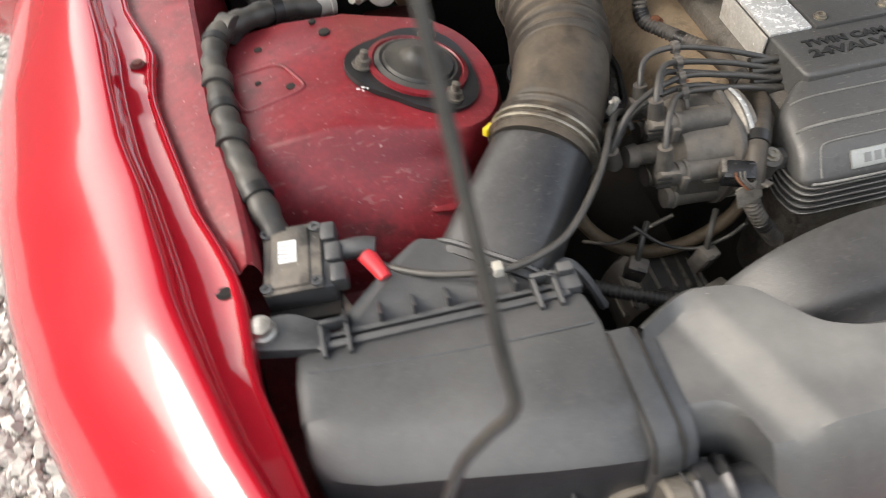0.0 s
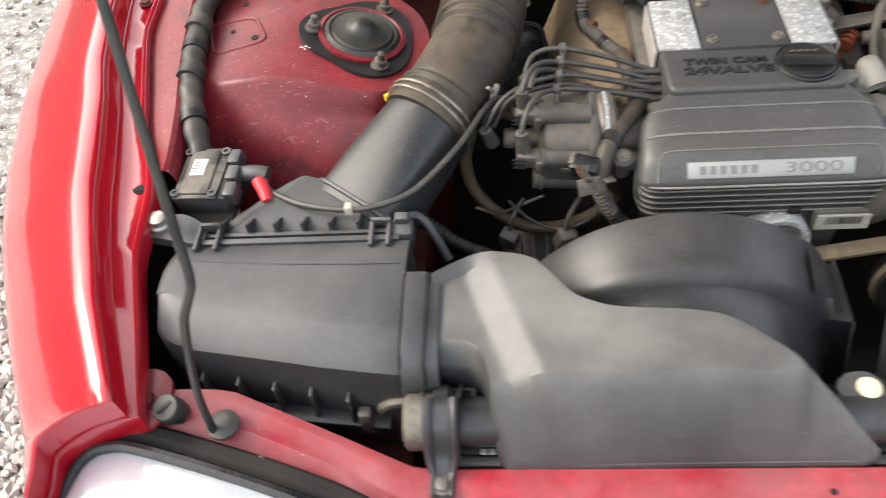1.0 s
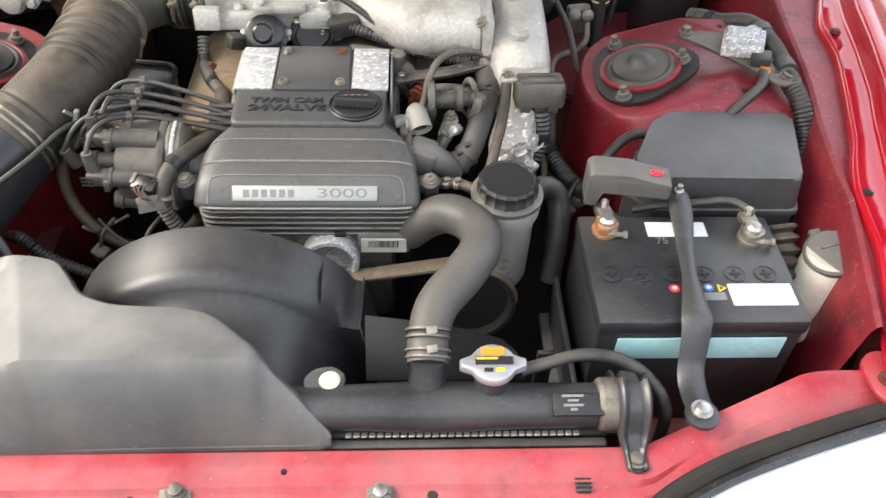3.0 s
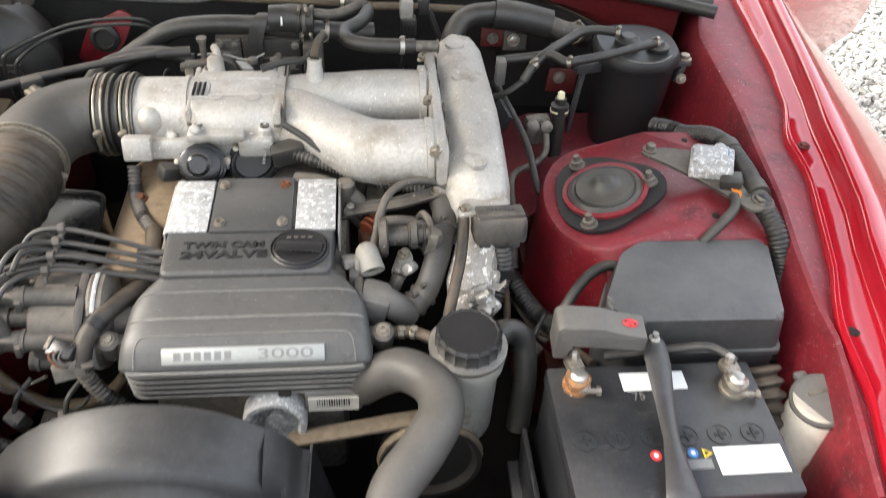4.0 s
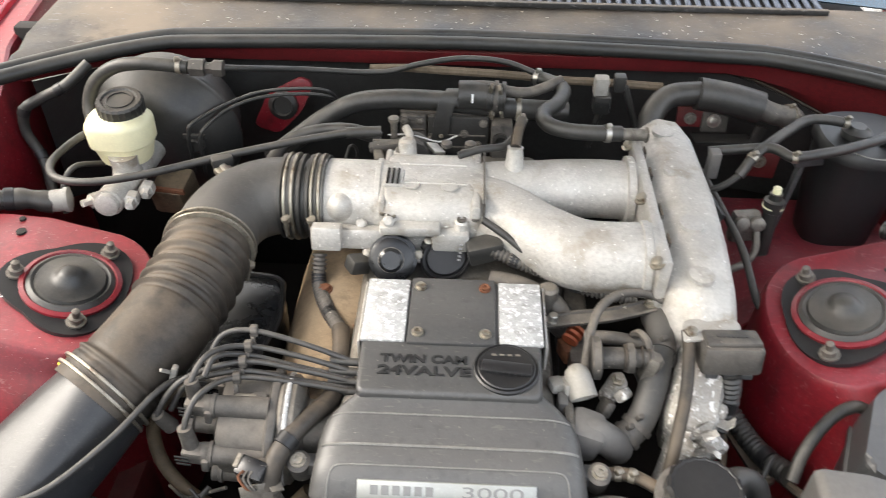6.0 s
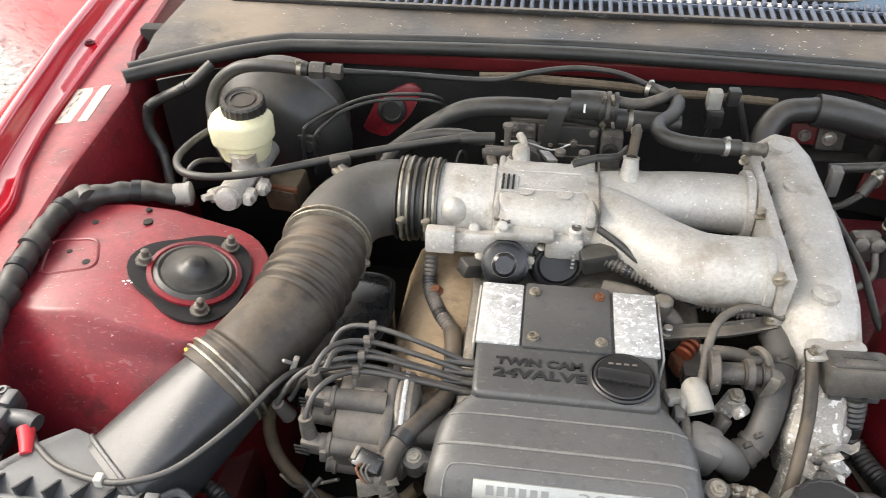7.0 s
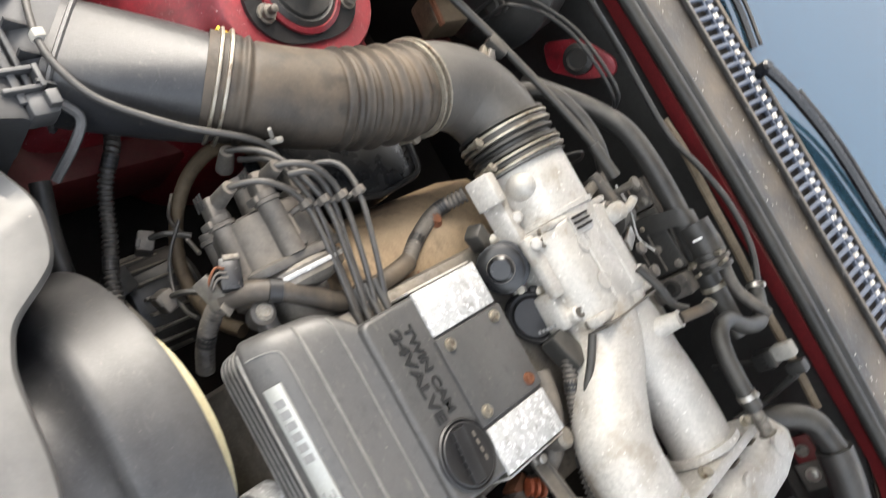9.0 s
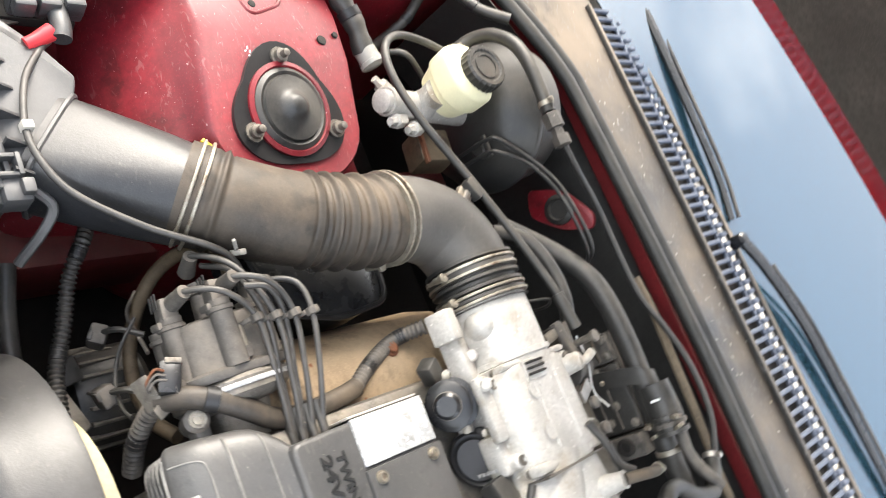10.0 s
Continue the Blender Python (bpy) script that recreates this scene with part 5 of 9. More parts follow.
def air_hose():
    """Corrugated intake hose, smooth elbow and wire clamps."""
    h = thing("intake_hose", (-0.33, 0.6, 0.76), "dusty brown corrugated rubber intake hose with black elbow", "hose")
    pts = [V(-0.403, 0.437, 0.790), V(-0.374, 0.480, 0.805), V(-0.350, 0.530, 0.816), V(-0.334, 0.585, 0.824), V(-0.326, 0.64, 0.830), V(-0.324, 0.68, 0.832)]

    # smooth sleeve, then narrow raised rings with grooves beside them
    rings = ((0.150, 0.0032, 0.010), (0.540, 0.0042, 0.010), (0.615, 0.0048, 0.010), (0.690, 0.0048, 0.011), (0.785, 0.0050, 0.014), (0.880, 0.0040, 0.012))

    def rad(s, total):
        t = s / total
        r = 0.0575 - 0.0025 * max(0.0, min(1.0, (t - 0.12) / 0.05))
        for at, high, wide in rings:
            d = (t - at) / wide
            r += high * math.exp(-d * d) - 0.45 * high * math.exp(-(abs(d) - 2.2) ** 2)
        return r
    part("bellows", tube(pts, rad, 40, 12, 0.0016), "rubber_brown", h, "brown dusty bellows", 60)
    pts = [V(-0.324, 0.68, 0.832), V(-0.318, 0.72, 0.834), V(-0.298, 0.757, 0.836), V(-0.262, 0.777, 0.838), V(-0.225, 0.780, 0.838)]
    part("elbow", tube(pts, 0.055, 28, 10), "hose_smooth", h, "smooth black elbow", 60)
    part("cuff", tube([V(-0.243, 0.780, 0.838), V(-0.18, 0.779, 0.838)], lambda s, t: 0.0575 + 0.003 * (1 if (s / 0.012) % 1 < 0.5 else -1), 28, 10, 0.002), "rubber", h, "ribbed black cuff", 60)

    def clamp(c, axis, screw, r=0.060):
        axis = Vector(axis).normalized()
        cl = None
        for d in (-0.005, 0.005):
            ob = part("clamp_wire", lathe([(r - 0.001, -0.0022), (r + 0.0022, -0.0016), (r + 0.0026, 0), (r + 0.0022, 0.0016), (r - 0.001, 0.0022)], c + axis * d, axis, 36), "zinc", h, "pale metal clamp wire")
            cl = cl or ob
        out = (screw - c).normalized()
        part("clamp_screw", lathe([(0.0030, -0.020), (0.0030, 0.006), (0.0062, 0.006), (0.0062, 0.011), (0.0035, 0.012)], screw + out * 0.004, out.cross(axis) + V(0, 0, 0.2), 6), "zinc", cl)
        for d in (-0.006, 0.006):
            part("clamp_lug", box(screw + axis * d * 0.2 + out.cross(axis) * d, (0.007, 0.007, 0.014), 0.0015, (20, 0, 35)), "zinc", cl)
    clamp(V(-0.395, 0.449, 0.794), (0.55, 0.80, 0.24), V(-0.362, 0.443, 0.777), 0.060)
    clamp(V(-0.325, 0.672, 0.832), (-0.02, 1, 0.03), V(-0.274, 0.652, 0.812), 0.0585)
    clamp(V(-0.229, 0.780, 0.838), (1, 0, 0), V(-0.231, 0.718, 0.838), 0.060)
    clamp(V(-0.192, 0.779, 0.838), (1, 0, 0), V(-0.196, 0.718, 0.838), 0.060)
    part("yellow_mark", box((-0.449, 0.478, 0.806), (0.014, 0.006, 0.010), 0.001, (0, 0, 40)), "yellow", h, "yellow paint mark")


air_hose()


# ---- engine ----
engine = thing("engine", (0, 0.65, 0.40), "straight six engine with black timing cover and silver intake", "engine")


def engine_block():
    part("block", box((0.02, 0.72, 0.53), (0.26, 0.66, 0.34), 0.02), "dark", engine, "near-black engine block")
    part("head", box((0.0, 0.70, 0.74), (0.25, 0.56, 0.10), 0.012), "alloy_dark", engine, "dusty alloy cylinder head")


engine_block()


def timing_cover():
    plan = [(-0.138, 0.337), (0.149, 0.337), (0.154, 0.372), (0.148, 0.398), (0.130, 0.425), (0.110, 0.447), (-0.104, 0.447), (-0.123, 0.425), (-0.140, 0.398), (-0.145, 0.372)]

    # the moulding from its front foot up over the brow to the cam cover: y, z, half width
    path = ((0.3350, 0.7635, 0.1485), (0.3345, 0.7680, 0.1490), (0.3375, 0.7735, 0.1490), (0.3455, 0.7840, 0.1486), (0.3530, 0.7930, 0.1480), (0.3640, 0.7985, 0.1474), (0.3760, 0.8018, 0.1466),
            (0.3860, 0.8042, 0.1458), (0.3980, 0.8078, 0.1450), (0.4100, 0.8112, 0.1436), (0.4200, 0.8142, 0.1405), (0.4280, 0.8168, 0.1355), (0.4350, 0.8196, 0.1295), (0.4420, 0.8228, 0.1215), (0.4480, 0.8262, 0.1125), (0.4490, 0.8100, 0.1100))

    def skin(u, k):
        i = min(int(k), len(path) - 2)
        y, z, w = (a + (c - a) * (k - i) for a, c in zip(path[i], path[i + 1]))
        drop = max(0.0, 1 - abs(u) ** 9) ** (1 / 4)
        pull = (1 - drop) * 0.020 * max(0.0, min(1.0, (0.40 - y) / 0.05))
        return V(0.0045 + u * w, y + pull, 0.7630 + (z - 0.7630) * drop)
    us = [math.sin(math.pi / 2 * (j / 24 - 1)) for j in range(49)]
    cov = part("timing_cover", sheet([[skin(u, k) for u in us] for k in range(len(path))]), "cover_plastic", engine, "matt black plastic timing cover with pale highlight lines", 50)

    # pale tubes along the folds put the bevel highlights into the colour
    def trace(points, r, mat, name):
        part(name, tube([skin(u, k) + V(0, -0.0002, 0.0003) for u, k in points], r, 6, 3), mat, cov)
    low = [(x * 0.945, (y - 0.40) * 0.90 + 0.403) for x, y in plan]
    part("cover_skirt", prism(rounded(low, 0.02, 4), 0.708, 0.764, 0.0), "cover_plastic", cov)
    for i in range(5):
        z = 0.7125 + 0.0102 * i
        ring = rounded([(x * (0.985 + 0.004 * i), (y - 0.40) * (0.97 + 0.006 * i) + 0.401) for x, y in plan], 0.02, 4)
        rib = part("cooling_rib", prism(ring, z, z + 0.0044, 0.0014, 1), "cover_plastic", cov)
        edge_line = [V(x, y, z + 0.0030) for x, y in ring if y < 0.40]
        edge_line.sort(key=lambda p: math.atan2(p.x - 0.004, 0.42 - p.y))
        part("edge_stripe", tube([p + V(0, -0.0003, 0) for p in edge_line], 0.0010, 5, 1, smooth=False), "pale_edge", rib, "pale line along the rib edge")
    part("moulded_notch", box((0.045, 0.338, 0.716), (0.016, 0.006, 0.008), 0.002), "dark", cov)
    trace([(u, 0.5) for u in us[6:-6]], 0.0020, "pale_edge", "rim_line")
    trace([(u, 7.0) for u in us[5:-5]], 0.0017, "pale_line", "mid_line")
    trace([(u, 10.0) for u in us[6:-6]], 0.0011, "pale_line", "top_line")
    trace([(-0.86, 1.8), (-0.86, 2.6), (-0.855, 3.6), (-0.84, 4.5), (-0.80, 4.9), *((u / 10, 5.0) for u in range(-7, 8)), (0.80, 4.9), (0.84, 4.5), (0.855, 3.6), (0.86, 2.6), (0.86, 1.8)], 0.0010, "pale_line", "front_frame")
    # badge: silver strip with a plain bar for the maker's name and the engine size
    tilt = pose(0.003, 0.3444, 0.7840, 51, 0, 0)
    bm = box((0, 0, 0), (0.188, 0.0200, 0.004), 0.001)
    bm.transform(tilt)
    badge = part("badge", bm, "plate_silver", cov, "silver badge strip with dark figures")
    writing("3000", tilt @ pose(0.048, 0, 0.0022), 0.017, "letter_grey", badge, width=0.064, deep=0.0004)
    for i in range(6):
        bm = box((-0.076 + i * 0.0116, 0, 0.0022), (0.0078, 0.010, 0.0006), 0)
        bm.transform(tilt)
        part("name_bar", bm, "letter_grey", badge)
    for x in (-0.160, 0.167):
        part("cover_lug", lathe([(0.013, -0.03), (0.013, 0.0), (0.010, 0.002)], (x, 0.380, 0.776), (0, -0.3, 1)), "hose_grey", cov)
        part("lug_bolt", lathe([(0.009, 0), (0.009, 0.002), (0.006, 0.002), (0.006, 0.006), (0.003, 0.006), (0.003, 0.003)], (x, 0.380, 0.778), (0, -0.3, 1), 12), "zinc", cov)
        part("lug_web", box((x * 0.93, 0.384, 0.766), (0.024, 0.018, 0.02), 0.004), "cover_plastic", cov)
    # cam cover
    plan = [(-0.106, 0.434), (0.108, 0.434), (0.113, 0.626), (-0.110, 0.626)]
    cam_cover = part("cam_cover", prism(rounded(plan, 0.012, 3), 0.70, 0.829, 0.006, 3, 0.004), "cover_plastic", engine, "black cam cover centre with silver-painted flanks", 30)
    for x in (-0.080, 0.0835):
        part("silver_flank", box((x, 0.566, 0.8295), (0.052, 0.106, 0.005), 0.0015), "silver_patch", cam_cover, "worn silver painted patch")
        part("silver_side", box((-0.1085 if x < 0 else 0.1135, 0.566, 0.800), (0.003, 0.104, 0.054), 0.001), "aluminium", cam_cover, "worn silver painted flank")
    part("plug_panel", box((0.001, 0.566, 0.8305), (0.104, 0.112, 0.006), 0.002), "cover_plastic", cam_cover, "black centre panel")
    for x, y in ((-0.040, 0.604), (0.040, 0.604), (-0.039, 0.525), (0.041, 0.525)):
        part("panel_screw", lathe([(0.0075, 0), (0.0075, 0.002), (0.0055, 0.002), (0.0055, 0.005), (0.003, 0.005), (0.003, 0.003)], (x, y, 0.8335), seg=16), "zinc" if (x, y) != (0.040, 0.604) else "rust", cam_cover)
    writing("TWIN CAM", pose(-0.029, 0.4870, 0.8292), 0.0158, "letter", cam_cover, width=0.100, deep=0.0012, bold=0.0006)
    writing("24VALVE", pose(-0.028, 0.4690, 0.8292), 0.0182, "letter", cam_cover, width=0.106, deep=0.0012, bold=0.0006)
    # oil cap
    cap = part("oil_cap", lathe([(0.0375, 0), (0.0375, 0.0030), (0.0355, 0.0046), (0.0345, 0.0030), (0.0335, 0.0030), (0.0330, 0.0050), (0.0315, 0.0060), (0.022, 0.0054), (0, 0.0052)], (0.065, 0.477, 0.828), seg=48), "black_clean", engine, "round black oil filler cap", 25)
    part("grip", box((0.065, 0.474, 0.8345), (0.058, 0.018, 0.006), 0.003, (0, 0, -6)), "black_clean", cap)
    for i in range(6):
        part("grip_rib", box((0.047 + 0.007 * i, 0.4655 - 0.0007 * i, 0.8362), (0.0012, 0.004, 0.0012), 0.0), "black_clean", cap)
    for i in range(4):
        part("cap_mark", box((0.051 + i * 0.009, 0.4940, 0.8342), (0.0055, 0.003, 0.0008), 0), "hose_grey", cap)
    # parts label under the cover
    lab = part("barcode_label", box((0.104, 0.332, 0.700), (0.062, 0.003, 0.024), 0.0), "white_plastic", engine, "grubby white barcode label")
    rng = random.Random(2)
    for i in range(14):
        part("bar", box((0.084 + i * 0.003, 0.3300, 0.704), (rng.choice((0.0008, 0.0013, 0.0018)), 0.0008, 0.012), 0), "letter", lab)
    part("label_holder", box((0.104, 0.338, 0.700), (0.070, 0.008, 0.032), 0.002), "grey_plastic", engine)
    part("crank_case", box((0.0, 0.40, 0.62), (0.24, 0.10, 0.20), 0.02), "alloy_dark", engine)
    part("idler_pulley", lathe([(0.040, -0.030), (0.040, 0.0), (0.0385, 0.003), (0.033, 0.003), (0.031, 0.0), (0.030, -0.016), (0.012, -0.017), (0.012, -0.006), (0, -0.006)], (0.030, 0.322, 0.674), (0, -1, 0.12), 36), "silver_patch", engine, "scuffed bare metal pulley")
    part("belt", box((0.145, 0.318, 0.668), (0.20, 0.022, 0.006), 0.001, (0, -7, 4)), "belt", engine, "tan ribbed drive belt")
    pul = part("drive_pulley", lathe([(0.062, -0.014), (0.066, -0.014), (0.062, -0.004), (0.062, 0.004), (0.066, 0.014), (0.060, 0.014), (0.054, 0.004), (0.02, 0.002)], (0.225, 0.305, 0.615), (0, -1, 0.1), 36), "dark", engine, "black grooved pulley")
    part("pulley_belt", tube([V(0.225 + 0.064 * math.cos(a), 0.305, 0.615 + 0.064 * math.sin(a)) for a in [2 * math.pi * k / 24 for k in range(25)]], 0.006, 6, 1), "belt", pul)


timing_cover()


def intake_manifold():
    man = thing("intake_manifold", (0.1, 0.75, 0.78), "cast aluminium throttle body, twin runners and plenum", "intake manifold")
    tb = part("throttle_body", tube([V(-0.195, 0.778, 0.838), V(-0.15, 0.778, 0.838), V(-0.05, 0.776, 0.838), V(0.03, 0.772, 0.838)], lambda s, t: 0.056 if s < 0.12 else 0.050, 28, 6), "aluminium", man, "stained cast aluminium throttle body", 40)
    rings = []
    for x, k in ((-0.097, 0.93), (-0.094, 0.98), (-0.088, 1.0), (-0.02, 1.0), (0.016, 1.0), (0.022, 0.98)):
        prof = [(0.704, 0.790), (0.701, 0.850), (0.704, 0.866), (0.711, 0.878), (0.724, 0.887), (0.745, 0.8900), (0.775, 0.8910), (0.812, 0.8895), (0.830, 0.882), (0.839, 0.862), (0.840, 0.790)]
        rings.append([V(x, 0.770 + (y - 0.770) * k, 0.84 + (z - 0.84) * k) for y, z in prof])
    part("housing", ring_loft(bmesh.new(), rings), "aluminium", tb, "", 28)
    part("front_ledge", box((-0.060, 0.693, 0.856), (0.080, 0.020, 0.014), 0.004), "aluminium", tb)
    part("front_ledge", box((-0.006, 0.694, 0.838), (0.050, 0.020, 0.030), 0.005), "aluminium", tb)
    for y in (0.748, 0.792):
        part("cast_line", tube([V(-0.080, y, 0.8902), V(-0.03, y, 0.8906), V(0.012, y, 0.8900)], 0.0018, 6, 3), "aluminium", tb)
    part("cast_lump", lathe([(0.024, -0.022), (0.020, -0.010), (0.013, -0.001), (0.007, 0.003), (0, 0.004)], (-0.158, 0.724, 0.868), (0, -0.75, 0.66), 20), "aluminium", tb)
    part("bore_step", lathe([(0.056, -0.004), (0.0585, -0.003), (0.0585, 0.003), (0.056, 0.004)], (-0.108, 0.778, 0.838), (1, 0, 0), 32), "aluminium", tb)
    for x, y, z in ((-0.128, 0.716, 0.842), (-0.088, 0.690, 0.868)):
        part("cast_stub", lathe([(0.0075, -0.012), (0.0075, 0.003), (0.005, 0.005), (0, 0.005)], (x, y, z), (0, -0.7, 0.7), 12), "aluminium", tb)
    part("front_web", box((-0.128, 0.708, 0.826), (0.070, 0.026, 0.030), 0.006, (-20, 0, 0)), "aluminium", tb)
    part("slot_block", box((-0.0855, 0.758, 0.8900), (0.026, 0.038, 0.006), 0.002), "aluminium", tb)
    part("flange", box((0.026, 0.772, 0.840), (0.013, 0.142, 0.094), 0.004), "aluminium", tb)
    part("flange", box((-0.099, 0.775, 0.842), (0.009, 0.130, 0.086), 0.004), "aluminium", tb)
    for x, y in ((-0.085, 0.836), (0.008, 0.836), (-0.085, 0.706), (0.008, 0.702)):
        low = 0.022 if y < 0.75 else 0.004
        part("boss", lathe([(0.0105, -0.02), (0.0095, 0.003), (0.0070, 0.005)], (x, y, 0.882 - low)), "aluminium", tb)
    part("top_lug", lathe([(0.016, -0.03), (0.013, 0.0), (0.012, 0.012), (0.008, 0.016), (0, 0.017)], (-0.074, 0.838, 0.886), (0, 0.2, 1), 18), "aluminium", tb)
    for i in range(3):
        part("fin", box((-0.094 + i * 0.007, 0.758, 0.893), (0.0032, 0.034, 0.006), 0.001), "dark", tb)
    for x, y in ((-0.062, 0.745), (-0.010, 0.742)):
        part("cast_mark", lathe([(0.012, 0), (0.012, 0.001), (0.010, 0.0015), (0.010, 0.0005), (0, 0.0005)], (x, y, 0.8905), seg=20), "aluminium", tb)
    for x, y in ((-0.085, 0.836), (0.008, 0.836), (-0.085, 0.706), (0.008, 0.702), (0.026, 0.838), (0.026, 0.706), (-0.096, 0.712)):
        part("housing_screw", lathe([(0.0065, 0), (0.0065, 0.004), (0.0035, 0.0042), (0.0035, 0.002)], (x, y, 0.8862 - (0.022 if y < 0.75 else 0.004)), seg=10), "alloy_dark", tb)
    part("vacuum_port", tube([V(-0.070, 0.838, 0.888), V(-0.072, 0.852, 0.900), V(-0.078, 0.868, 0.902)], 0.006, 10, 4), "aluminium", tb)
    part("gasket_line", box((0.0365, 0.772, 0.846), (0.0025, 0.138, 0.092), 0.0), "alloy_dark", tb)
    part("side_pad", box((-0.172, 0.694, 0.836), (0.040, 0.022, 0.034), 0.003, (-14, 0, 0)), "aluminium", tb)
    up = [V(0.02, 0.785, 0.838), V(0.07, 0.797, 0.842), V(0.13, 0.806, 0.846), V(0.19, 0.808, 0.848), V(0.255, 0.802, 0.850)]
    dn = [V(0.02, 0.762, 0.838), V(0.07, 0.735, 0.840), V(0.12, 0.693, 0.842), V(0.17, 0.662, 0.845), V(0.255, 0.655, 0.850)]
    part("runner", tube(up, lambda s, t: 0.052 - 0.010 * min(1, s / 0.1), 24, 8), "aluminium", man, "curved cast runner pipe", 60)
    part("runner", tube(dn, lambda s, t: 0.054 - 0.007 * min(1, s / 0.1), 24, 8), "aluminium", man, "curved cast runner pipe", 60)
    for yy in (0.655, 0.803):
        part("runner_collar", lathe([(0.047, -0.006), (0.050, -0.005), (0.050, 0.004), (0.047, 0.006)], (0.241, yy, 0.849), (1, 0, 0.02), 28), "aluminium", man)
    part("nipple", lathe([(0.022, -0.03), (0.014, 0.0), (0.0105, 0.026), (0.0115, 0.030)], (0.078, 0.800, 0.885), (0, 0.25, 1)), "aluminium", man)
    rings = []
    for y, xl, xr, zt in ((0.958, 0.278, 0.332, 0.872), (0.945, 0.268, 0.345, 0.884), (0.90, 0.262, 0.352, 0.890), (0.75, 0.262, 0.354, 0.892), (0.66, 0.262, 0.352, 0.886), (0.60, 0.262, 0.352, 0.870), (0.565, 0.266, 0.350, 0.852), (0.552, 0.276, 0.344, 0.838)):
        w = xr - xl
        prof = [(xl, 0.76), (xl, zt - 0.030), (xl + w * 0.06, zt - 0.020), (xl + w * 0.34, zt - 0.002), (xl + w * 0.42, zt + 0.001), (xl + w * 0.78, zt - 0.004), (xl + w * 0.90, zt - 0.013), (xr, zt - 0.040), (xr - 0.004, 0.80), (xr - 0.02, 0.76)]
        rings.append([V(x, y, z) for x, z in prof])
    for y, w in ((0.645, 0.020), (0.705, 0.026), (0.790, 0.022), (0.845, 0.016)):
        part("stain", box((0.2650, y, 0.8655), (0.0030, w, 0.056), 0.001, (0, 0, 0)), "rubber_brown", man, "brown oil stain at the joint")
    pl = part("plenum", ring_loft(bmesh.new(), rings), "aluminium", man, "long stained aluminium plenum chamber", 35)
    part("plenum_flange", box((0.256, 0.735, 0.846), (0.016, 0.275, 0.094), 0.006), "aluminium", pl)
    for y in (0.605, 0.735, 0.865):
        bolt((0.247, y, 0.885), 0.007, 0.008, (-0.6, 0, 1), "zinc", pl)
    for y in (0.60, 0.68, 0.80, 0.90):
        part("cast_pad", lathe([(0.016, -0.004), (0.016, 0.0015), (0.013, 0.003), (0, 0.003)], (0.300, y, 0.8905 if y > 0.62 else 0.874), (0.05, 0, 1), 18), "aluminium", pl)
    low = part("lower_manifold", box((0.296, 0.505, 0.740), (0.062, 0.10, 0.12), 0.020, (20, 0, -18)), "pitted", man, "pitted lower manifold casting")
    rng = random.Random(12)
    for i in range(9):
        q = V(0.268 + rng.random() * 0.05, 0.432 + 0.011 * i, 0.735 + 0.006 * i + rng.random() * 0.014)
        part("casting_boss", box(q, (0.016 + rng.random() * 0.02, 0.014 + rng.random() * 0.016, 0.02), 0.005, (rng.random() * 40, rng.random() * 40, rng.random() * 90), taper=0.7), "pitted", low)
    part("lower_branch", tube([V(0.308, 0.56, 0.80), V(0.300, 0.50, 0.758), V(0.284, 0.45, 0.715), V(0.268, 0.42, 0.68)], 0.028, 16), "pitted", low)
    # sensors hung under the throttle body
    o, ax = V(-0.083, 0.690, 0.806), V(0.02, -0.80, 0.60).normalized()
    iv = part("idle_valve", lathe([(0.033, 0), (0.033, 0.016), (0.029, 0.017), (0.029, 0.022), (0.031, 0.023), (0.031, 0.029), (0.027, 0.030), (0.027, 0.034), (0.029, 0.035), (0.029, 0.044), (0.024, 0.047), (0.016, 0.048), (0.016, 0.054), (0.012, 0.057), (0, 0.057)], o, ax, 32), "black_gloss", man, "black ribbed round idle valve", 30)
    part("band", lathe([(0.0275, 0), (0.0282, 0.0005), (0.0282, 0.0030), (0.0275, 0.0035)], o + ax * 0.0303, ax, 32), "white_plastic", iv, "pale printed band")
    for h, r in ((0.0445, 0.0255), (0.0475, 0.0170), (0.0540, 0.0130)):
        part("steel_ring", lathe([(r - 0.0012, -0.0008), (r, 0.0), (r, 0.0012), (r - 0.0014, 0.0018)], o + ax * h, ax, 32), "alloy_dark", iv, "worn metal ring")
    part("band", lathe([(0.0295, 0), (0.0302, 0.0005), (0.0302, 0.0030), (0.0295, 0.0035)], o + ax * 0.0178, ax, 32), "alloy_dark", iv)
    for dx in (-0.034, 0.034):
        part("lug", box(o + V(dx, 0.0, 0.004), (0.016, 0.014, 0.018), 0.004, (-37, 0, 0)), "aluminium", iv)
        part("lug_screw", lathe([(0.006, 0), (0.006, 0.006), (0.003, 0.007)], o + V(dx, -0.006, 0.012), ax, 8), "zinc", iv)
    part("valve_plug", box((-0.128, 0.668, 0.812), (0.030, 0.024, 0.022), 0.004, (0, 20, 35)), "rubber", iv)
    o, ax = V(-0.012, 0.690, 0.806), V(0.08, -0.62, 0.78).normalized()
    ts = part("throttle_sensor", lathe([(0.031, -0.02), (0.033, 0.0), (0.033, 0.010), (0.030, 0.013), (0.026, 0.011), (0.024, 0.016), (0.010, 0.017), (0, 0.017)], o, ax, 32, notch=lambda a: 1 + 0.08 * math.cos(2 * a + 0.8)), "black_clean", man, "black throttle position sensor", 30)
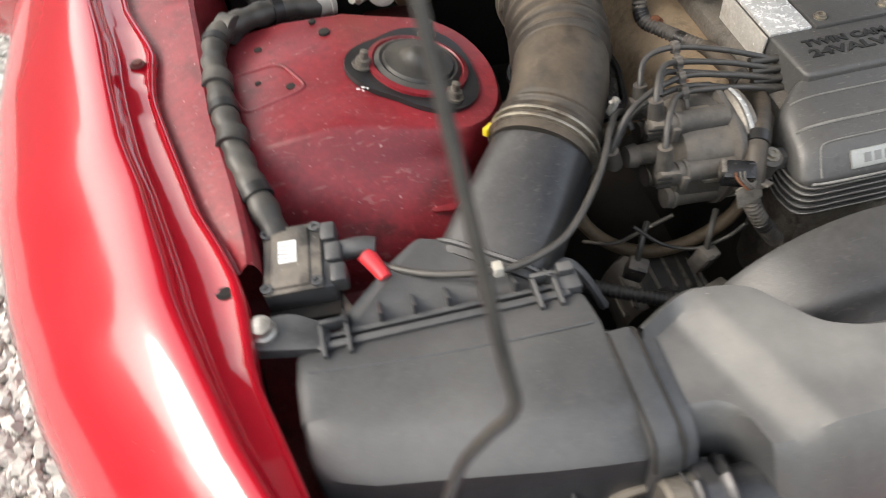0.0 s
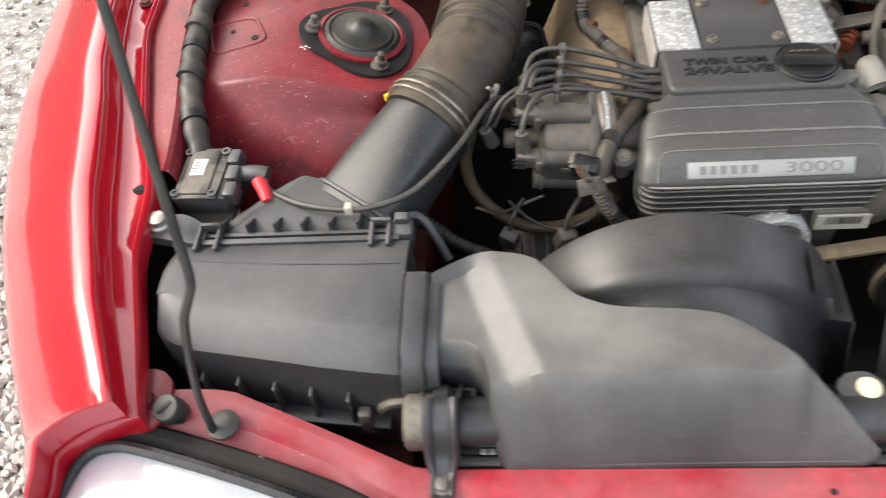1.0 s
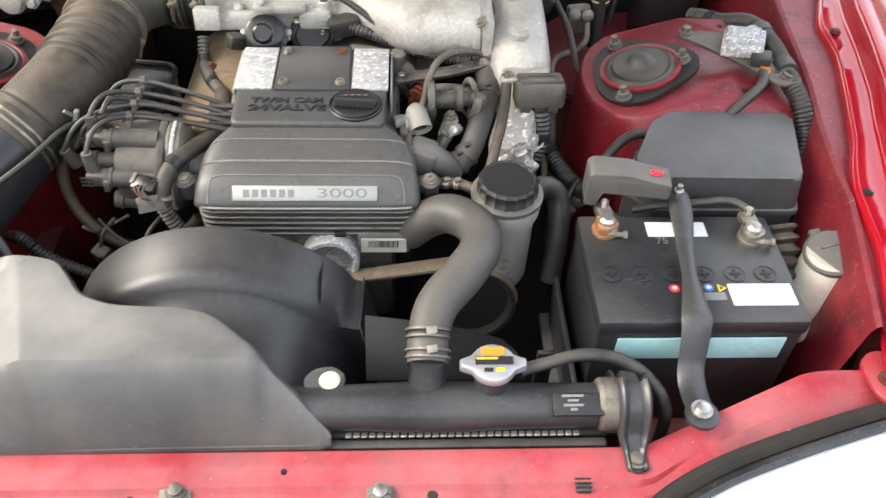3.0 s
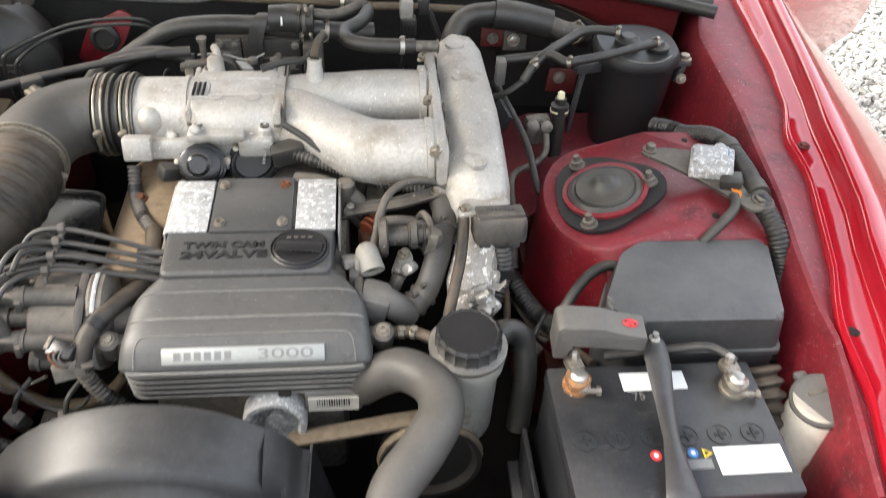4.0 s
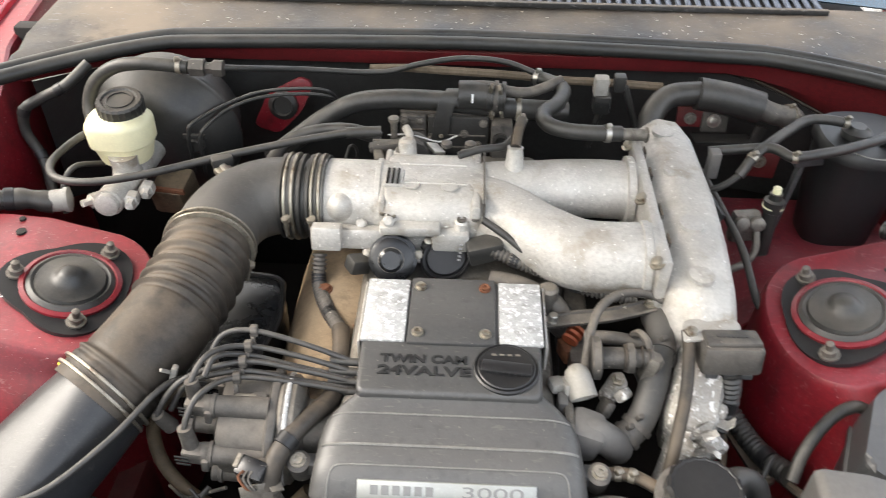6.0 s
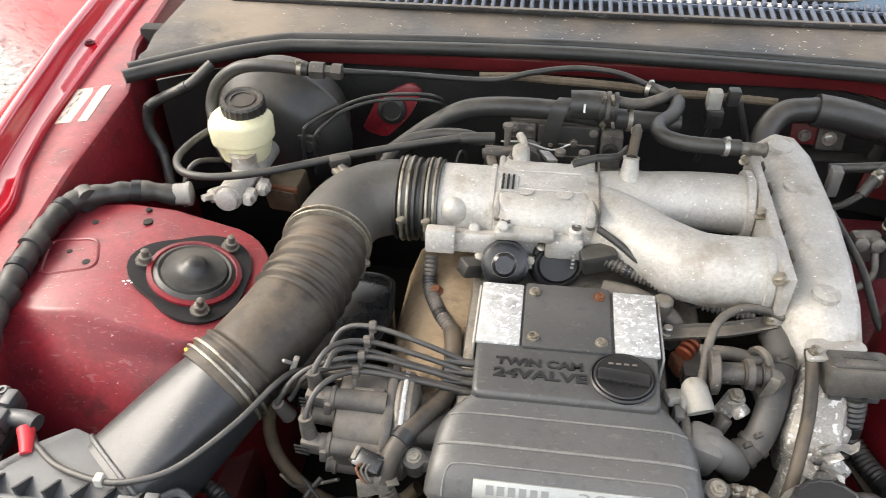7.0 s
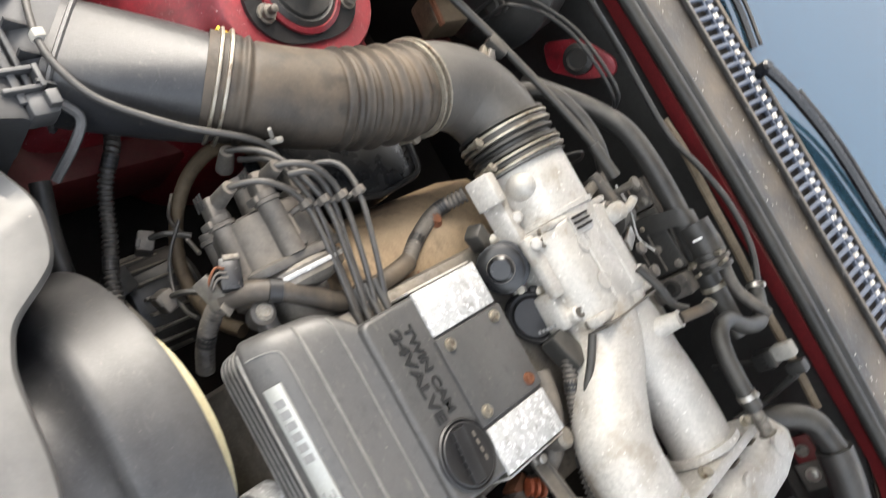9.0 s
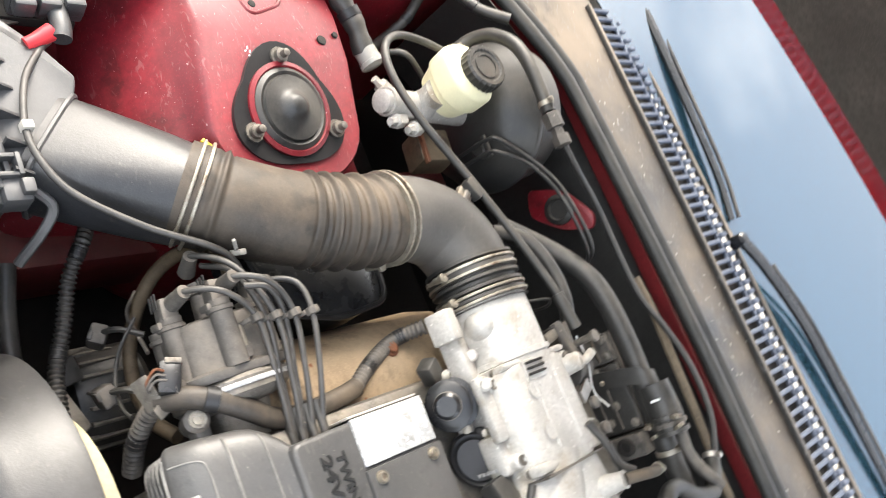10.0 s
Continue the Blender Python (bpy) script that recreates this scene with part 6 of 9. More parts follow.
    for dx, dy, dz in ((-0.024, 0.012, 0.018), (0.026, 0.010, 0.016)):
        part("ear", box(o + V(dx, dy, dz), (0.018, 0.022, 0.010), 0.004, (36, 0, -20)), "black_clean", ts)
        part("ear_screw", lathe([(0.006, 0), (0.006, 0.004), (0.003, 0.005)], o + V(dx, dy - 0.002, dz + 0.006), ax, 10), "zinc", ts)
    for k in range(5):
        part("moulded_mark", box((0.006 + 0.0005 * k, 0.664 + 0.004 * k, 0.8285 + 0.003 * k), (0.004, 0.0025, 0.0015), 0, (38, 0, 0)), "letter_grey", ts)
    part("sensor_plug", box((0.040, 0.682, 0.834), (0.048, 0.030, 0.028), 0.004, (0, -10, 10)), "rubber", ts)
    part("red_wire", tube([V(0.062, 0.682, 0.838), V(0.072, 0.680, 0.838), V(0.080, 0.674, 0.834)], 0.0018, 6, 4), "red_rubber", ts)
    # vacuum box at the plenum's front
    vb = thing("vacuum_sensor", (0.325, 0.522, 0.80), "black plastic vacuum sensor box on the plenum", "sensor")
    part("body", box((0.326, 0.520, 0.824), (0.072, 0.042, 0.038), 0.007, (-12, 0, 2)), "hose_grey", vb, "dusty dark grey box", 30)
    for k in range(7):
        part("moulded_mark", box((0.309 + 0.0055 * k, 0.5245, 0.8486), (0.0038, 0.006, 0.0008), 0.0, (-12, 0, 2)), "lead_grey", vb)
    part("lid", box((0.326, 0.524, 0.844), (0.064, 0.030, 0.008), 0.003, (-12, 0, 2)), "hose_grey", vb)
    for i in range(3):
        part("cell", box((0.306 + i * 0.020, 0.502, 0.806), (0.014, 0.006, 0.008), 0.001), "plastic", vb)
    part("bracket", prism(rounded([(0.270, 0.520), (0.300, 0.525), (0.345, 0.545), (0.335, 0.565), (0.275, 0.555)], 0.008), 0.838, 0.841, 0.001), "aluminium", vb)
    part("fixing", lathe([(0.007, 0), (0.007, 0.005), (0.004, 0.007)], (0.282, 0.535, 0.841), seg=8), "zinc", vb)
    return man


intake_manifold()


def exhaust_shield():
    """Rust-tinged heat shield beside the cam cover."""
    rows = []
    for i in range(9):
        y = 0.46 + 0.04 * i
        low = (0.752, 0.73, 0.70, 0.65)[i] if i < 4 else 0.60
        rows.append([V(-0.118, y, 0.765), V(-0.150, y, 0.775), V(-0.185, y, 0.765), V(-0.215, y + 0.01, max(low, 0.735)), V(-0.235, y + 0.01, max(low, 0.68)), V(-0.245, y, low)])
    ob = part("heat_shield", sheet(rows, 0.002), "tan_shield", engine, "tan pressed heat shield with rust stains", 40)
    bolt((-0.175, 0.66, 0.769), 0.007, 0.008, (-0.2, 0, 1), "rust", ob)


exhaust_shield()


def distributor():
    """Distributor lying towards the wing: scuffed clamp rim, blocky cap, towers with angled boots, sensor plug."""
    d = thing("distributor", (-0.21, 0.435, 0.70), "dusty distributor with blocky cap and six plug leads", "distributor")
    ax = V(-1, -0.05, 0.10).normalized()
    c = V(-0.194, 0.440, 0.754)

    def blocky(a):
        return 1.0 + 0.07 * math.cos(4 * a + 0.6)
    part("base", lathe([(0.030, -0.07), (0.036, -0.03), (0.056, -0.024), (0.063, -0.018), (0.064, -0.004), (0.060, 0.0)], c, ax, 32), "alloy_dark", d, "scuffed bare metal clamp rim", 35)
    part("rim_patch", lathe([(0.0645, -0.012), (0.0650, -0.011), (0.0650, -0.008), (0.0645, -0.007)], c, ax, 32), "silver_patch", d)
    cap = part("cap", lathe([(0.063, 0.000), (0.065, 0.003), (0.065, 0.009), (0.056, 0.012), (0.0535, 0.056), (0.050, 0.064), (0.040, 0.067), (0.018, 0.068)], c, ax, 32, notch=blocky), "dusty_cap", d, "dust-caked grey cap", 35)
    u, w = V(0, 0, 1), V(0, 1, 0)
    tips = []
    for k in range(6):
        a = radians(60 * k + 45)
        o = c + u * 0.052 * math.sin(a) + w * 0.052 * math.cos(a)
        tower = part("tower", lathe([(0.0135, 0.004), (0.0120, 0.066), (0.0125, 0.067), (0.0125, 0.074)], o, ax, 16), "dusty_cap", cap)
        part("collar", lathe([(0.0120, 0.061), (0.0142, 0.062), (0.0142, 0.066), (0.0120, 0.067)], o, ax, 16), "dusty_cap", tower)
        if k in (0, 1, 2):
            part("retainer", box(o + ax * 0.082, (0.026, 0.020, 0.019), 0.004, (0, 6, -3)), "dusty_cap", tower)
            for j in range(3):
                part("groove", box(o + ax * 0.092 + V(0, -0.0117, 0.006 - 0.006 * j), (0.016, 0.0015, 0.0022), 0.0, (0, 6, -3)), "letter", tower)
            part("latch_ear", box(o + ax * 0.068 + V(0, -0.010, -0.004), (0.008, 0.012, 0.018), 0.002, (0, 6, 0)), "dusty_cap", tower)
        tips.append(o + ax * 0.088)
    o = c + ax * 0.068
    part("centre_tower", lathe([(0.013, 0), (0.011, 0.028), (0.014, 0.03), (0.012, 0.042)], o, ax, 16), "hose_grey", cap)
    for dx, dy, dz in ((-0.020, -0.004, 0.056), (-0.018, -0.056, 0.004)):
        part("clip_screw", lathe([(0.0055, 0), (0.0055, 0.020), (0.0035, 0.023)], c + V(dx, dy, dz), ax, 10), "alloy_dark", d)
        part("screw_lug", box(c + V(dx + 0.004, dy * 0.96, dz * 0.96), (0.018, 0.014, 0.014), 0.003), "hose_grey", d)
    part("vent", box(c + ax * 0.035 + V(0, -0.030, 0.036), (0.034, 0.016, 0.012), 0.003, (45, 0, 0)), "hose_grey", cap)
    plug = part("sensor_plug", box((-0.206, 0.366, 0.776), (0.034, 0.022, 0.024), 0.003, (20, 0, -20)), "black_gloss", d, "black sensor plug with red wire")
    for j in range(3):
        part("wire", tube([V(-0.214 + 0.005 * j, 0.358, 0.786), V(-0.217 + 0.005 * j, 0.349, 0.787 - 0.002 * j), V(-0.208 + 0.004 * j, 0.342, 0.777), V(-0.200, 0.346, 0.770)], 0.0014, 6, 4), "rust" if j == 0 else "hose_grey", plug)
    part("plug_lug", box((-0.221, 0.372, 0.781), (0.006, 0.016, 0.018), 0.001, (20, 0, -20)), "alloy_dark", plug)
    part("bracket", box((-0.200, 0.346, 0.764), (0.034, 0.003, 0.022), 0.001, (-25, 0, 18)), "alloy_dark", d, "bent grey metal plug bracket")
    part("bracket_foot", box((-0.182, 0.356, 0.768), (0.014, 0.022, 0.003), 0.001, (0, 15, 30)), "alloy_dark", d)
    return d, tips, o + ax * 0.04


dist, lead_tips, centre_tip = distributor()


def battery():
    b = thing("battery", (0.483, 0.228, 0.56), "black car battery with grubby terminals under a strap", "battery")
    x0, x1 = 0.359, 0.612
    part("case", box(((x0 + x1) / 2, 0.228, 0.655), (x1 - x0 - 0.004, 0.176, 0.19), 0.004), "plastic_dark", b, "black case with a pale blue band", 30)
    part("lid", box(((x0 + x1) / 2, 0.228, 0.757), (x1 - x0, 0.182, 0.024), 0.004), "plastic_dark", b)
    part("blue_band", box((0.488, 0.1375, 0.720), (0.205, 0.003, 0.038), 0.001), "pale_blue", b, "pale blue band")
    for i in range(6):
        c = V(0.385 + 0.0387 * i, 0.2135, 0.769)
        plug = part("vent_plug", lathe([(0.0138, 0), (0.0138, 0.0016), (0.0118, 0.0016), (0.0118, 0.0006), (0, 0.0006)], c, seg=20), "plastic_dark", b)
        part("slot", box(c + V(0, 0, 0.0012), (0.014, 0.0034, 0.0010), 0, (0, 0, 4)), "letter", plug)
        part("slot", box(c + V(0, 0, 0.0015), (0.014, 0.0034, 0.0010), 0, (0, 0, 94)), "letter", plug)
    part("label", box((0.485, 0.292, 0.7695), (0.078, 0.026, 0.0012), 0), "white_label", b, "white sticker")
    part("label", box((0.564, 0.1795, 0.7695), (0.078, 0.034, 0.0012), 0), "white_label", b, "white sticker")
    writing("75", pose(0.462, 0.271, 0.7695), 0.016, "letter_grey", b, deep=0.0004)
    for x, y, m, r, n in ((0.459, 0.190, "red_rubber", 0.0062, 20), (0.486, 0.191, "yellow", 0.0072, 3), (0.501, 0.191, "blue", 0.0060, 20), (0.516, 0.190, "yellow", 0.0072, 3)):
        mark = part("warning_mark", lathe([(r, 0), (r, 0.0009), (0, 0.0009)], (x, y, 0.7690), seg=n), m, b)
        part("symbol", lathe([(r * 0.45, 0), (r * 0.45, 0.0005), (0, 0.0005)], (x, y, 0.7699), seg=n), "white_label" if n > 3 else "letter", mark)
    part("warning_panel", box((0.503, 0.177, 0.7693), (0.032, 0.012, 0.0008), 0), "letter_grey", b)
    # terminals
    for x, y, mat, lab in ((0.391, 0.290, "copper", "corroded positive terminal"), (0.578, 0.276, "zinc", "grey negative terminal")):
        t = part("terminal", lathe([(0.017, 0), (0.017, 0.005), (0.0105, 0.006), (0.0095, 0.014)], (x, y, 0.768), seg=20), mat, b, lab)
        part("post_top", lathe([(0.0105, 0), (0.0105, 0.006), (0.007, 0.010), (0, 0.011)], (x, y, 0.784), seg=20), "steel", t)
        part("clamp", lathe([(0.0145, -0.005), (0.0155, 0.0), (0.0145, 0.006), (0.0105, 0.007)], (x, y, 0.778), seg=14, notch=lambda a: 1 + 0.10 * math.cos(3 * a)), mat, t)
        part("clamp_ear", box((x, y + 0.022, 0.782), (0.020, 0.024, 0.014), 0.004, (0, 0, 10)), "zinc", t)
        part("nut", lathe([(0.006, 0), (0.006, 0.008), (0.004, 0.010)], (x, y + 0.026, 0.788), (0, 0.3, 1), 6), "steel", t)
        part("clamp_bolt", lathe([(0.0034, -0.012), (0.0034, 0.014), (0.0055, 0.014), (0.0055, 0.019)], (x + 0.006, y - 0.013, 0.776), (1, -0.1, 0), 8), "zinc", t)
    cov = thing("terminal_cover", (0.415, 0.325, 0.80), "grey plastic terminal cover with red mark", "terminal cover")
    prof = [(-0.053, -0.030), (-0.036, -0.030), (-0.034, -0.004), (0.050, -0.014), (0.053, -0.010), (0.053, 0.010), (0.020, 0.016), (0.000, 0.022), (-0.046, 0.024), (-0.053, 0.018)]
    shell = prism(rounded(prof, 0.003, 2), -0.018, 0.018, 0.003, 2)
    shell.transform(pose(0.418, 0.327, 0.822, 90, 0, 0))
    shell.transform(Matrix.Translation((0.418, 0.327, 0)) @ Matrix.Rotation(radians(-5), 4, "Z") @ Matrix.Translation((-0.418, -0.327, 0)))
    cap = part("shell", shell, "grey_plastic", cov, "", 30)
    ring = [V(0.452 + 0.0085 * math.cos(2 * math.pi * k / 20), 0.325 + 0.0055 * math.sin(2 * math.pi * k / 20), 0.8372 - 0.0014 * math.cos(2 * math.pi * k / 20)) for k in range(21)]
    part("mark", tube(ring, 0.0010, 6, 1), "red_rubber", cap, "red ring round a cross")
    for turn in (20, 110):
        part("mark_bar", box((0.452, 0.325, 0.8370), (0.012, 0.0028, 0.0024), 0.0005, (0, 10, turn)), "red_rubber", cap)
    st = thing("battery_strap", (0.462, 0.036, 0.72), "bent grey steel strap holding the battery down", "battery strap")
    rows = []
    for q in spline([V(0.488, 0.330, 0.800), V(0.487, 0.305, 0.800), V(0.482, 0.25, 0.790), V(0.476, 0.20, 0.787), V(0.470, 0.15, 0.786), V(0.468, 0.128, 0.782), V(0.466, 0.112, 0.762), V(0.464, 0.095, 0.735), V(0.463, 0.070, 0.728), V(0.462, 0.045, 0.733), V(0.462, 0.028, 0.733)], 4):
        w = lerp_table([(0.0, 0.0165), (0.10, 0.0160), (0.132, 0.0185), (0.165, 0.0135), (0.20, 0.0095), (0.25, 0.0115), (0.29, 0.0150), (0.34, 0.0150)], q.y)
        rows.append([q + V(-w, 0, -0.002), q + V(-w * 0.55, 0, 0.003), q + V(w * 0.55, 0, 0.003), q + V(w, 0, -0.002)])
    part("bar", sheet(rows, 0.003), "strap_steel", st, "", 60)
    part("foot", lathe([(0.019, -0.002), (0.019, 0.003), (0.016, 0.004), (0, 0.004)], (0.462, 0.036, 0.731), seg=24), "strap_steel", st)
    bolt((0.462, 0.040, 0.7355), 0.008, 0.007, mat="steel", parent=st)
    part("rod_nut", lathe([(0.007, -0.03), (0.007, 0.006), (0.004, 0.008), (0.004, 0.014)], (0.488, 0.326, 0.802), seg=8), "steel", st)


battery()


def fuse_box():
    f = thing("fuse_box", (0.57, 0.43, 0.66), "black plastic fuse box with sloping lid", "fuse box")
    plan = [(0.438, 0.388), (0.470, 0.352), (0.672, 0.350), (0.706, 0.505), (0.520, 0.512), (0.482, 0.486)]
    part("lid", prism(rounded(plan, 0.014, 4), 0.752, 0.803, 0.007, 3, 0.007), "plastic", f, "", 14)
    big = [((x - 0.575) * 1.03 + 0.575, (y - 0.43) * 1.04 + 0.43) for x, y in plan]
    part("lid_rim", prism(rounded(big, 0.010, 3), 0.743, 0.752, 0.002), "plastic", f)
    part("base", prism(rounded(plan, 0.010, 3), 0.62, 0.743, 0.0), "plastic", f)


fuse_box()


def ps_reservoir():
    r = thing("fluid_reservoir", (0.268, 0.347, 0.64), "grey steel steering fluid can with black screw cap", "reservoir")
    part("can", lathe([(0.036, 0), (0.039, 0.01), (0.040, 0.11), (0.0455, 0.125), (0.047, 0.145), (0.045, 0.152), (0.042, 0.152), (0.041, 0.144)], (0.268, 0.347, 0.632), seg=40), "hood_grey", r, "", 35)
    part("rim", lathe([(0.044, 0), (0.0478, 0.001), (0.0478, 0.007), (0.043, 0.008)], (0.268, 0.347, 0.778), seg=40), "steel", r)
    part("cap", lathe([(0.038, 0), (0.039, 0.002), (0.039, 0.022), (0.036, 0.026), (0.034, 0.026), (0.033, 0.025), (0, 0.025)], (0.268, 0.347, 0.783), seg=72, notch=lambda a: 1 + 0.04 * (math.cos(18 * a) > 0.2)), "black_clean", r, "black knurled cap", 30)


ps_reservoir()


def canister():
    c = thing("charcoal_canister", (0.62, 0.925, 0.68), "black round vapour canister with two hoses", "canister")
    part("body", lathe([(0.050, -0.010), (0.056, -0.004), (0.064, 0.080), (0.070, 0.162), (0.075, 0.165), (0.075, 0.176), (0.069, 0.185), (0.064, 0.183), (0, 0.184)], (0.625, 0.950, 0.682), seg=44, notch=lambda a: 0.98 * (abs(math.cos(a)) ** 2.6 + abs(math.sin(a)) ** 2.6) ** (-1 / 2.6)), "black_clean", c, "", 35)
    part("lid_ring", lathe([(0.022, 0), (0.022, 0.010), (0.016, 0.012), (0.012, 0.018), (0.0, 0.018)], (0.605, 0.945, 0.866)), "rubber", c)
    part("lid_ring", lathe([(0.020, 0), (0.020, 0.006), (0.012, 0.008), (0.009, 0.014)], (0.655, 0.93, 0.866)), "rubber", c)
    part("ear", box((0.697, 0.922, 0.846), (0.036, 0.025, 0.010), 0.003), "plastic", c)
    part("ear_web", box((0.700, 0.922, 0.826), (0.010, 0.020, 0.034), 0.003, (0, 18, 0)), "plastic", c)
    part("mount_plate", box((0.538, 0.925, 0.835), (0.050, 0.018, 0.020), 0.003, (0, 0, 12)), "plastic", c)
    part("mount_leg", box((0.527, 0.930, 0.765), (0.008, 0.014, 0.130), 0.002, (0, 5, 0)), "plastic", c)
    bolt((0.704, 0.920, 0.851), 0.008, 0.010, mat="zinc", parent=c)
    bolt((0.700, 0.905, 0.822), 0.006, 0.010, (0, -1, 0.2), mat="zinc", parent=c)
    part("lid_edge", tube([V(0.578 + 0.0155 * k, 0.950 - 0.073 * math.sqrt(max(0.0, 1 - ((k - 3) / 4.0) ** 2)), 0.8675) for k in range(7)], 0.0010, 6, 4), "pale_edge", c)


canister()


def washer_bottle():
    w = thing("washer_filler", (0.70, 0.27, 0.62), "white washer filler neck with grey flip cap", "filler neck")
    ax, top, face = V(0.20, 0.14, 1.0).normalized(), V(0.694, 0.268, 0.744), V(-0.26, -0.10, 1.0).normalized()
    part("neck", lathe([(0.028, -0.090), (0.033, -0.070), (0.034, -0.02), (0.034, 0.0)], top, ax, 28), "ivory", w)
    low = top - ax * 0.085
    part("elbow", tube([low + ax * 0.02, low, low + V(0.006, -0.012, -0.024), low + V(0.030, -0.022, -0.040), low + V(0.055, -0.026, -0.050)], lambda s, t: 0.028 - 0.006 * s / t, 18), "ivory", w)
    cap = part("cap", lathe([(0.0335, 0), (0.0365, 0.001), (0.0370, 0.008), (0.0345, 0.011), (0.0325, 0.0095), (0.024, 0.0105), (0, 0.0105)], top, face, 32), "grey_plastic", w, "grey flip cap")
    part("lug", box(top + V(-0.010, 0.038, 0.004), (0.018, 0.014, 0.008), 0.003, (0, 0, 14)), "grey_plastic", cap)
    part("moulded_mark", box(top + face * 0.0112 + V(0.0, 0.010, 0.001), (0.026, 0.005, 0.002), 0.0005, (6, -14, 8)), "hose_grey", cap)


washer_bottle()


def brake_master():
    b = thing("brake_servo", (-0.50, 1.05, 0.64), "round black brake servo on the bulkhead", "brake servo")
    part("drum", lathe([(0.04, -0.062), (0.085, -0.056), (0.108, -0.040), (0.120, -0.010), (0.128, -0.004), (0.131, 0.004), (0.128, 0.014), (0.122, 0.018), (0.112, 0.07), (0.06, 0.10)], (-0.503, 1.02, 0.786), (0.02, 1, 0.10), 48), "rubber", b, "dusty black pressed drum", 40)
    part("check_valve_boss", lathe([(0.014, 0), (0.014, 0.02), (0.009, 0.024)], (-0.43, 0.975, 0.80), (0, -1, 0.1)), "rubber", b)
    m = thing("master_cylinder", (-0.51, 0.88, 0.74), "cream fluid bottle on an alloy master cylinder", "master cylinder")
    part("cylinder", tube([V(-0.503, 0.965, 0.792), V(-0.507, 0.90, 0.795), V(-0.512, 0.79, 0.806)], 0.021, 18, 4), "aluminium", m, "bare alloy cylinder")
    part("end_plug", lathe([(0.017, 0), (0.017, 0.012), (0.009, 0.015)], (-0.512, 0.792, 0.806), (0, -1, 0.1)), "aluminium", m)
    part("stem", lathe([(0.024, -0.02), (0.020, 0.0), (0.022, 0.02)], (-0.508, 0.865, 0.822)), "aluminium", m)
    for x, y, z in ((-0.540, 0.812, 0.795), (-0.485, 0.806, 0.800), (-0.474, 0.84, 0.795)):
        part("union", lathe([(0.012, -0.014), (0.012, 0.010), (0.009, 0.011), (0.006, 0.016), (0.006, 0.024)], (x, y, z), (0.2 if x > -0.5 else -0.6, -0.8, 0.2), 6), "aluminium", m)
    plan = rounded([(-0.556, 0.852), (-0.492, 0.848), (-0.464, 0.872), (-0.462, 0.915), (-0.505, 0.942), (-0.552, 0.932), (-0.566, 0.90)], 0.018, 4)
    rings = []
    for z, k in ((0.818, 0.60), (0.820, 0.70), (0.826, 0.75), (0.850, 0.87), (0.852, 0.93), (0.855, 0.955), (0.884, 0.97), (0.888, 0.95), (0.892, 0.88), (0.897, 0.72)):
        rings.append([V(-0.512 + (x + 0.512) * k, 0.895 + (y - 0.895) * k, z) for x, y in plan])
    part("bottle", ring_loft(bmesh.new(), rings), "cream", m, "cream translucent fluid bottle", 40)
    cap = part("bottle_cap", lathe([(0.031, 0), (0.0335, 0.001), (0.0335, 0.020), (0.031, 0.0235), (0.026, 0.0235), (0.024, 0.021), (0, 0.021)], (-0.508, 0.900, 0.895), (0.05, -0.12, 1), seg=96, notch=lambda a: 1 + 0.035 * (math.cos(24 * a) > 0.1)), "rubber", m, "black moulded cap", 30)
    part("cap_ring", lathe([(0.020, 0), (0.020, 0.002), (0.017, 0.002), (0.017, 0)], V(-0.508, 0.900, 0.895) + V(0.05, -0.12, 1).normalized() * 0.0208, (0.05, -0.12, 1), 28), "rubber", cap)


brake_master()


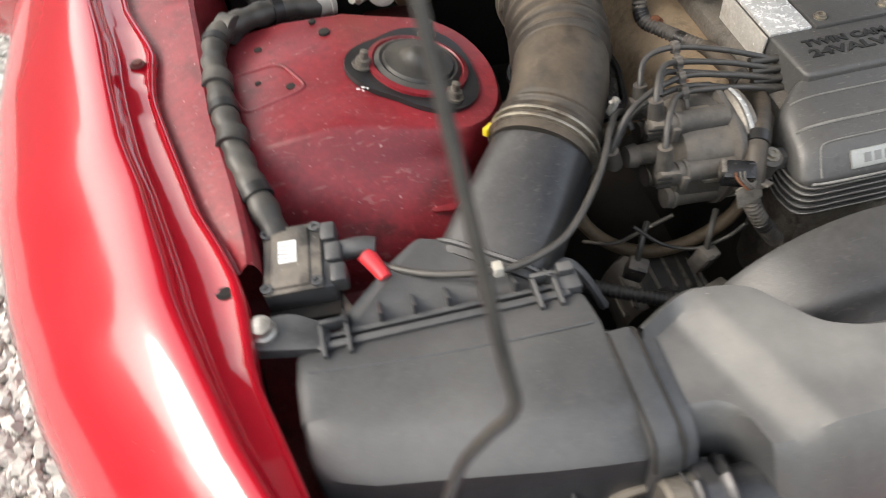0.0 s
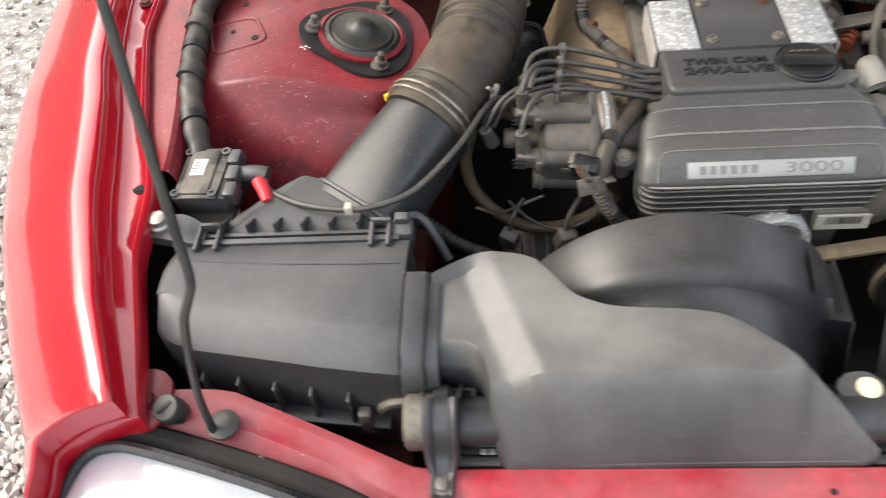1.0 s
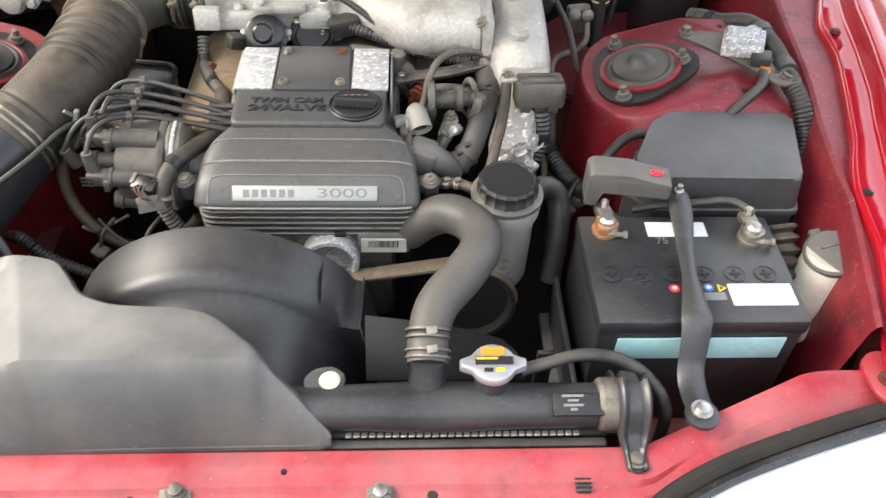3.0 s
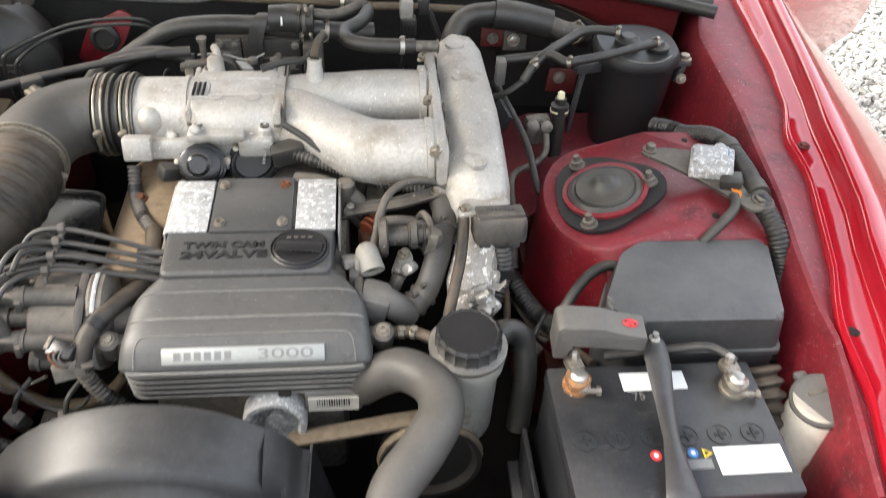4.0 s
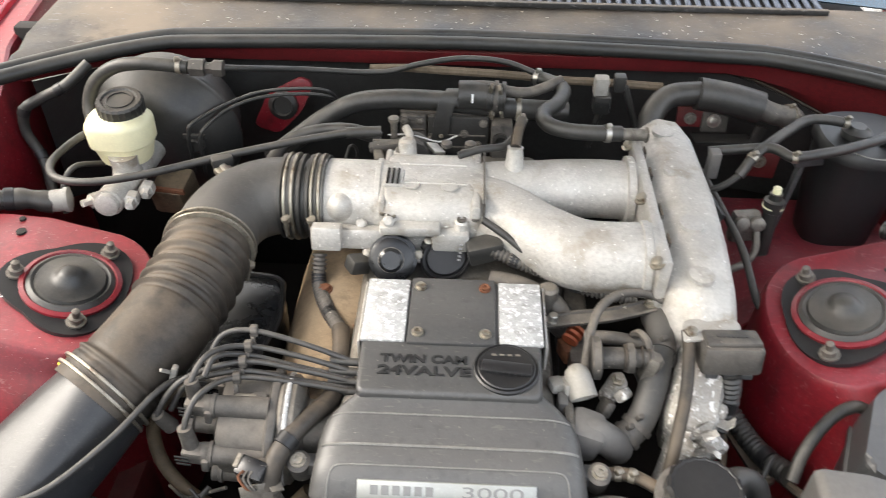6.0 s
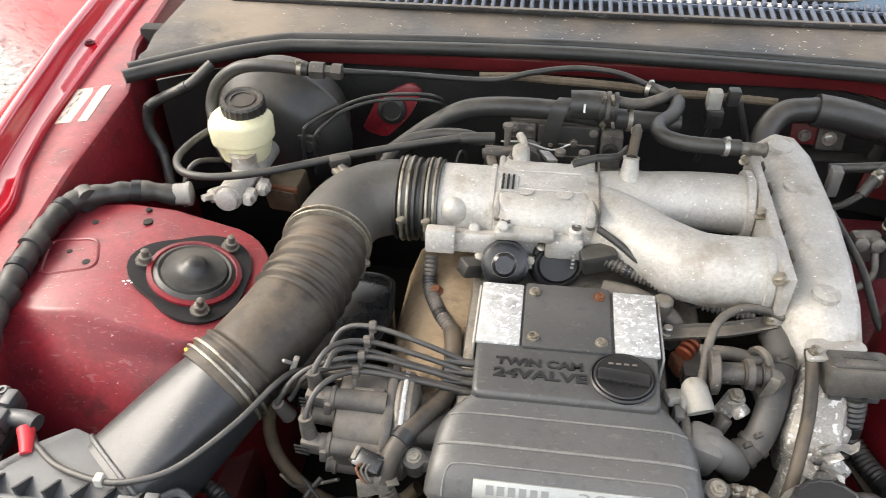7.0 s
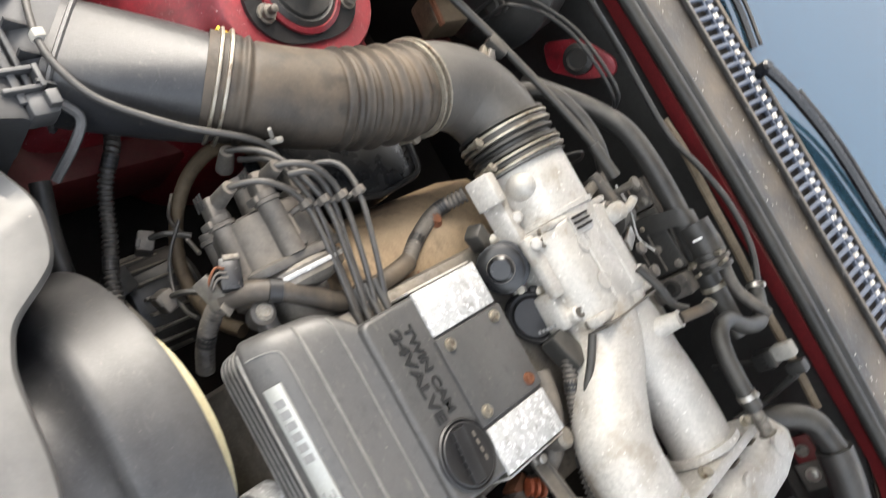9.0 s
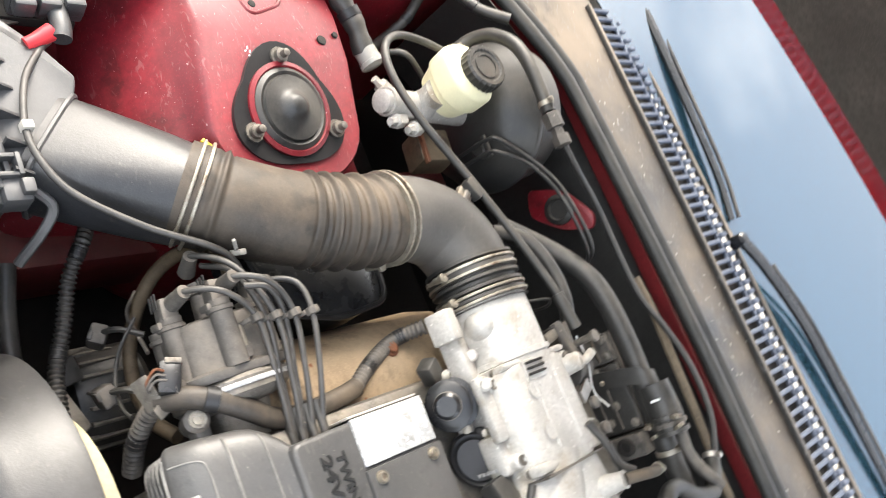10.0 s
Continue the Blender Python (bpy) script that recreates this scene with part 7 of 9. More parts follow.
def ignition_coil():
    c = thing("ignition_coil", (-0.68, 0.40, 0.74), "black ignition coil on a bracket with red-booted lead", "ignition coil")
    m = pose(-0.675, 0.372, 0.768, 6, -4, -6)

    def b(name, centre, size, bev, mat, parent, label=""):
        bm = box(centre, size, bev)
        bm.transform(m)
        return part(name, bm, mat, parent, label)
    body = b("body", (0, 0, 0), (0.072, 0.078, 0.030), 0.004, "plastic", c)
    for k in range(3):
        b("case_step", (0.033 + 0.004 * k, 0.026 - 0.026 * k, 0.010), (0.016, 0.022, 0.022), 0.003, "plastic", body)
    b("plate_edge", (-0.004, 0.0, 0.0165), (0.058, 0.080, 0.004), 0.001, "hose_grey", body, "laminated steel edge")
    b("core", (-0.006, 0.0, 0.0150), (0.040, 0.070, 0.014), 0.004, "hose_grey", body)
    b("label", (-0.008, 0.006, 0.0224), (0.018, 0.026, 0.001), 0, "white_label", body, "small grubby white sticker")
    for k in range(4):
        b("print_bar", (-0.012 + 0.0005 * k, -0.002 + 0.005 * k, 0.0231), (0.009, 0.0014, 0.0006), 0, "letter_grey", body)
    for dx in (-0.030, 0.028):
        for dy in (-0.033, 0.033):
            bm = lathe([(0.006, 0), (0.006, 0.003), (0.003, 0.003), (0.003, 0.001)], (dx * 0.86 - 0.004, dy, 0.0185), seg=12)
            bm.transform(m)
            part("screw", bm, "plastic", body)
    b("bracket", (0, -0.01, -0.022), (0.074, 0.085, 0.014), 0.002, "dark", c)
    part("tower", tube([m @ V(0.034, 0.008, 0.004), m @ V(0.062, 0.008, 0.006), m @ V(0.078, 0.006, 0.004)], 0.011, 14, 4), "plastic", c)
    part("lead_boot", tube([m @ V(0.068, -0.002, 0.004), m @ V(0.078, -0.018, 0.0), m @ V(0.084, -0.030, -0.002)], lambda s, t: 0.010 - 0.003 * s / t, 12, 4), "red_rubber", c, "faded red rubber boot")
    part("stay", box((-0.64, 0.325, 0.745), (0.016, 0.05, 0.004), 0.001, (0, 0, 20)), "hose_grey", c)


ignition_coil()


def prop_rod():
    p = thing("prop_rod", (-0.598, 0.048, 0.736), "thin dark steel bonnet prop rod in a rubber grommet", "prop rod")
    d = V(-0.088, 0.457, 1.0)
    top = V(-0.5308, -0.0439, 0.80)
    pts = [V(-0.606, 0.040, 0.737), V(-0.603, 0.045, 0.80), V(-0.592, 0.050, 0.865), V(-0.583, 0.051, 0.902), V(-0.575, 0.050, 0.928), V(-0.561, 0.047, 0.957), top + d * 0.19, top + d * 0.23, top + d * 0.4, top + d * 0.8, top + d * 1.10]
    part("rod", tube(pts, 0.0042, 10, 6), "rubber", p)
    part("grommet", lathe([(0.017, 0), (0.017, 0.004), (0.010, 0.008), (0.006, 0.009)], (-0.598, 0.048, 0.736)), "rubber", p, "black rubber grommet")


prop_rod()


# ---- leads, hoses and small fittings ----
def plug_leads():
    """Ignition leads: up from the angled boots, through the comb clips and into the cam cover."""
    starts = ((V(-0.274, 0.478, 0.795), V(-0.275, 0.481, 0.824)), (V(-0.277, 0.427, 0.812), V(-0.280, 0.431, 0.842)),
              (V(-0.318, 0.430, 0.762), V(-0.326, 0.424, 0.790)), (V(-0.279, 0.389, 0.776), V(-0.282, 0.391, 0.812)))
    bends = (V(-0.262, 0.502, 0.842), V(-0.264, 0.460, 0.856), V(-0.296, 0.446, 0.826), V(-0.268, 0.418, 0.836))
    for i in range(4):
        t = i / 3
        comb = V(-0.227, 0.506, 0.846).lerp(V(-0.237, 0.452, 0.826), t)
        entry = V(-0.109, 0.492, 0.814).lerp(V(-0.110, 0.468, 0.790), t)
        low, tip = starts[i]
        lead = thing("plug_lead", tip, "grey-black ignition lead from distributor to cam cover", "ignition lead", "plug leads")
        part("cable", tube([low, tip, bends[i], comb, comb.lerp(entry, 0.5) + V(0, 0, 0.004), entry, entry + V(0.012, 0, -0.002)], 0.0034, 10, 7), "lead_grey", lead)
        part("boot", tube([low, low.lerp(tip, 0.5), tip], lambda s, tt: 0.0098 - 0.0022 * s / tt, 14, 4), "hose_grey", lead, "dusty rubber boot")
        part("cover_boot", tube([entry + V(-0.03, 0, 0.002), entry + V(0.006, 0, 0)], 0.0050, 10, 2), "rubber", lead)
        if i in (1, 2):
            e2 = entry + V(-0.002, -0.004, -0.007)
            part("second_cable", tube([tip + V(0.010, 0.012, -0.006), bends[i] + V(0.004, 0.004, -0.010), comb + V(0, -0.006, -0.009), comb.lerp(e2, 0.5) + V(0, -0.004, -0.004), e2], 0.0034, 10, 7), "lead_grey", lead)
    for i in range(4):
        q = V(-0.227, 0.506, 0.846).lerp(V(-0.237, 0.452, 0.826), i / 3)
        clip = thing("lead_clip", q, "small grey plastic clip joining plug leads", "lead clip", "lead clips")
        part("block", box(q, (0.009, 0.010, 0.014), 0.002, (-25, 0, 8)), "hose_grey", clip)
        part("collar", lathe([(0.0062, -0.0035), (0.0062, 0.0035)], q, (1, 0.1, 0), 12), "hose_grey", clip)
        part("tail", box(q + V(0, -0.009, -0.010), (0.005, 0.006, 0.014), 0.001, (-25, 0, 8)), "hose_grey", clip)
    coil = thing("coil_lead", (-0.487, 0.302, 0.77), "long grey coil lead lying over the filter lid", "ignition lead")
    part("cable", tube([V(-0.601, 0.360, 0.768), V(-0.585, 0.344, 0.770), V(-0.545, 0.318, 0.777), V(-0.487, 0.302, 0.783), V(-0.445, 0.305, 0.788), V(-0.405, 0.325, 0.793), V(-0.358, 0.378, 0.806), V(-0.328, 0.430, 0.815), V(-0.312, 0.455, 0.812), V(-0.296, 0.468, 0.800), V(-0.29, 0.455, 0.785)], 0.0038, 10, 8), "lead_grey", coil)
    part("clip", box((-0.487, 0.303, 0.784), (0.010, 0.012, 0.013), 0.002), "white_plastic", coil, "small white clip")
    part("tie", box((-0.313, 0.462, 0.818), (0.007, 0.009, 0.022), 0.002, (0, 20, 0)), "hood_grey", coil)
    part("tie_tail", box((-0.318, 0.455, 0.828), (0.004, 0.004, 0.018), 0.001, (30, -25, 0)), "hood_grey", coil)


plug_leads()


def hose(name, pts, r, mat, label, category="hose", clamps=(), seg=14, n=8, corr=None, clamp_mat="zinc"):
    """One hose or cable with ring clamps at given shares of its points."""
    h = thing(name, Vector(pts[0]), label, category)
    vs = [V(*p) for p in pts]
    part("tube", tube(vs, corrugated(r, *corr) if corr else r, seg, n, corr[0] / 4 if corr else None), mat, h, "", 60)
    line = spline(vs, 10)
    for c in clamps:
        i = min(len(line) - 2, max(1, int(c * (len(line) - 1))))
        ax = (line[i + 1] - line[i - 1]).normalized()
        part("clamp", lathe([(r * 0.98, -0.0035), (r * 1.14, -0.0035), (r * 1.14, 0.0035), (r * 0.98, 0.0035)], line[i], ax, 20), clamp_mat, h, "small metal hose clamp")
        part("clamp_ear", box(line[i] + V(0.0, -0.004, r * 1.25), (0.008, 0.006, 0.008), 0.001, (20, 10, 30)), clamp_mat, h)
    if category == "wiring loom":
        count = max(2, int(sum((b - a).length for a, b in zip(line, line[1:])) / 0.11))
        for k in range(count):
            i = int((k + 0.6) / (count + 0.2) * (len(line) - 2)) + 1
            i = min(len(line) - 2, i)
            ax = (line[i + 1] - line[i - 1]).normalized()
            part("tape_band", lathe([(r * 1.02, -0.007), (r * 1.13, -0.0065), (r * 1.13, 0.0065), (r * 1.02, 0.007)], line[i], ax, 16), "black_clean", h, "black tape band")
    return h


def front_hoses():
    hose("breather_hose", [(-0.292, 0.475, 0.770), (-0.318, 0.468, 0.778), (-0.345, 0.458, 0.755), (-0.356, 0.450, 0.712), (-0.345, 0.436, 0.668), (-0.312, 0.420, 0.636), (-0.270, 0.408, 0.622), (-0.225, 0.400, 0.632), (-0.185, 0.395, 0.662), (-0.160, 0.40, 0.69)], 0.0085, "hose_brown", "brown weathered breather hose in a loop")
    hose("wiring_loom", [(-0.186, 0.700, 0.800), (-0.185, 0.672, 0.768), (-0.165, 0.62, 0.772), (-0.142, 0.580, 0.775)], 0.009, "hose_grey", "grey corrugated loom beside the cam cover", "wiring loom", corr=(0.006, 0.0012))
    hose("wiring_loom", [(-0.142, 0.582, 0.775), (-0.136, 0.545, 0.778), (-0.133, 0.50, 0.780), (-0.136, 0.460, 0.786), (-0.154, 0.425, 0.794), (-0.172, 0.395, 0.794), (-0.184, 0.372, 0.782), (-0.189, 0.356, 0.760)], 0.0115, "rubber_brown", "taped brown-grey loom beside the timing cover", "wiring loom")
    hose("wiring_loom", [(-0.192, 0.372, 0.785), (-0.193, 0.362, 0.765), (-0.185, 0.355, 0.735), (-0.165, 0.350, 0.700), (-0.14, 0.352, 0.665)], 0.009, "hose_grey", "ribbed grey loom in front of the distributor", "wiring loom", corr=(0.006, 0.0013))
    hose("wiring_loom", [(-0.43, 0.39, 0.66), (-0.405, 0.375, 0.67), (-0.37, 0.355, 0.655), (-0.32, 0.34, 0.64), (-0.27, 0.32, 0.635), (-0.22, 0.31, 0.64)], 0.008, "rubber", "black ribbed loom low in the bay", "wiring loom", corr=(0.006, 0.0012))
    hose("cooling_pipe", [(-0.40, 0.30, 0.64), (-0.33, 0.29, 0.62), (-0.25, 0.285, 0.62), (-0.18, 0.30, 0.65), (-0.14, 0.31, 0.68)], 0.011, "rubber", "black rubber cooler hose behind the shroud")
    hose("fluid_hose", [(0.232, 0.372, 0.765), (0.205, 0.388, 0.764), (0.175, 0.392, 0.760), (0.15, 0.40, 0.752)], 0.0075, "rubber_brown", "short brown hose with wire clips", clamps=(0.35, 0.5))
    hose("fluid_hose", [(0.300, 0.372, 0.755), (0.325, 0.395, 0.752), (0.348, 0.395, 0.735), (0.352, 0.370, 0.69), (0.345, 0.34, 0.62)], 0.016, "rubber", "thick black return hose beside the fluid can")
    alt = thing("alternator", (-0.24, 0.36, 0.55), "dusty finned alternator low beside the engine", "alternator")
    part("case", lathe([(0.035, 0), (0.058, 0.012), (0.062, 0.03), (0.062, 0.09), (0.05, 0.10)], (-0.25, 0.345, 0.535), (0, 1, 0.1), 28), "rubber", alt)
    for k in range(9):
        a = radians(20 + 17 * k)
        part("fin", box((-0.25 + 0.062 * math.cos(a), 0.385, 0.537 + 0.062 * math.sin(a)), (0.004, 0.05, 0.010), 0.001, (0, 90 - math.degrees(a), 0)), "alloy_dark", alt)
    part("bracket", box((-0.225, 0.325, 0.618), (0.05, 0.02, 0.03), 0.004, (0, 0, 20)), "alloy_dark", alt)
    part("plug", box((-0.275, 0.34, 0.61), (0.03, 0.025, 0.022), 0.004, (0, 10, 15)), "rubber", alt)


front_hoses()


def right_side_fittings():
    """Pipes and valves between the cam cover and the plenum."""
    s = thing("sensor_cap", (0.149, 0.477, 0.76), "off-white plastic sensor hood beside the cam cover", "sensor")
    axis = V(0.26, -0.84, -0.48).normalized()
    hood = lathe([(0.0, -0.002), (0.007, 0.0), (0.013, 0.005), (0.0155, 0.012), (0.0165, 0.040), (0.0150, 0.040), (0.0130, 0.014)], (0.146, 0.503, 0.812), axis, 20)
    part("hood", hood, "hood_grey", s, "off-white rounded hood", 50)
    part("plug", lathe([(0.0126, 0.014), (0.0126, 0.030), (0.009, 0.031), (0.009, 0.036), (0.005, 0.037), (0.005, 0.026), (0, 0.026)], (0.146, 0.503, 0.812), axis, 16), "rubber", s, "black plug inside the hood")
    part("skirt", box((0.136, 0.478, 0.783), (0.006, 0.024, 0.046), 0.002, (-18, 0, 8)), "hood_grey", s)
    part("side_clip", box((0.126, 0.486, 0.796), (0.018, 0.020, 0.014), 0.004, (-10, 0, 15)), "hood_grey", s)
    part("clip", box((0.132, 0.466, 0.775), (0.012, 0.020, 0.045), 0.003), "grey_plastic", s)
    n = thing("water_outlet", (0.165, 0.435, 0.74), "grey angled water outlet housing", "water outlet")
    part("flange", box((0.138, 0.440, 0.770), (0.012, 0.050, 0.050), 0.005), "alloy_dark", n)
    part("housing", tube([V(0.135, 0.440, 0.772), V(0.165, 0.436, 0.774), V(0.188, 0.436, 0.758), V(0.200, 0.442, 0.738)], lambda a, b: 0.0195 - 0.001 * a / b, 16, 6), "grey_plastic", n)
    part("neck", box((0.156, 0.437, 0.770), (0.042, 0.046, 0.046), 0.010, (0, 16, -8)), "grey_plastic", n)
    hose("bypass_hose", [(0.190, 0.444, 0.742), (0.205, 0.452, 0.742), (0.226, 0.468, 0.757), (0.240, 0.495, 0.778), (0.252, 0.535, 0.796), (0.258, 0.570, 0.806), (0.256, 0.60, 0.80)], 0.0172, "hose_smooth", "thick dusty grey bypass hose", clamps=(0.22, 0.30, 0.72), seg=18, clamp_mat="hose_grey")
    arm = thing("support_arm", (0.19, 0.6, 0.79), "dark pressed-steel brace from head to plenum", "bracket")
    rows = []
    for q in spline([V(0.118, 0.590, 0.790), V(0.15, 0.588, 0.800), V(0.20, 0.592, 0.806), V(0.255, 0.602, 0.816)], 5):
        rows.append([q + V(0, -0.012, 0.006), q + V(0, -0.010, 0), q + V(0, 0.010, 0), q + V(0, 0.012, 0.006)])
    part("channel", sheet(rows, 0.003), "hose_grey", arm)
    bolt((0.128, 0.591, 0.795), 0.006, 0.012, mat="steel", parent=arm)
    bolt((0.250, 0.604, 0.818), 0.006, 0.010, mat="zinc", parent=arm)
    v = thing("vacuum_valve", (0.19, 0.515, 0.78), "dusty metal vacuum valve with hose stub", "valve")
    for dx, r in ((0.030, 0.0165), (0.050, 0.0145), (0.058, 0.0125)):
        part("collar", lathe([(r - 0.003, -0.002), (r, -0.001), (r, 0.001), (r - 0.003, 0.002)], (0.176 + dx, 0.516, 0.812 + 0.05 * dx), (1, 0, 0.05), 20), "rubber_brown", v)
    part("arch_pipe", tube([V(0.236, 0.518, 0.815), V(0.232, 0.530, 0.828), V(0.226, 0.545, 0.826), V(0.222, 0.556, 0.812)], 0.005, 8, 4), "hose_grey", v)
    part("disc", lathe([(0.024, -0.006), (0.026, -0.004), (0.026, 0.004), (0.022, 0.006)], (0.172, 0.516, 0.812), (1, 0, 0.05), 24), "hose_grey", v)
    part("barrel", lathe([(0.013, 0), (0.013, 0.03), (0.018, 0.032), (0.018, 0.040), (0.011, 0.042), (0.011, 0.062)], (0.176, 0.516, 0.812), (1, 0, 0.05), 20), "hose_grey", v)
    part("fitting", lathe([(0.012, -0.02), (0.012, 0.01), (0.009, 0.014)], (0.238, 0.512, 0.808), (0.2, 0, 1), 6), "alloy_dark", v)
    part("foot", box((0.196, 0.503, 0.772), (0.018, 0.020, 0.05), 0.005, (10, 10, 20)), "pitted", v)
    part("foot_lug", box((0.206, 0.490, 0.778), (0.020, 0.014, 0.016), 0.004, (30, 20, 50)), "pitted", v)
    part("foot_lug", box((0.188, 0.486, 0.758), (0.014, 0.018, 0.022), 0.004, (-20, 30, 10)), "alloy_dark", v)
    part("foot_bolt", lathe([(0.009, 0), (0.009, 0.004), (0.006, 0.004), (0.006, 0.010)], (0.198, 0.496, 0.796), (0.1, -0.2, 1), 6), "zinc", v)
    hose("vacuum_hose", [(0.262, 0.600, 0.830), (0.240, 0.606, 0.835), (0.208, 0.600, 0.838), (0.182, 0.578, 0.836), (0.168, 0.548, 0.825), (0.162, 0.520, 0.812), (0.155, 0.492, 0.808)], 0.0055, "hose_grey", "thin grey vacuum hose arching to the plenum")
    hose("fuel_hose", [(0.165, 0.565, 0.795), (0.20, 0.560, 0.800), (0.235, 0.552, 0.800)], 0.009, "hose_grey", "short dusty fuel hose")
    hose("vacuum_hose", [(0.279, 0.540, 0.838), (0.278, 0.515, 0.828), (0.270, 0.470, 0.810), (0.258, 0.430, 0.790), (0.250, 0.405, 0.765), (0.248, 0.395, 0.71)], 0.0075, "rubber_brown", "thin brown hose beside the plenum foot")
    hose("wiring_loom", [(0.330, 0.508, 0.806), (0.333, 0.500, 0.775), (0.330, 0.490, 0.740), (0.315, 0.475, 0.712), (0.290, 0.455, 0.690), (0.26, 0.44, 0.68)], 0.0125, "rubber", "black ribbed loom under the sensor", "wiring loom", corr=(0.007, 0.0014))
    inj = thing("injector_plug", (0.155, 0.61, 0.75), "orange-brown injector plug with coiled seal", "injector plug")
    for k in range(3):
        part("ring", lathe([(0.007, -0.002), (0.011, -0.002), (0.011, 0.002), (0.007, 0.002)], (0.150 + 0.005 * k, 0.574 + 0.007 * k, 0.780 + 0.002 * k), (0.5, 0.7, 0.3), 16), "rust_orange", inj)
    part("body", box((0.150, 0.582, 0.752), (0.020, 0.028, 0.026), 0.005, (0, 0, 20)), "rust", inj)
    rail = thing("fuel_rail", (0.15, 0.62, 0.74), "dusty alloy fuel rail under the runners", "fuel rail")
    part("bar", box((0.165, 0.70, 0.752), (0.03, 0.30, 0.028), 0.006), "alloy_dark", rail)
    for y in (0.62, 0.69, 0.76):
        part("injector", lathe([(0.012, 0), (0.012, 0.03), (0.009, 0.034)], (0.145, y, 0.750), (-0.6, 0, 0.7), 12), "hose_grey", rail)
    # wiring under the runners
    hose("wiring_loom", [(0.045, 0.678, 0.838), (0.075, 0.668, 0.830), (0.115, 0.655, 0.822), (0.165, 0.635, 0.815), (0.235, 0.618, 0.812)], 0.0085, "hose_grey", "ribbed grey loom under the runners", "wiring loom", corr=(0.006, 0.0012))
    hose("coolant_pipe", [(0.05, 0.66, 0.80), (0.09, 0.645, 0.803), (0.13, 0.622, 0.797), (0.15, 0.60, 0.78)], 0.013, "hose_grey", "dusty pipe behind the cam cover")
    hose("vacuum_hose", [(0.036, 0.695, 0.872), (0.065, 0.680, 0.860), (0.105, 0.655, 0.842), (0.155, 0.632, 0.832)], 0.005, "rubber", "thin black hose along the runner")
    part("head_lug", lathe([(0.013, -0.03), (0.013, 0.01), (0.009, 0.014)], (0.122, 0.622, 0.812), seg=16), "alloy_dark", engine)
    foot = thing("manifold_foot", (0.28, 0.45, 0.72), "pitted alloy stay with torn foil at the plenum foot", "bracket")
    for x, y, z, a in ((0.285, 0.470, 0.765, 30), (0.272, 0.445, 0.748, -20), (0.300, 0.455, 0.752, 55)):
        part("web", box((x, y, z), (0.014, 0.055, 0.026), 0.004, (25, 15, a)), "pitted", foot)
    rng = random.Random(31)
    for k, (x, y, z, turn) in enumerate(((0.292, 0.448, 0.770, 18), (0.300, 0.436, 0.764, -14), (0.283, 0.458, 0.776, 40), (0.307, 0.462, 0.768, 65), (0.277, 0.436, 0.760, -35))):
        rows = [[V((j - 1.5) * 0.006, (i - 3) * 0.0085, rng.uniform(-0.0022, 0.0022) + 0.004 * math.sin(i * 1.3 + k)) for j in range(4)] for i in range(7 if k == 1 else 5)]
        bm = sheet(rows, 0.001)
        bm.transform(pose(x, y, z, rng.uniform(-40, -15), rng.uniform(-20, 20), turn))
        part("foil_strip", bm, "steel" if k == 1 else "pitted", foot, "crumpled pale foil strip")


right_side_fittings()


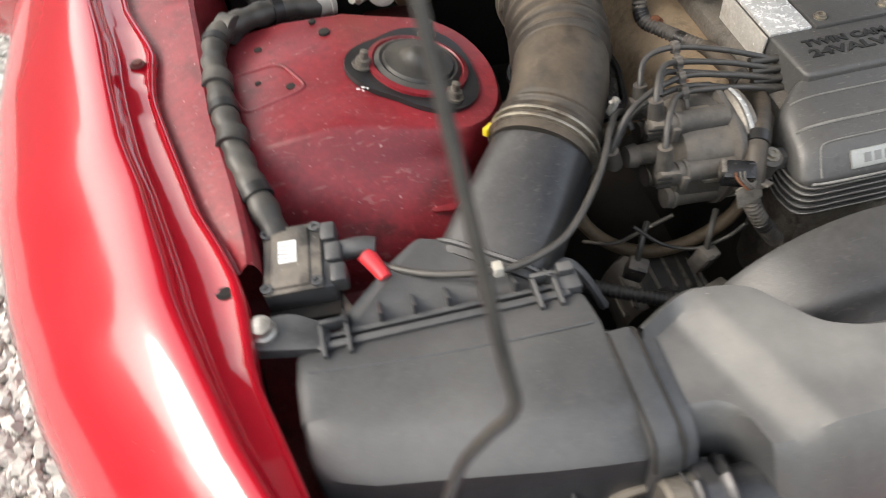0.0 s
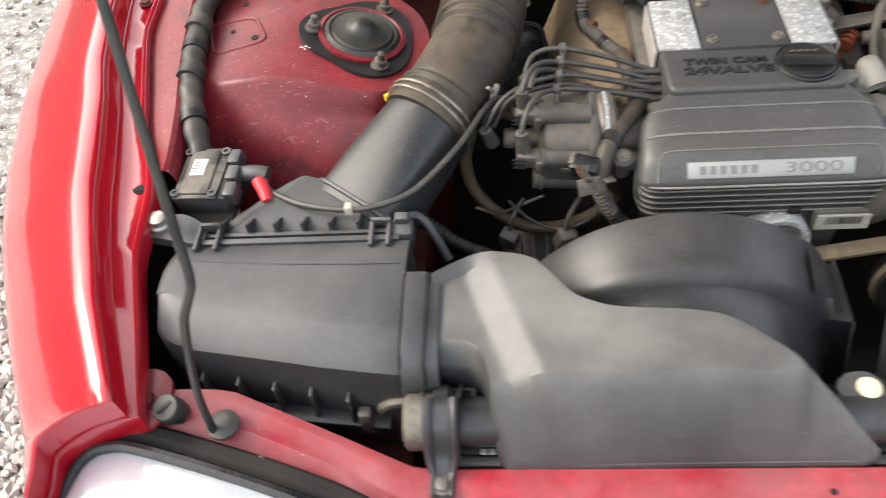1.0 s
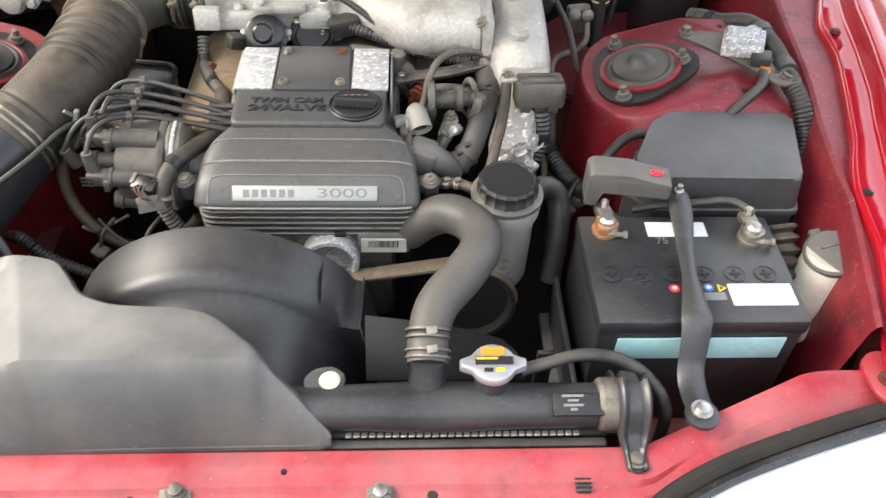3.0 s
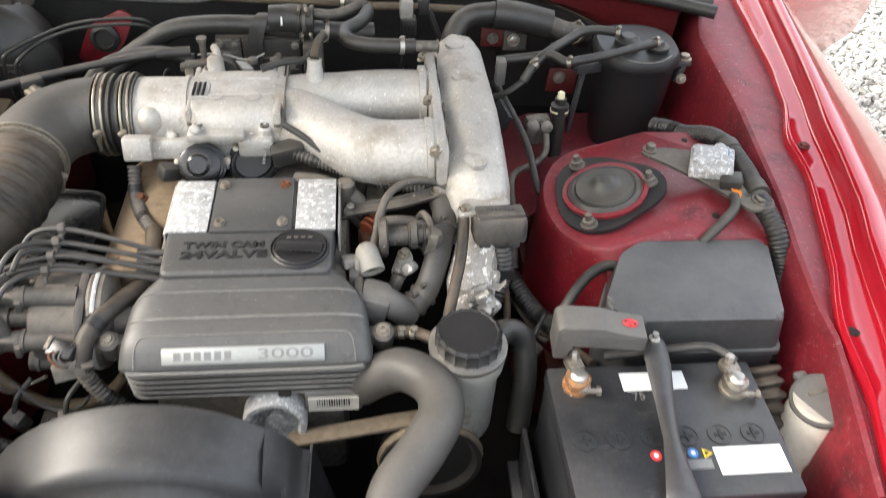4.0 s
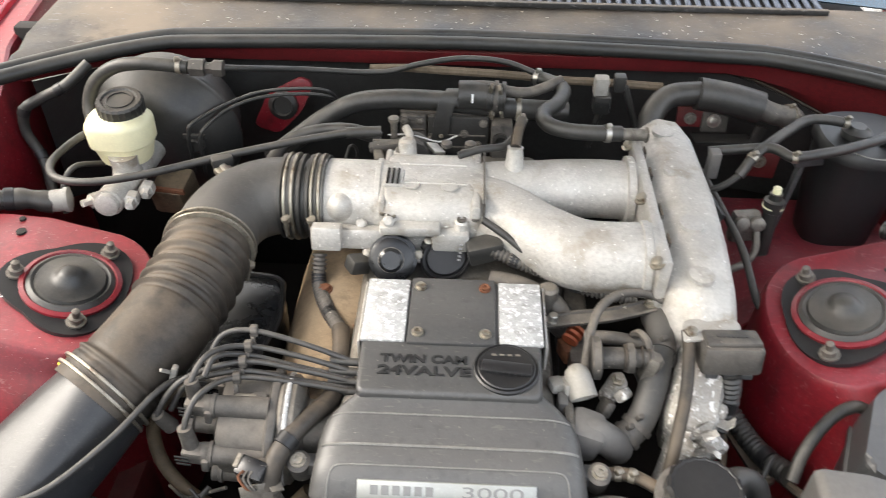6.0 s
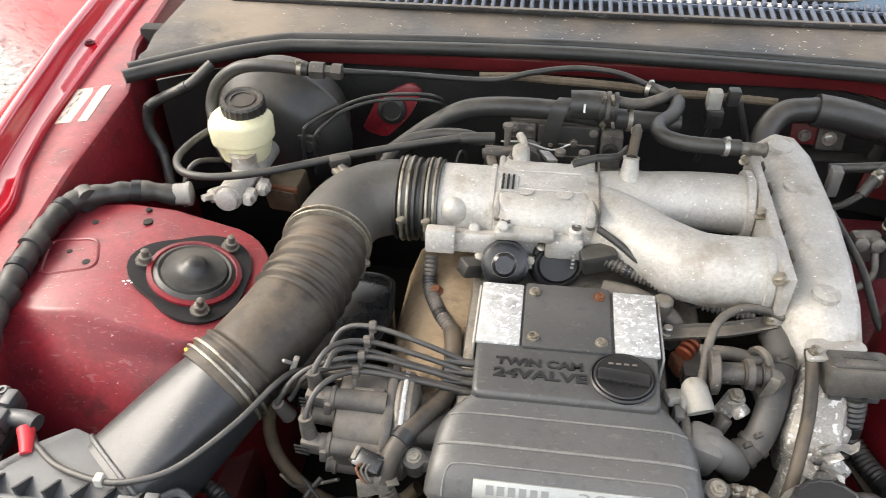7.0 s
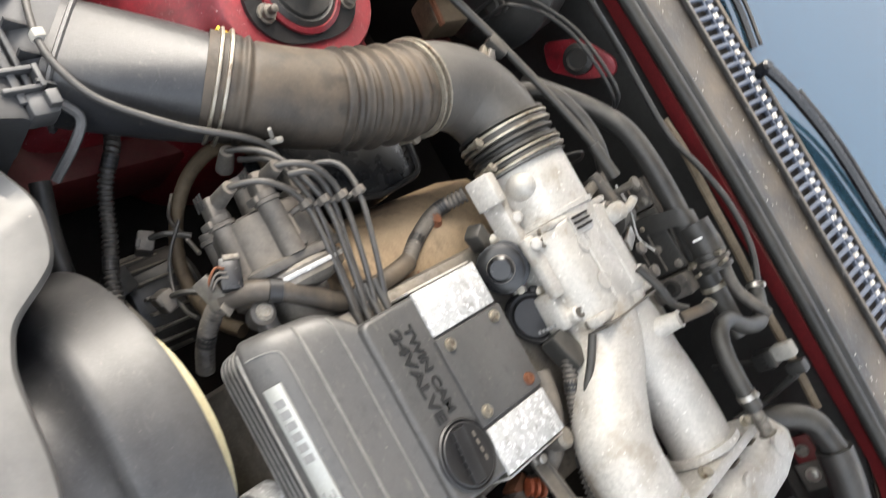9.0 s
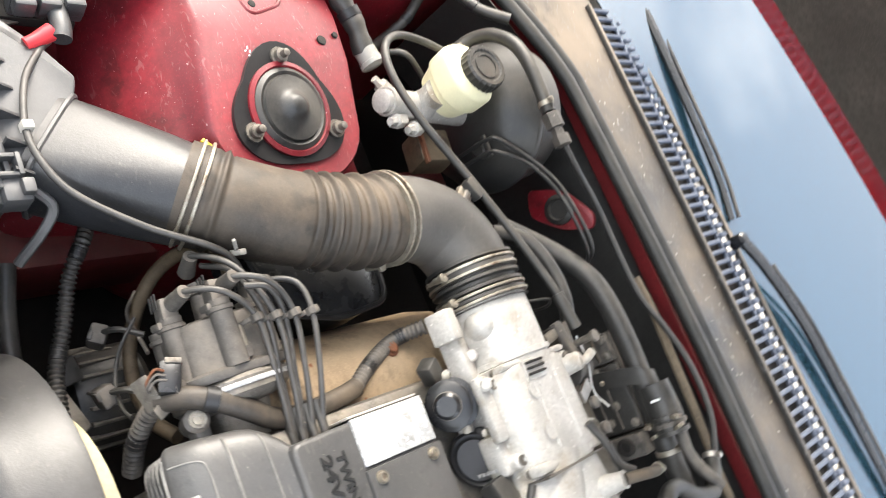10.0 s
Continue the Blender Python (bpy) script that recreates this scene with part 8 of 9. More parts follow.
def rear_hoses():
    hose("servo_hose", [(-0.572, 0.925, 0.850), (-0.580, 0.945, 0.878), (-0.566, 0.955, 0.912), (-0.530, 0.958, 0.938), (-0.480, 0.955, 0.947), (-0.415, 0.955, 0.943)], 0.0105, "rubber", "black vacuum hose over the brake servo", clamps=(0.04, 0.97))
    v = thing("check_valve", (-0.39, 0.955, 0.93), "grey hexagonal vacuum check valve", "valve")
    part("body", lathe([(0.009, -0.012), (0.014, -0.010), (0.014, 0.012), (0.009, 0.013), (0.009, 0.024), (0.013, 0.025), (0.013, 0.040), (0.007, 0.042)], (-0.402, 0.957, 0.942), (1, 0.03, -0.03), 6), "hose_grey", v)
    hose("vacuum_pipe", [(-0.365, 0.960, 0.941), (-0.33, 0.985, 0.928), (-0.27, 1.05, 0.895), (-0.14, 1.09, 0.873), (-0.07, 1.09, 0.891), (0.0, 1.09, 0.903), (0.07, 1.085, 0.901), (0.128, 1.065, 0.889)], 0.005, "rubber", "thin black pipe under the scuttle edge", "pipe")
    hose("coolant_hose", [(0.118, 1.062, 0.888), (0.142, 1.045, 0.889), (0.160, 1.005, 0.897), (0.148, 0.955, 0.902), (0.124, 0.915, 0.906), (0.128, 0.880, 0.908), (0.158, 0.864, 0.908), (0.205, 0.862, 0.907), (0.232, 0.866, 0.905)], 0.0115, "rubber", "black S-bent coolant hose to the plenum", clamps=(0.03, 0.90), clamp_mat="steel")
    part("stub", lathe([(0.009, 0), (0.009, 0.04), (0.012, 0.042)], (0.228, 0.865, 0.905), (1, 0.15, -0.1), 14), "alloy_dark", bpy.data.objects["intake_manifold"])
    hose("heater_hose", [(-0.300, 0.930, 0.80), (-0.268, 0.975, 0.808), (-0.225, 1.000, 0.832), (-0.175, 1.005, 0.860), (-0.120, 1.005, 0.870), (-0.05, 1.003, 0.872), (0.02, 1.000, 0.868), (0.09, 1.002, 0.862), (0.17, 1.01, 0.855)], 0.0165, "rubber", "thick black heater hose across the bulkhead", clamps=(0.80, 0.88), seg=18)
    hose("bypass_hose", [(-0.285, 0.86, 0.835), (-0.262, 0.90, 0.852), (-0.215, 0.91, 0.866), (-0.165, 0.905, 0.872), (-0.12, 0.90, 0.862)], 0.0105, "rubber", "black hose curling beside the intake elbow")
    st = thing("hose_strap", (-0.015, 1.0, 0.80), "black plastic strap over the heater hose", "strap")
    rows = [[q + V(-0.014, 0, 0), q + V(0.012, 0, 0)] for q in spline([V(-0.036, 0.972, 0.785), V(-0.032, 0.973, 0.830), V(-0.026, 0.977, 0.866), V(-0.018, 0.985, 0.889), V(-0.010, 1.003, 0.8935), V(-0.006, 1.022, 0.884)], 5)]
    part("band", sheet(rows, 0.004), "rubber", st)
    part("band_rivet", lathe([(0.004, 0), (0.003, 0.002), (0, 0.002)], (-0.031, 0.970, 0.826), (0, -1, 0.1), 10), "zinc", st)
    hose("breather_hose", [(0.002, 1.006, 0.897), (0.040, 1.004, 0.900), (0.075, 1.000, 0.894), (0.105, 1.000, 0.893), (0.135, 1.008, 0.900), (0.158, 1.020, 0.906)], 0.0085, "hose_grey", "grey breather hose above the heater hose")
    sv = thing("hose_joint", (0.03, 1.0, 0.88), "black hose joint with bundled spring clips", "hose joint")
    part("sleeve", tube([V(-0.004, 1.002, 0.883), V(0.030, 1.001, 0.884), V(0.066, 1.000, 0.880)], lambda a, b: 0.0235, 18, 3), "rubber", sv)
    for dx, r, m in ((0.044, 0.0252, "rubber"), (0.054, 0.0262, "hose_grey"), (0.066, 0.0248, "rubber")):
        part("spring_clip", lathe([(r - 0.002, -0.0035), (r, -0.003), (r, 0.003), (r - 0.002, 0.0035)], (dx, 1.0005, 0.8825), (1, -0.02, -0.03), 22), m, sv)
    for x, z, turn in ((0.046, 0.908, 12), (0.060, 0.906, -18), (0.050, 0.861, 8), (0.064, 0.864, -12)):
        part("clip_ear", box((x, 0.982, z), (0.005, 0.012, 0.012), 0.001, (20, turn, 0)), "zinc", sv)
    part("paint_mark", box((0.017, 0.9790, 0.8905), (0.003, 0.003, 0.014), 0.0005, (-20, 0, 0)), "white_label", sv, "white paint mark")
    blk = thing("rear_housing", (0.0, 0.96, 0.70), "dusty brown-black housing behind the throttle", "housing")
    part("body", box((-0.024, 1.020, 0.765), (0.150, 0.060, 0.190), 0.006), "rubber_brown", blk)
    part("panel", box((-0.077, 0.986, 0.800), (0.042, 0.010, 0.110), 0.003), "hose_grey", blk)
    part("panel", box((-0.004, 0.985, 0.795), (0.098, 0.010, 0.120), 0.003), "rubber", blk)
    for k in range(4):
        part("panel_rib", box((-0.077, 0.979, 0.765 + 0.022 * k), (0.036, 0.004, 0.003), 0.001), "rubber_brown", blk)
        part("panel_rib", box((-0.002, 0.978, 0.757 + 0.022 * k), (0.084, 0.004, 0.003), 0.001), "hose_grey", blk)
    for x, z in ((-0.090, 0.848), (-0.066, 0.846), (0.006, 0.826), (0.028, 0.806), (0.036, 0.846), (-0.048, 0.818)):
        bolt((x, 0.979, z), 0.0045, 0.004, (0, -1, 0.15), "alloy_dark", blk)
    part("plate", box((0.066, 0.982, 0.790), (0.034, 0.03, 0.12), 0.004), "hose_grey", blk)
    part("plate_boss", lathe([(0.013, 0), (0.013, 0.006), (0.008, 0.008), (0.008, 0.004), (0, 0.004)], (0.064, 0.967, 0.824), (0, -1, 0.1), 16), "dark", blk)
    lk = thing("throttle_linkage", (-0.08, 0.86, 0.84), "dusty throttle linkage with cable drum", "linkage")
    part("drum", lathe([(0.024, -0.012), (0.026, -0.010), (0.020, -0.004), (0.020, 0.004), (0.026, 0.010), (0.024, 0.012)], (-0.07, 0.868, 0.866), (0, 1, 0.15), 24), "hose_grey", lk)
    part("arm", box((-0.105, 0.862, 0.875), (0.055, 0.016, 0.012), 0.003, (0, -8, 6)), "hose_grey", lk)
    part("arm", box((-0.118, 0.852, 0.868), (0.014, 0.050, 0.012), 0.003, (0, 0, 12)), "alloy_dark", lk)
    part("bracket", box((-0.100, 0.885, 0.845), (0.060, 0.006, 0.050), 0.002), "hose_grey", lk)
    part("spring_post", lathe([(0.005, 0), (0.005, 0.030), (0.008, 0.031), (0.008, 0.036)], (-0.096, 0.872, 0.880), seg=10), "alloy_dark", lk)
    part("lever", box((-0.035, 0.862, 0.872), (0.020, 0.030, 0.006), 0.002, (0, 20, 30)), "steel", lk)
    for k in range(2):
        part("clip_screw", lathe([(0.008, 0), (0.008, 0.006), (0.004, 0.008)], (-0.018 + 0.034 * k, 0.842, 0.890), seg=12), "hose_grey", lk)
    part("cable_wire", tube([V(-0.105, 0.870, 0.888), V(-0.07, 0.872, 0.888), V(-0.03, 0.868, 0.880), V(-0.004, 0.880, 0.884)], 0.0014, 6, 6), "steel", lk)
    cab = thing("throttle_cable", (-0.33, 0.78, 0.86), "black throttle cable looping past the fluid bottle", "cable")
    part("cable", tube([V(-0.555, 0.895, 0.868), V(-0.576, 0.845, 0.868), V(-0.578, 0.790, 0.872), V(-0.552, 0.752, 0.875), V(-0.500, 0.742, 0.878), V(-0.430, 0.760, 0.881), V(-0.335, 0.800, 0.887), V(-0.24, 0.836, 0.892), V(-0.165, 0.860, 0.895), V(-0.120, 0.868, 0.895)], 0.0058, 10, 8), "rubber", cab)
    part("end_sleeve", tube([V(-0.165, 0.860, 0.895), V(-0.115, 0.869, 0.894)], 0.0085, 10, 2), "rubber", cab)
    part("clip", box((-0.332, 0.795, 0.884), (0.030, 0.018, 0.016), 0.003, (0, 0, 30)), "rubber", cab)
    part("clip_tail", box((-0.318, 0.775, 0.872), (0.044, 0.024, 0.010), 0.003, (0, 12, -40)), "zinc", cab)
    part("clip_fold", box((-0.316, 0.773, 0.880), (0.036, 0.010, 0.005), 0.002, (0, 12, -40)), "steel", cab)
    for k, dx in enumerate((0.0, 0.018)):
        hose("brake_pipe", [(-0.440 + dx, 0.952, 0.750), (-0.436 + dx, 0.945, 0.790), (-0.432 + dx, 0.942, 0.832 - 0.006 * k), (-0.424 + dx, 0.950, 0.848 - 0.008 * k), (-0.385, 1.000, 0.853 - 0.010 * k), (-0.340, 1.040, 0.855 - 0.010 * k), (-0.277, 1.052, 0.858 - 0.010 * k), (-0.228, 1.062, 0.850 - 0.010 * k), (-0.212, 1.09, 0.81)], 0.0032, "rubber", "thin black brake pipe along the bulkhead", "pipe", seg=8)
    part("pipe_clip", box((-0.425, 0.945, 0.826), (0.036, 0.006, 0.008), 0.001), "rubber", bpy.data.objects["brake_servo"])
    hose("vent_pipe", [(0.078, 0.806, 0.915), (0.082, 0.830, 0.926), (0.088, 0.865, 0.920), (0.090, 0.895, 0.905)], 0.0072, "rubber_brown", "short rusty vent pipe on the runner", "pipe", clamps=(0.9,))
    hose("vacuum_hose", [(0.000, 0.795, 0.905), (0.03, 0.808, 0.908), (0.062, 0.822, 0.905), (0.076, 0.835, 0.912)], 0.0055, "rubber", "short black vacuum hose on the throttle body")
    f = thing("foam_strip", (0.05, 1.10, 0.86), "perished tan foam strip along the bulkhead seam", "foam strip")
    part("strip", tube([V(-0.16, 1.112, 0.868), V(-0.10, 1.112, 0.871), V(-0.04, 1.113, 0.868), V(0.02, 1.111, 0.867), V(0.09, 1.112, 0.863), V(0.16, 1.110, 0.858), V(0.24, 1.110, 0.856), V(0.34, 1.106, 0.853)], 0.0072, 8, 6), "belt", f)
    # connectors on the bulkhead
    c = thing("wiring_plug", (0.235, 1.08, 0.82), "grey wiring plugs hanging at the bulkhead", "wiring plug")
    part("shell", box((0.231, 1.075, 0.868), (0.024, 0.022, 0.034), 0.004), "hood_grey", c, "faded grey-white shell")
    for k in range(3):
        part("pin_hole", box((0.2275 + 0.0075 * k, 1.0585, 0.840), (0.0042, 0.002, 0.008), 0.0), "letter", c)
    part("body", box((0.235, 1.072, 0.838), (0.028, 0.026, 0.034), 0.004), "rubber", c)
    part("shell", box((0.262, 1.08, 0.872), (0.020, 0.020, 0.030), 0.004), "rubber", c)
    part("wire", tube([V(0.235, 1.072, 0.822), V(0.228, 1.07, 0.79), V(0.222, 1.07, 0.75)], 0.005, 8, 4), "rubber", c)
    part("wire", tube([V(0.272, 1.08, 0.865), V(0.285, 1.078, 0.83), V(0.30, 1.07, 0.79), V(0.305, 1.05, 0.75)], 0.006, 8, 4), "rubber", c)
    # sleeved heater hose behind the plenum
    hose("heater_hose", [(0.305, 1.00, 0.80), (0.312, 1.030, 0.838), (0.340, 1.055, 0.862), (0.394, 1.062, 0.868)], 0.0195, "rubber", "black heater hose rising behind the plenum", seg=18)
    sl = thing("hose_sleeve", (0.44, 1.06, 0.84), "square-edged black foam sleeve round the heater hose", "sleeve")
    part("sleeve", tube([V(0.388, 1.061, 0.867), V(0.44, 1.058, 0.860), V(0.492, 1.053, 0.848)], lambda s, t: 0.027, 14, 3), "rubber", sl)
    hose("heater_hose", [(0.490, 1.053, 0.848), (0.520, 1.050, 0.838), (0.545, 1.056, 0.832), (0.562, 1.072, 0.818), (0.568, 1.10, 0.795)], 0.018, "hose_grey", "grey end of the heater hose at the bulkhead", clamps=(0.5,))
    pl = thing("bulkhead_plate", (0.44, 1.1, 0.78), "bolted metal plate with a red edge on the bulkhead", "plate")
    part("plate", box((0.44, 1.098, 0.795), (0.045, 0.006, 0.040), 0.002, (-12, 0, 0)), "hose_grey", pl)
    part("backing", box((0.42, 1.106, 0.797), (0.09, 0.006, 0.036), 0.002, (-12, 0, 0)), "deep_red", pl)
    bolt((0.437, 1.094, 0.797), 0.008, 0.006, (0, -1, 0.2), "steel", pl)
    bolt((0.398, 1.100, 0.797), 0.007, 0.006, (0, -1, 0.2), "alloy_dark", pl)
    part("lower_tab", box((0.545, 1.104, 0.704), (0.060, 0.008, 0.050), 0.004, (-10, 6, 0)), "deep_red", pl, "dark red tab")
    bolt((0.538, 1.098, 0.714), 0.008, 0.006, (0, -1, 0.2), "zinc", pl)
    part("shelf", box((0.455, 1.085, 0.766), (0.10, 0.03, 0.006), 0.002), "dark", pl)
    part("tab", box((0.512, 1.08, 0.775), (0.020, 0.006, 0.045), 0.002, (0, 12, 0)), "rubber", pl)


rear_hoses()


def canister_side():
    hose("vapour_hose", [(0.588, 0.945, 0.888), (0.550, 0.950, 0.890), (0.522, 0.945, 0.889), (0.490, 0.918, 0.887), (0.455, 0.885, 0.885), (0.43, 0.865, 0.875), (0.41, 0.85, 0.85)], 0.0078, "rubber", "black vapour hose from the canister lid", clamps=(0.03, 0.85))
    hose("vapour_hose", [(0.648, 0.918, 0.884), (0.600, 0.890, 0.888), (0.545, 0.865, 0.888), (0.490, 0.850, 0.886), (0.475, 0.852, 0.884), (0.455, 0.872, 0.885), (0.42, 0.885, 0.874), (0.37, 0.888, 0.866)], 0.0075, "rubber", "black vapour hose with a white clamp", clamps=(0.02, 0.50))
    part("hose_tail", tube([V(0.41, 0.85, 0.85), V(0.385, 0.842, 0.835), V(0.36, 0.85, 0.82)], 0.005, 8, 4), "rubber", bpy.data.objects["charcoal_canister"])
    b = thing("blue_clip", (0.375, 0.86, 0.84), "small slate-blue plastic pipe clip", "clip")
    part("clip", box((0.374, 0.868, 0.858), (0.016, 0.020, 0.044), 0.003), "grey_plastic", b)
    ac = thing("service_port", (0.486, 0.87, 0.74), "black gas service port with a cream cap", "service port")
    part("port", lathe([(0.012, -0.10), (0.012, -0.02), (0.015, -0.018), (0.016, 0.0), (0.010, 0.002), (0.010, 0.012)], (0.485, 0.875, 0.790), (0, 0.1, 1), 16), "rubber", ac)
    part("cap", lathe([(0.0065, -0.004), (0.0065, 0.009), (0.004, 0.011)], (0.485, 0.877, 0.802), (0, 0.1, 1), 14), "cream", ac, "cream cap")
    part("ring", lathe([(0.0165, 0), (0.0165, 0.003)], (0.485, 0.875, 0.778), (0, 0.1, 1), 16), "cream", ac)
    part("hose", tube([V(0.485, 0.865, 0.695), V(0.488, 0.84, 0.66), V(0.50, 0.80, 0.64), V(0.52, 0.76, 0.64)], 0.011, 12), "rubber", ac)
    v = thing("expansion_block", (0.44, 0.85, 0.72), "dull metal pipe block with two unions", "valve")
    part("block", box((0.447, 0.868, 0.745), (0.045, 0.022, 0.055), 0.008, (0, 0, 10)), "alloy_dark", v)
    for x in (0.437, 0.460):
        part("union", lathe([(0.011, 0), (0.011, 0.012), (0.007, 0.014)], (x, 0.857, 0.760), (0, -1, 0.3), 12), "alloy_dark", v)
    hose("gas_pipe", [(0.462, 0.852, 0.745), (0.460, 0.830, 0.725), (0.440, 0.810, 0.715), (0.405, 0.790, 0.712), (0.392, 0.765, 0.705), (0.390, 0.71, 0.68), (0.39, 0.65, 0.62)], 0.006, "alloy_dark", "bent dull alloy gas pipe", "pipe")
    hose("harness_wire", [(0.372, 0.905, 0.82), (0.385, 0.880, 0.805), (0.402, 0.82, 0.79), (0.412, 0.76, 0.78), (0.416, 0.68, 0.76), (0.43, 0.665, 0.752)], 0.0055, "rubber", "black wire dropping beside the plenum", "wire")
    tag = part("pipe_tag", box((0.376, 0.83, 0.800), (0.010, 0.056, 0.028), 0.002, (0, 30, 8)), "black_clean", v, "black tag with white print")
    for k in range(4):
        part("print_bar", box((0.3815 + 0.0003 * k, 0.815 + 0.009 * k, 0.803), (0.0012, 0.0055, 0.012), 0.0, (0, 30, 8)), "white_label", tag)
    hose("wiring_loom", [(0.640, 0.83, 0.775), (0.655, 0.808, 0.784), (0.672, 0.775, 0.795), (0.695, 0.735, 0.818), (0.706, 0.691, 0.826), (0.708, 0.62, 0.830), (0.702, 0.560, 0.830), (0.712, 0.510, 0.815), (0.722, 0.480, 0.775), (0.722, 0.44, 0.72), (0.71, 0.38, 0.68)], 0.0135, "rubber", "black ribbed loom along the inner wing", "wiring loom", corr=(0.006, 0.0012))
    for c, ax in ((V(0.706, 0.685, 0.826), (0, 1, -0.05)), (V(0.704, 0.575, 0.831), (0, 1, 0))):
        part("loom_clip", lathe([(0.015, -0.012), (0.0175, -0.011), (0.0175, 0.011), (0.015, 0.012)], c, ax, 18), "rubber", bpy.data.objects["fuse_box"])
    r = thing("ignitor_module", (0.64, 0.63, 0.81), "corroded pale metal ignitor module with blue label", "module")
    part("bracket", prism(rounded([(0.565, 0.690), (0.600, 0.695), (0.640, 0.680), (0.690, 0.600), (0.715, 0.560), (0.715, 0.530), (0.680, 0.525), (0.650, 0.580), (0.60, 0.650)], 0.012), 0.826, 0.830, 0.001, f=lambda p: (p.x, p.y, p.z + 0.12 * (p.x - 0.64))), "hose_grey", r)
    part("body", box((0.654, 0.629, 0.842), (0.062, 0.058, 0.018), 0.004, (4, -8, -22)), "silver_patch", r)
    part("top_cap", box((0.652, 0.633, 0.853), (0.050, 0.042, 0.008), 0.003, (4, -8, -22)), "silver_patch", r)
    for dx, dy in ((-0.022, -0.010), (-0.015, 0.024), (0.020, 0.026)):
        part("corner_lug", lathe([(0.008, -0.004), (0.008, 0.008), (0.005, 0.010)], (0.654 + dx, 0.629 + dy, 0.846), seg=10), "silver_patch", r)
    part("label", box((0.662, 0.634, 0.8575), (0.030, 0.014, 0.0015), 0, (4, -8, -22)), "blue", r, "blue label")
    part("plug", box((0.670, 0.589, 0.838), (0.030, 0.030, 0.020), 0.004, (0, -8, -22)), "rubber", r)
    for k in range(3):
        part("wire", tube([V(0.666 + k * 0.005, 0.577, 0.836), V(0.670 + k * 0.003, 0.564, 0.836), V(0.668, 0.55, 0.834)], 0.0014, 6, 4), "orange", r)
    part("lead", tube([V(0.666, 0.562, 0.834), V(0.660, 0.54, 0.828), V(0.630, 0.515, 0.815), V(0.60, 0.50, 0.79)], 0.0075, 10), "rubber", r)
    bolt((0.700, 0.548, 0.836), 0.009, 0.006, mat="alloy_dark", parent=r)
    bolt((0.582, 0.688, 0.824), 0.007, 0.012, mat="alloy_dark", parent=r)
    hose("battery_cable", [(0.40, 0.42, 0.72), (0.415, 0.445, 0.745), (0.445, 0.473, 0.768), (0.475, 0.488, 0.775), (0.50, 0.49, 0.765)], 0.0075, "rubber", "black cable rising to the fuse box", "cable")
    hose("wiring_loom", [(0.340, 0.60, 0.70), (0.365, 0.565, 0.68), (0.385, 0.520, 0.67), (0.402, 0.480, 0.675), (0.415, 0.45, 0.69)], 0.013, "rubber", "black ribbed loom beside the turret", "wiring loom", corr=(0.007, 0.0013))
    st = thing("engine_stay", (0.385, 0.50, 0.62), "rusty steel stay bolted beside the turret", "bracket")
    part("plate", prism(rounded([(0.36, 0.545), (0.378, 0.545), (0.400, 0.49), (0.412, 0.462), (0.396, 0.452), (0.382, 0.475)], 0.006), 0.655, 0.660, 0.001), "rubber_brown", st)
    bolt((0.399, 0.468, 0.660), 0.007, 0.007, mat="zinc", parent=st)
    part("rod", tube([V(0.41, 0.46, 0.67), V(0.43, 0.41, 0.69), V(0.44, 0.37, 0.71)], 0.006, 8, 3), "rubber_brown", st)


canister_side()


def battery_surround():
    hose("earth_cable", [(0.585, 0.30, 0.790), (0.560, 0.322, 0.792), (0.52, 0.330, 0.782), (0.47, 0.332, 0.775), (0.44, 0.34, 0.76)], 0.0055, "rubber", "thin black earth cable behind the battery", "cable")
    g = thing("convoluted_boot", (0.645, 0.30, 0.66), "dusty black concertina cable boot", "cable boot")
    part("boot", tube([V(0.640, 0.330, 0.740), V(0.644, 0.30, 0.715), V(0.645, 0.265, 0.68), V(0.645, 0.24, 0.63)], lambda s, t: 0.024 + 0.004 * math.sin(s / 0.016 * 2 * math.pi), 18, 8, 0.003), "rubber_brown", g)
    t = thing("battery_tray", (0.48, 0.22, 0.55), "black battery tray side panel", "battery tray")
    part("side", box((0.349, 0.215, 0.606), (0.008, 0.20, 0.10), 0.003, (0, -4, 0)), "plastic_dark", t)
    part("base", box((0.48, 0.225, 0.552), (0.29, 0.21, 0.012), 0.003), "plastic", t)
    part("tray_bracket", box((0.318, 0.19, 0.60), (0.022, 0.008, 0.09), 0.002), "rubber", t)


battery_surround()


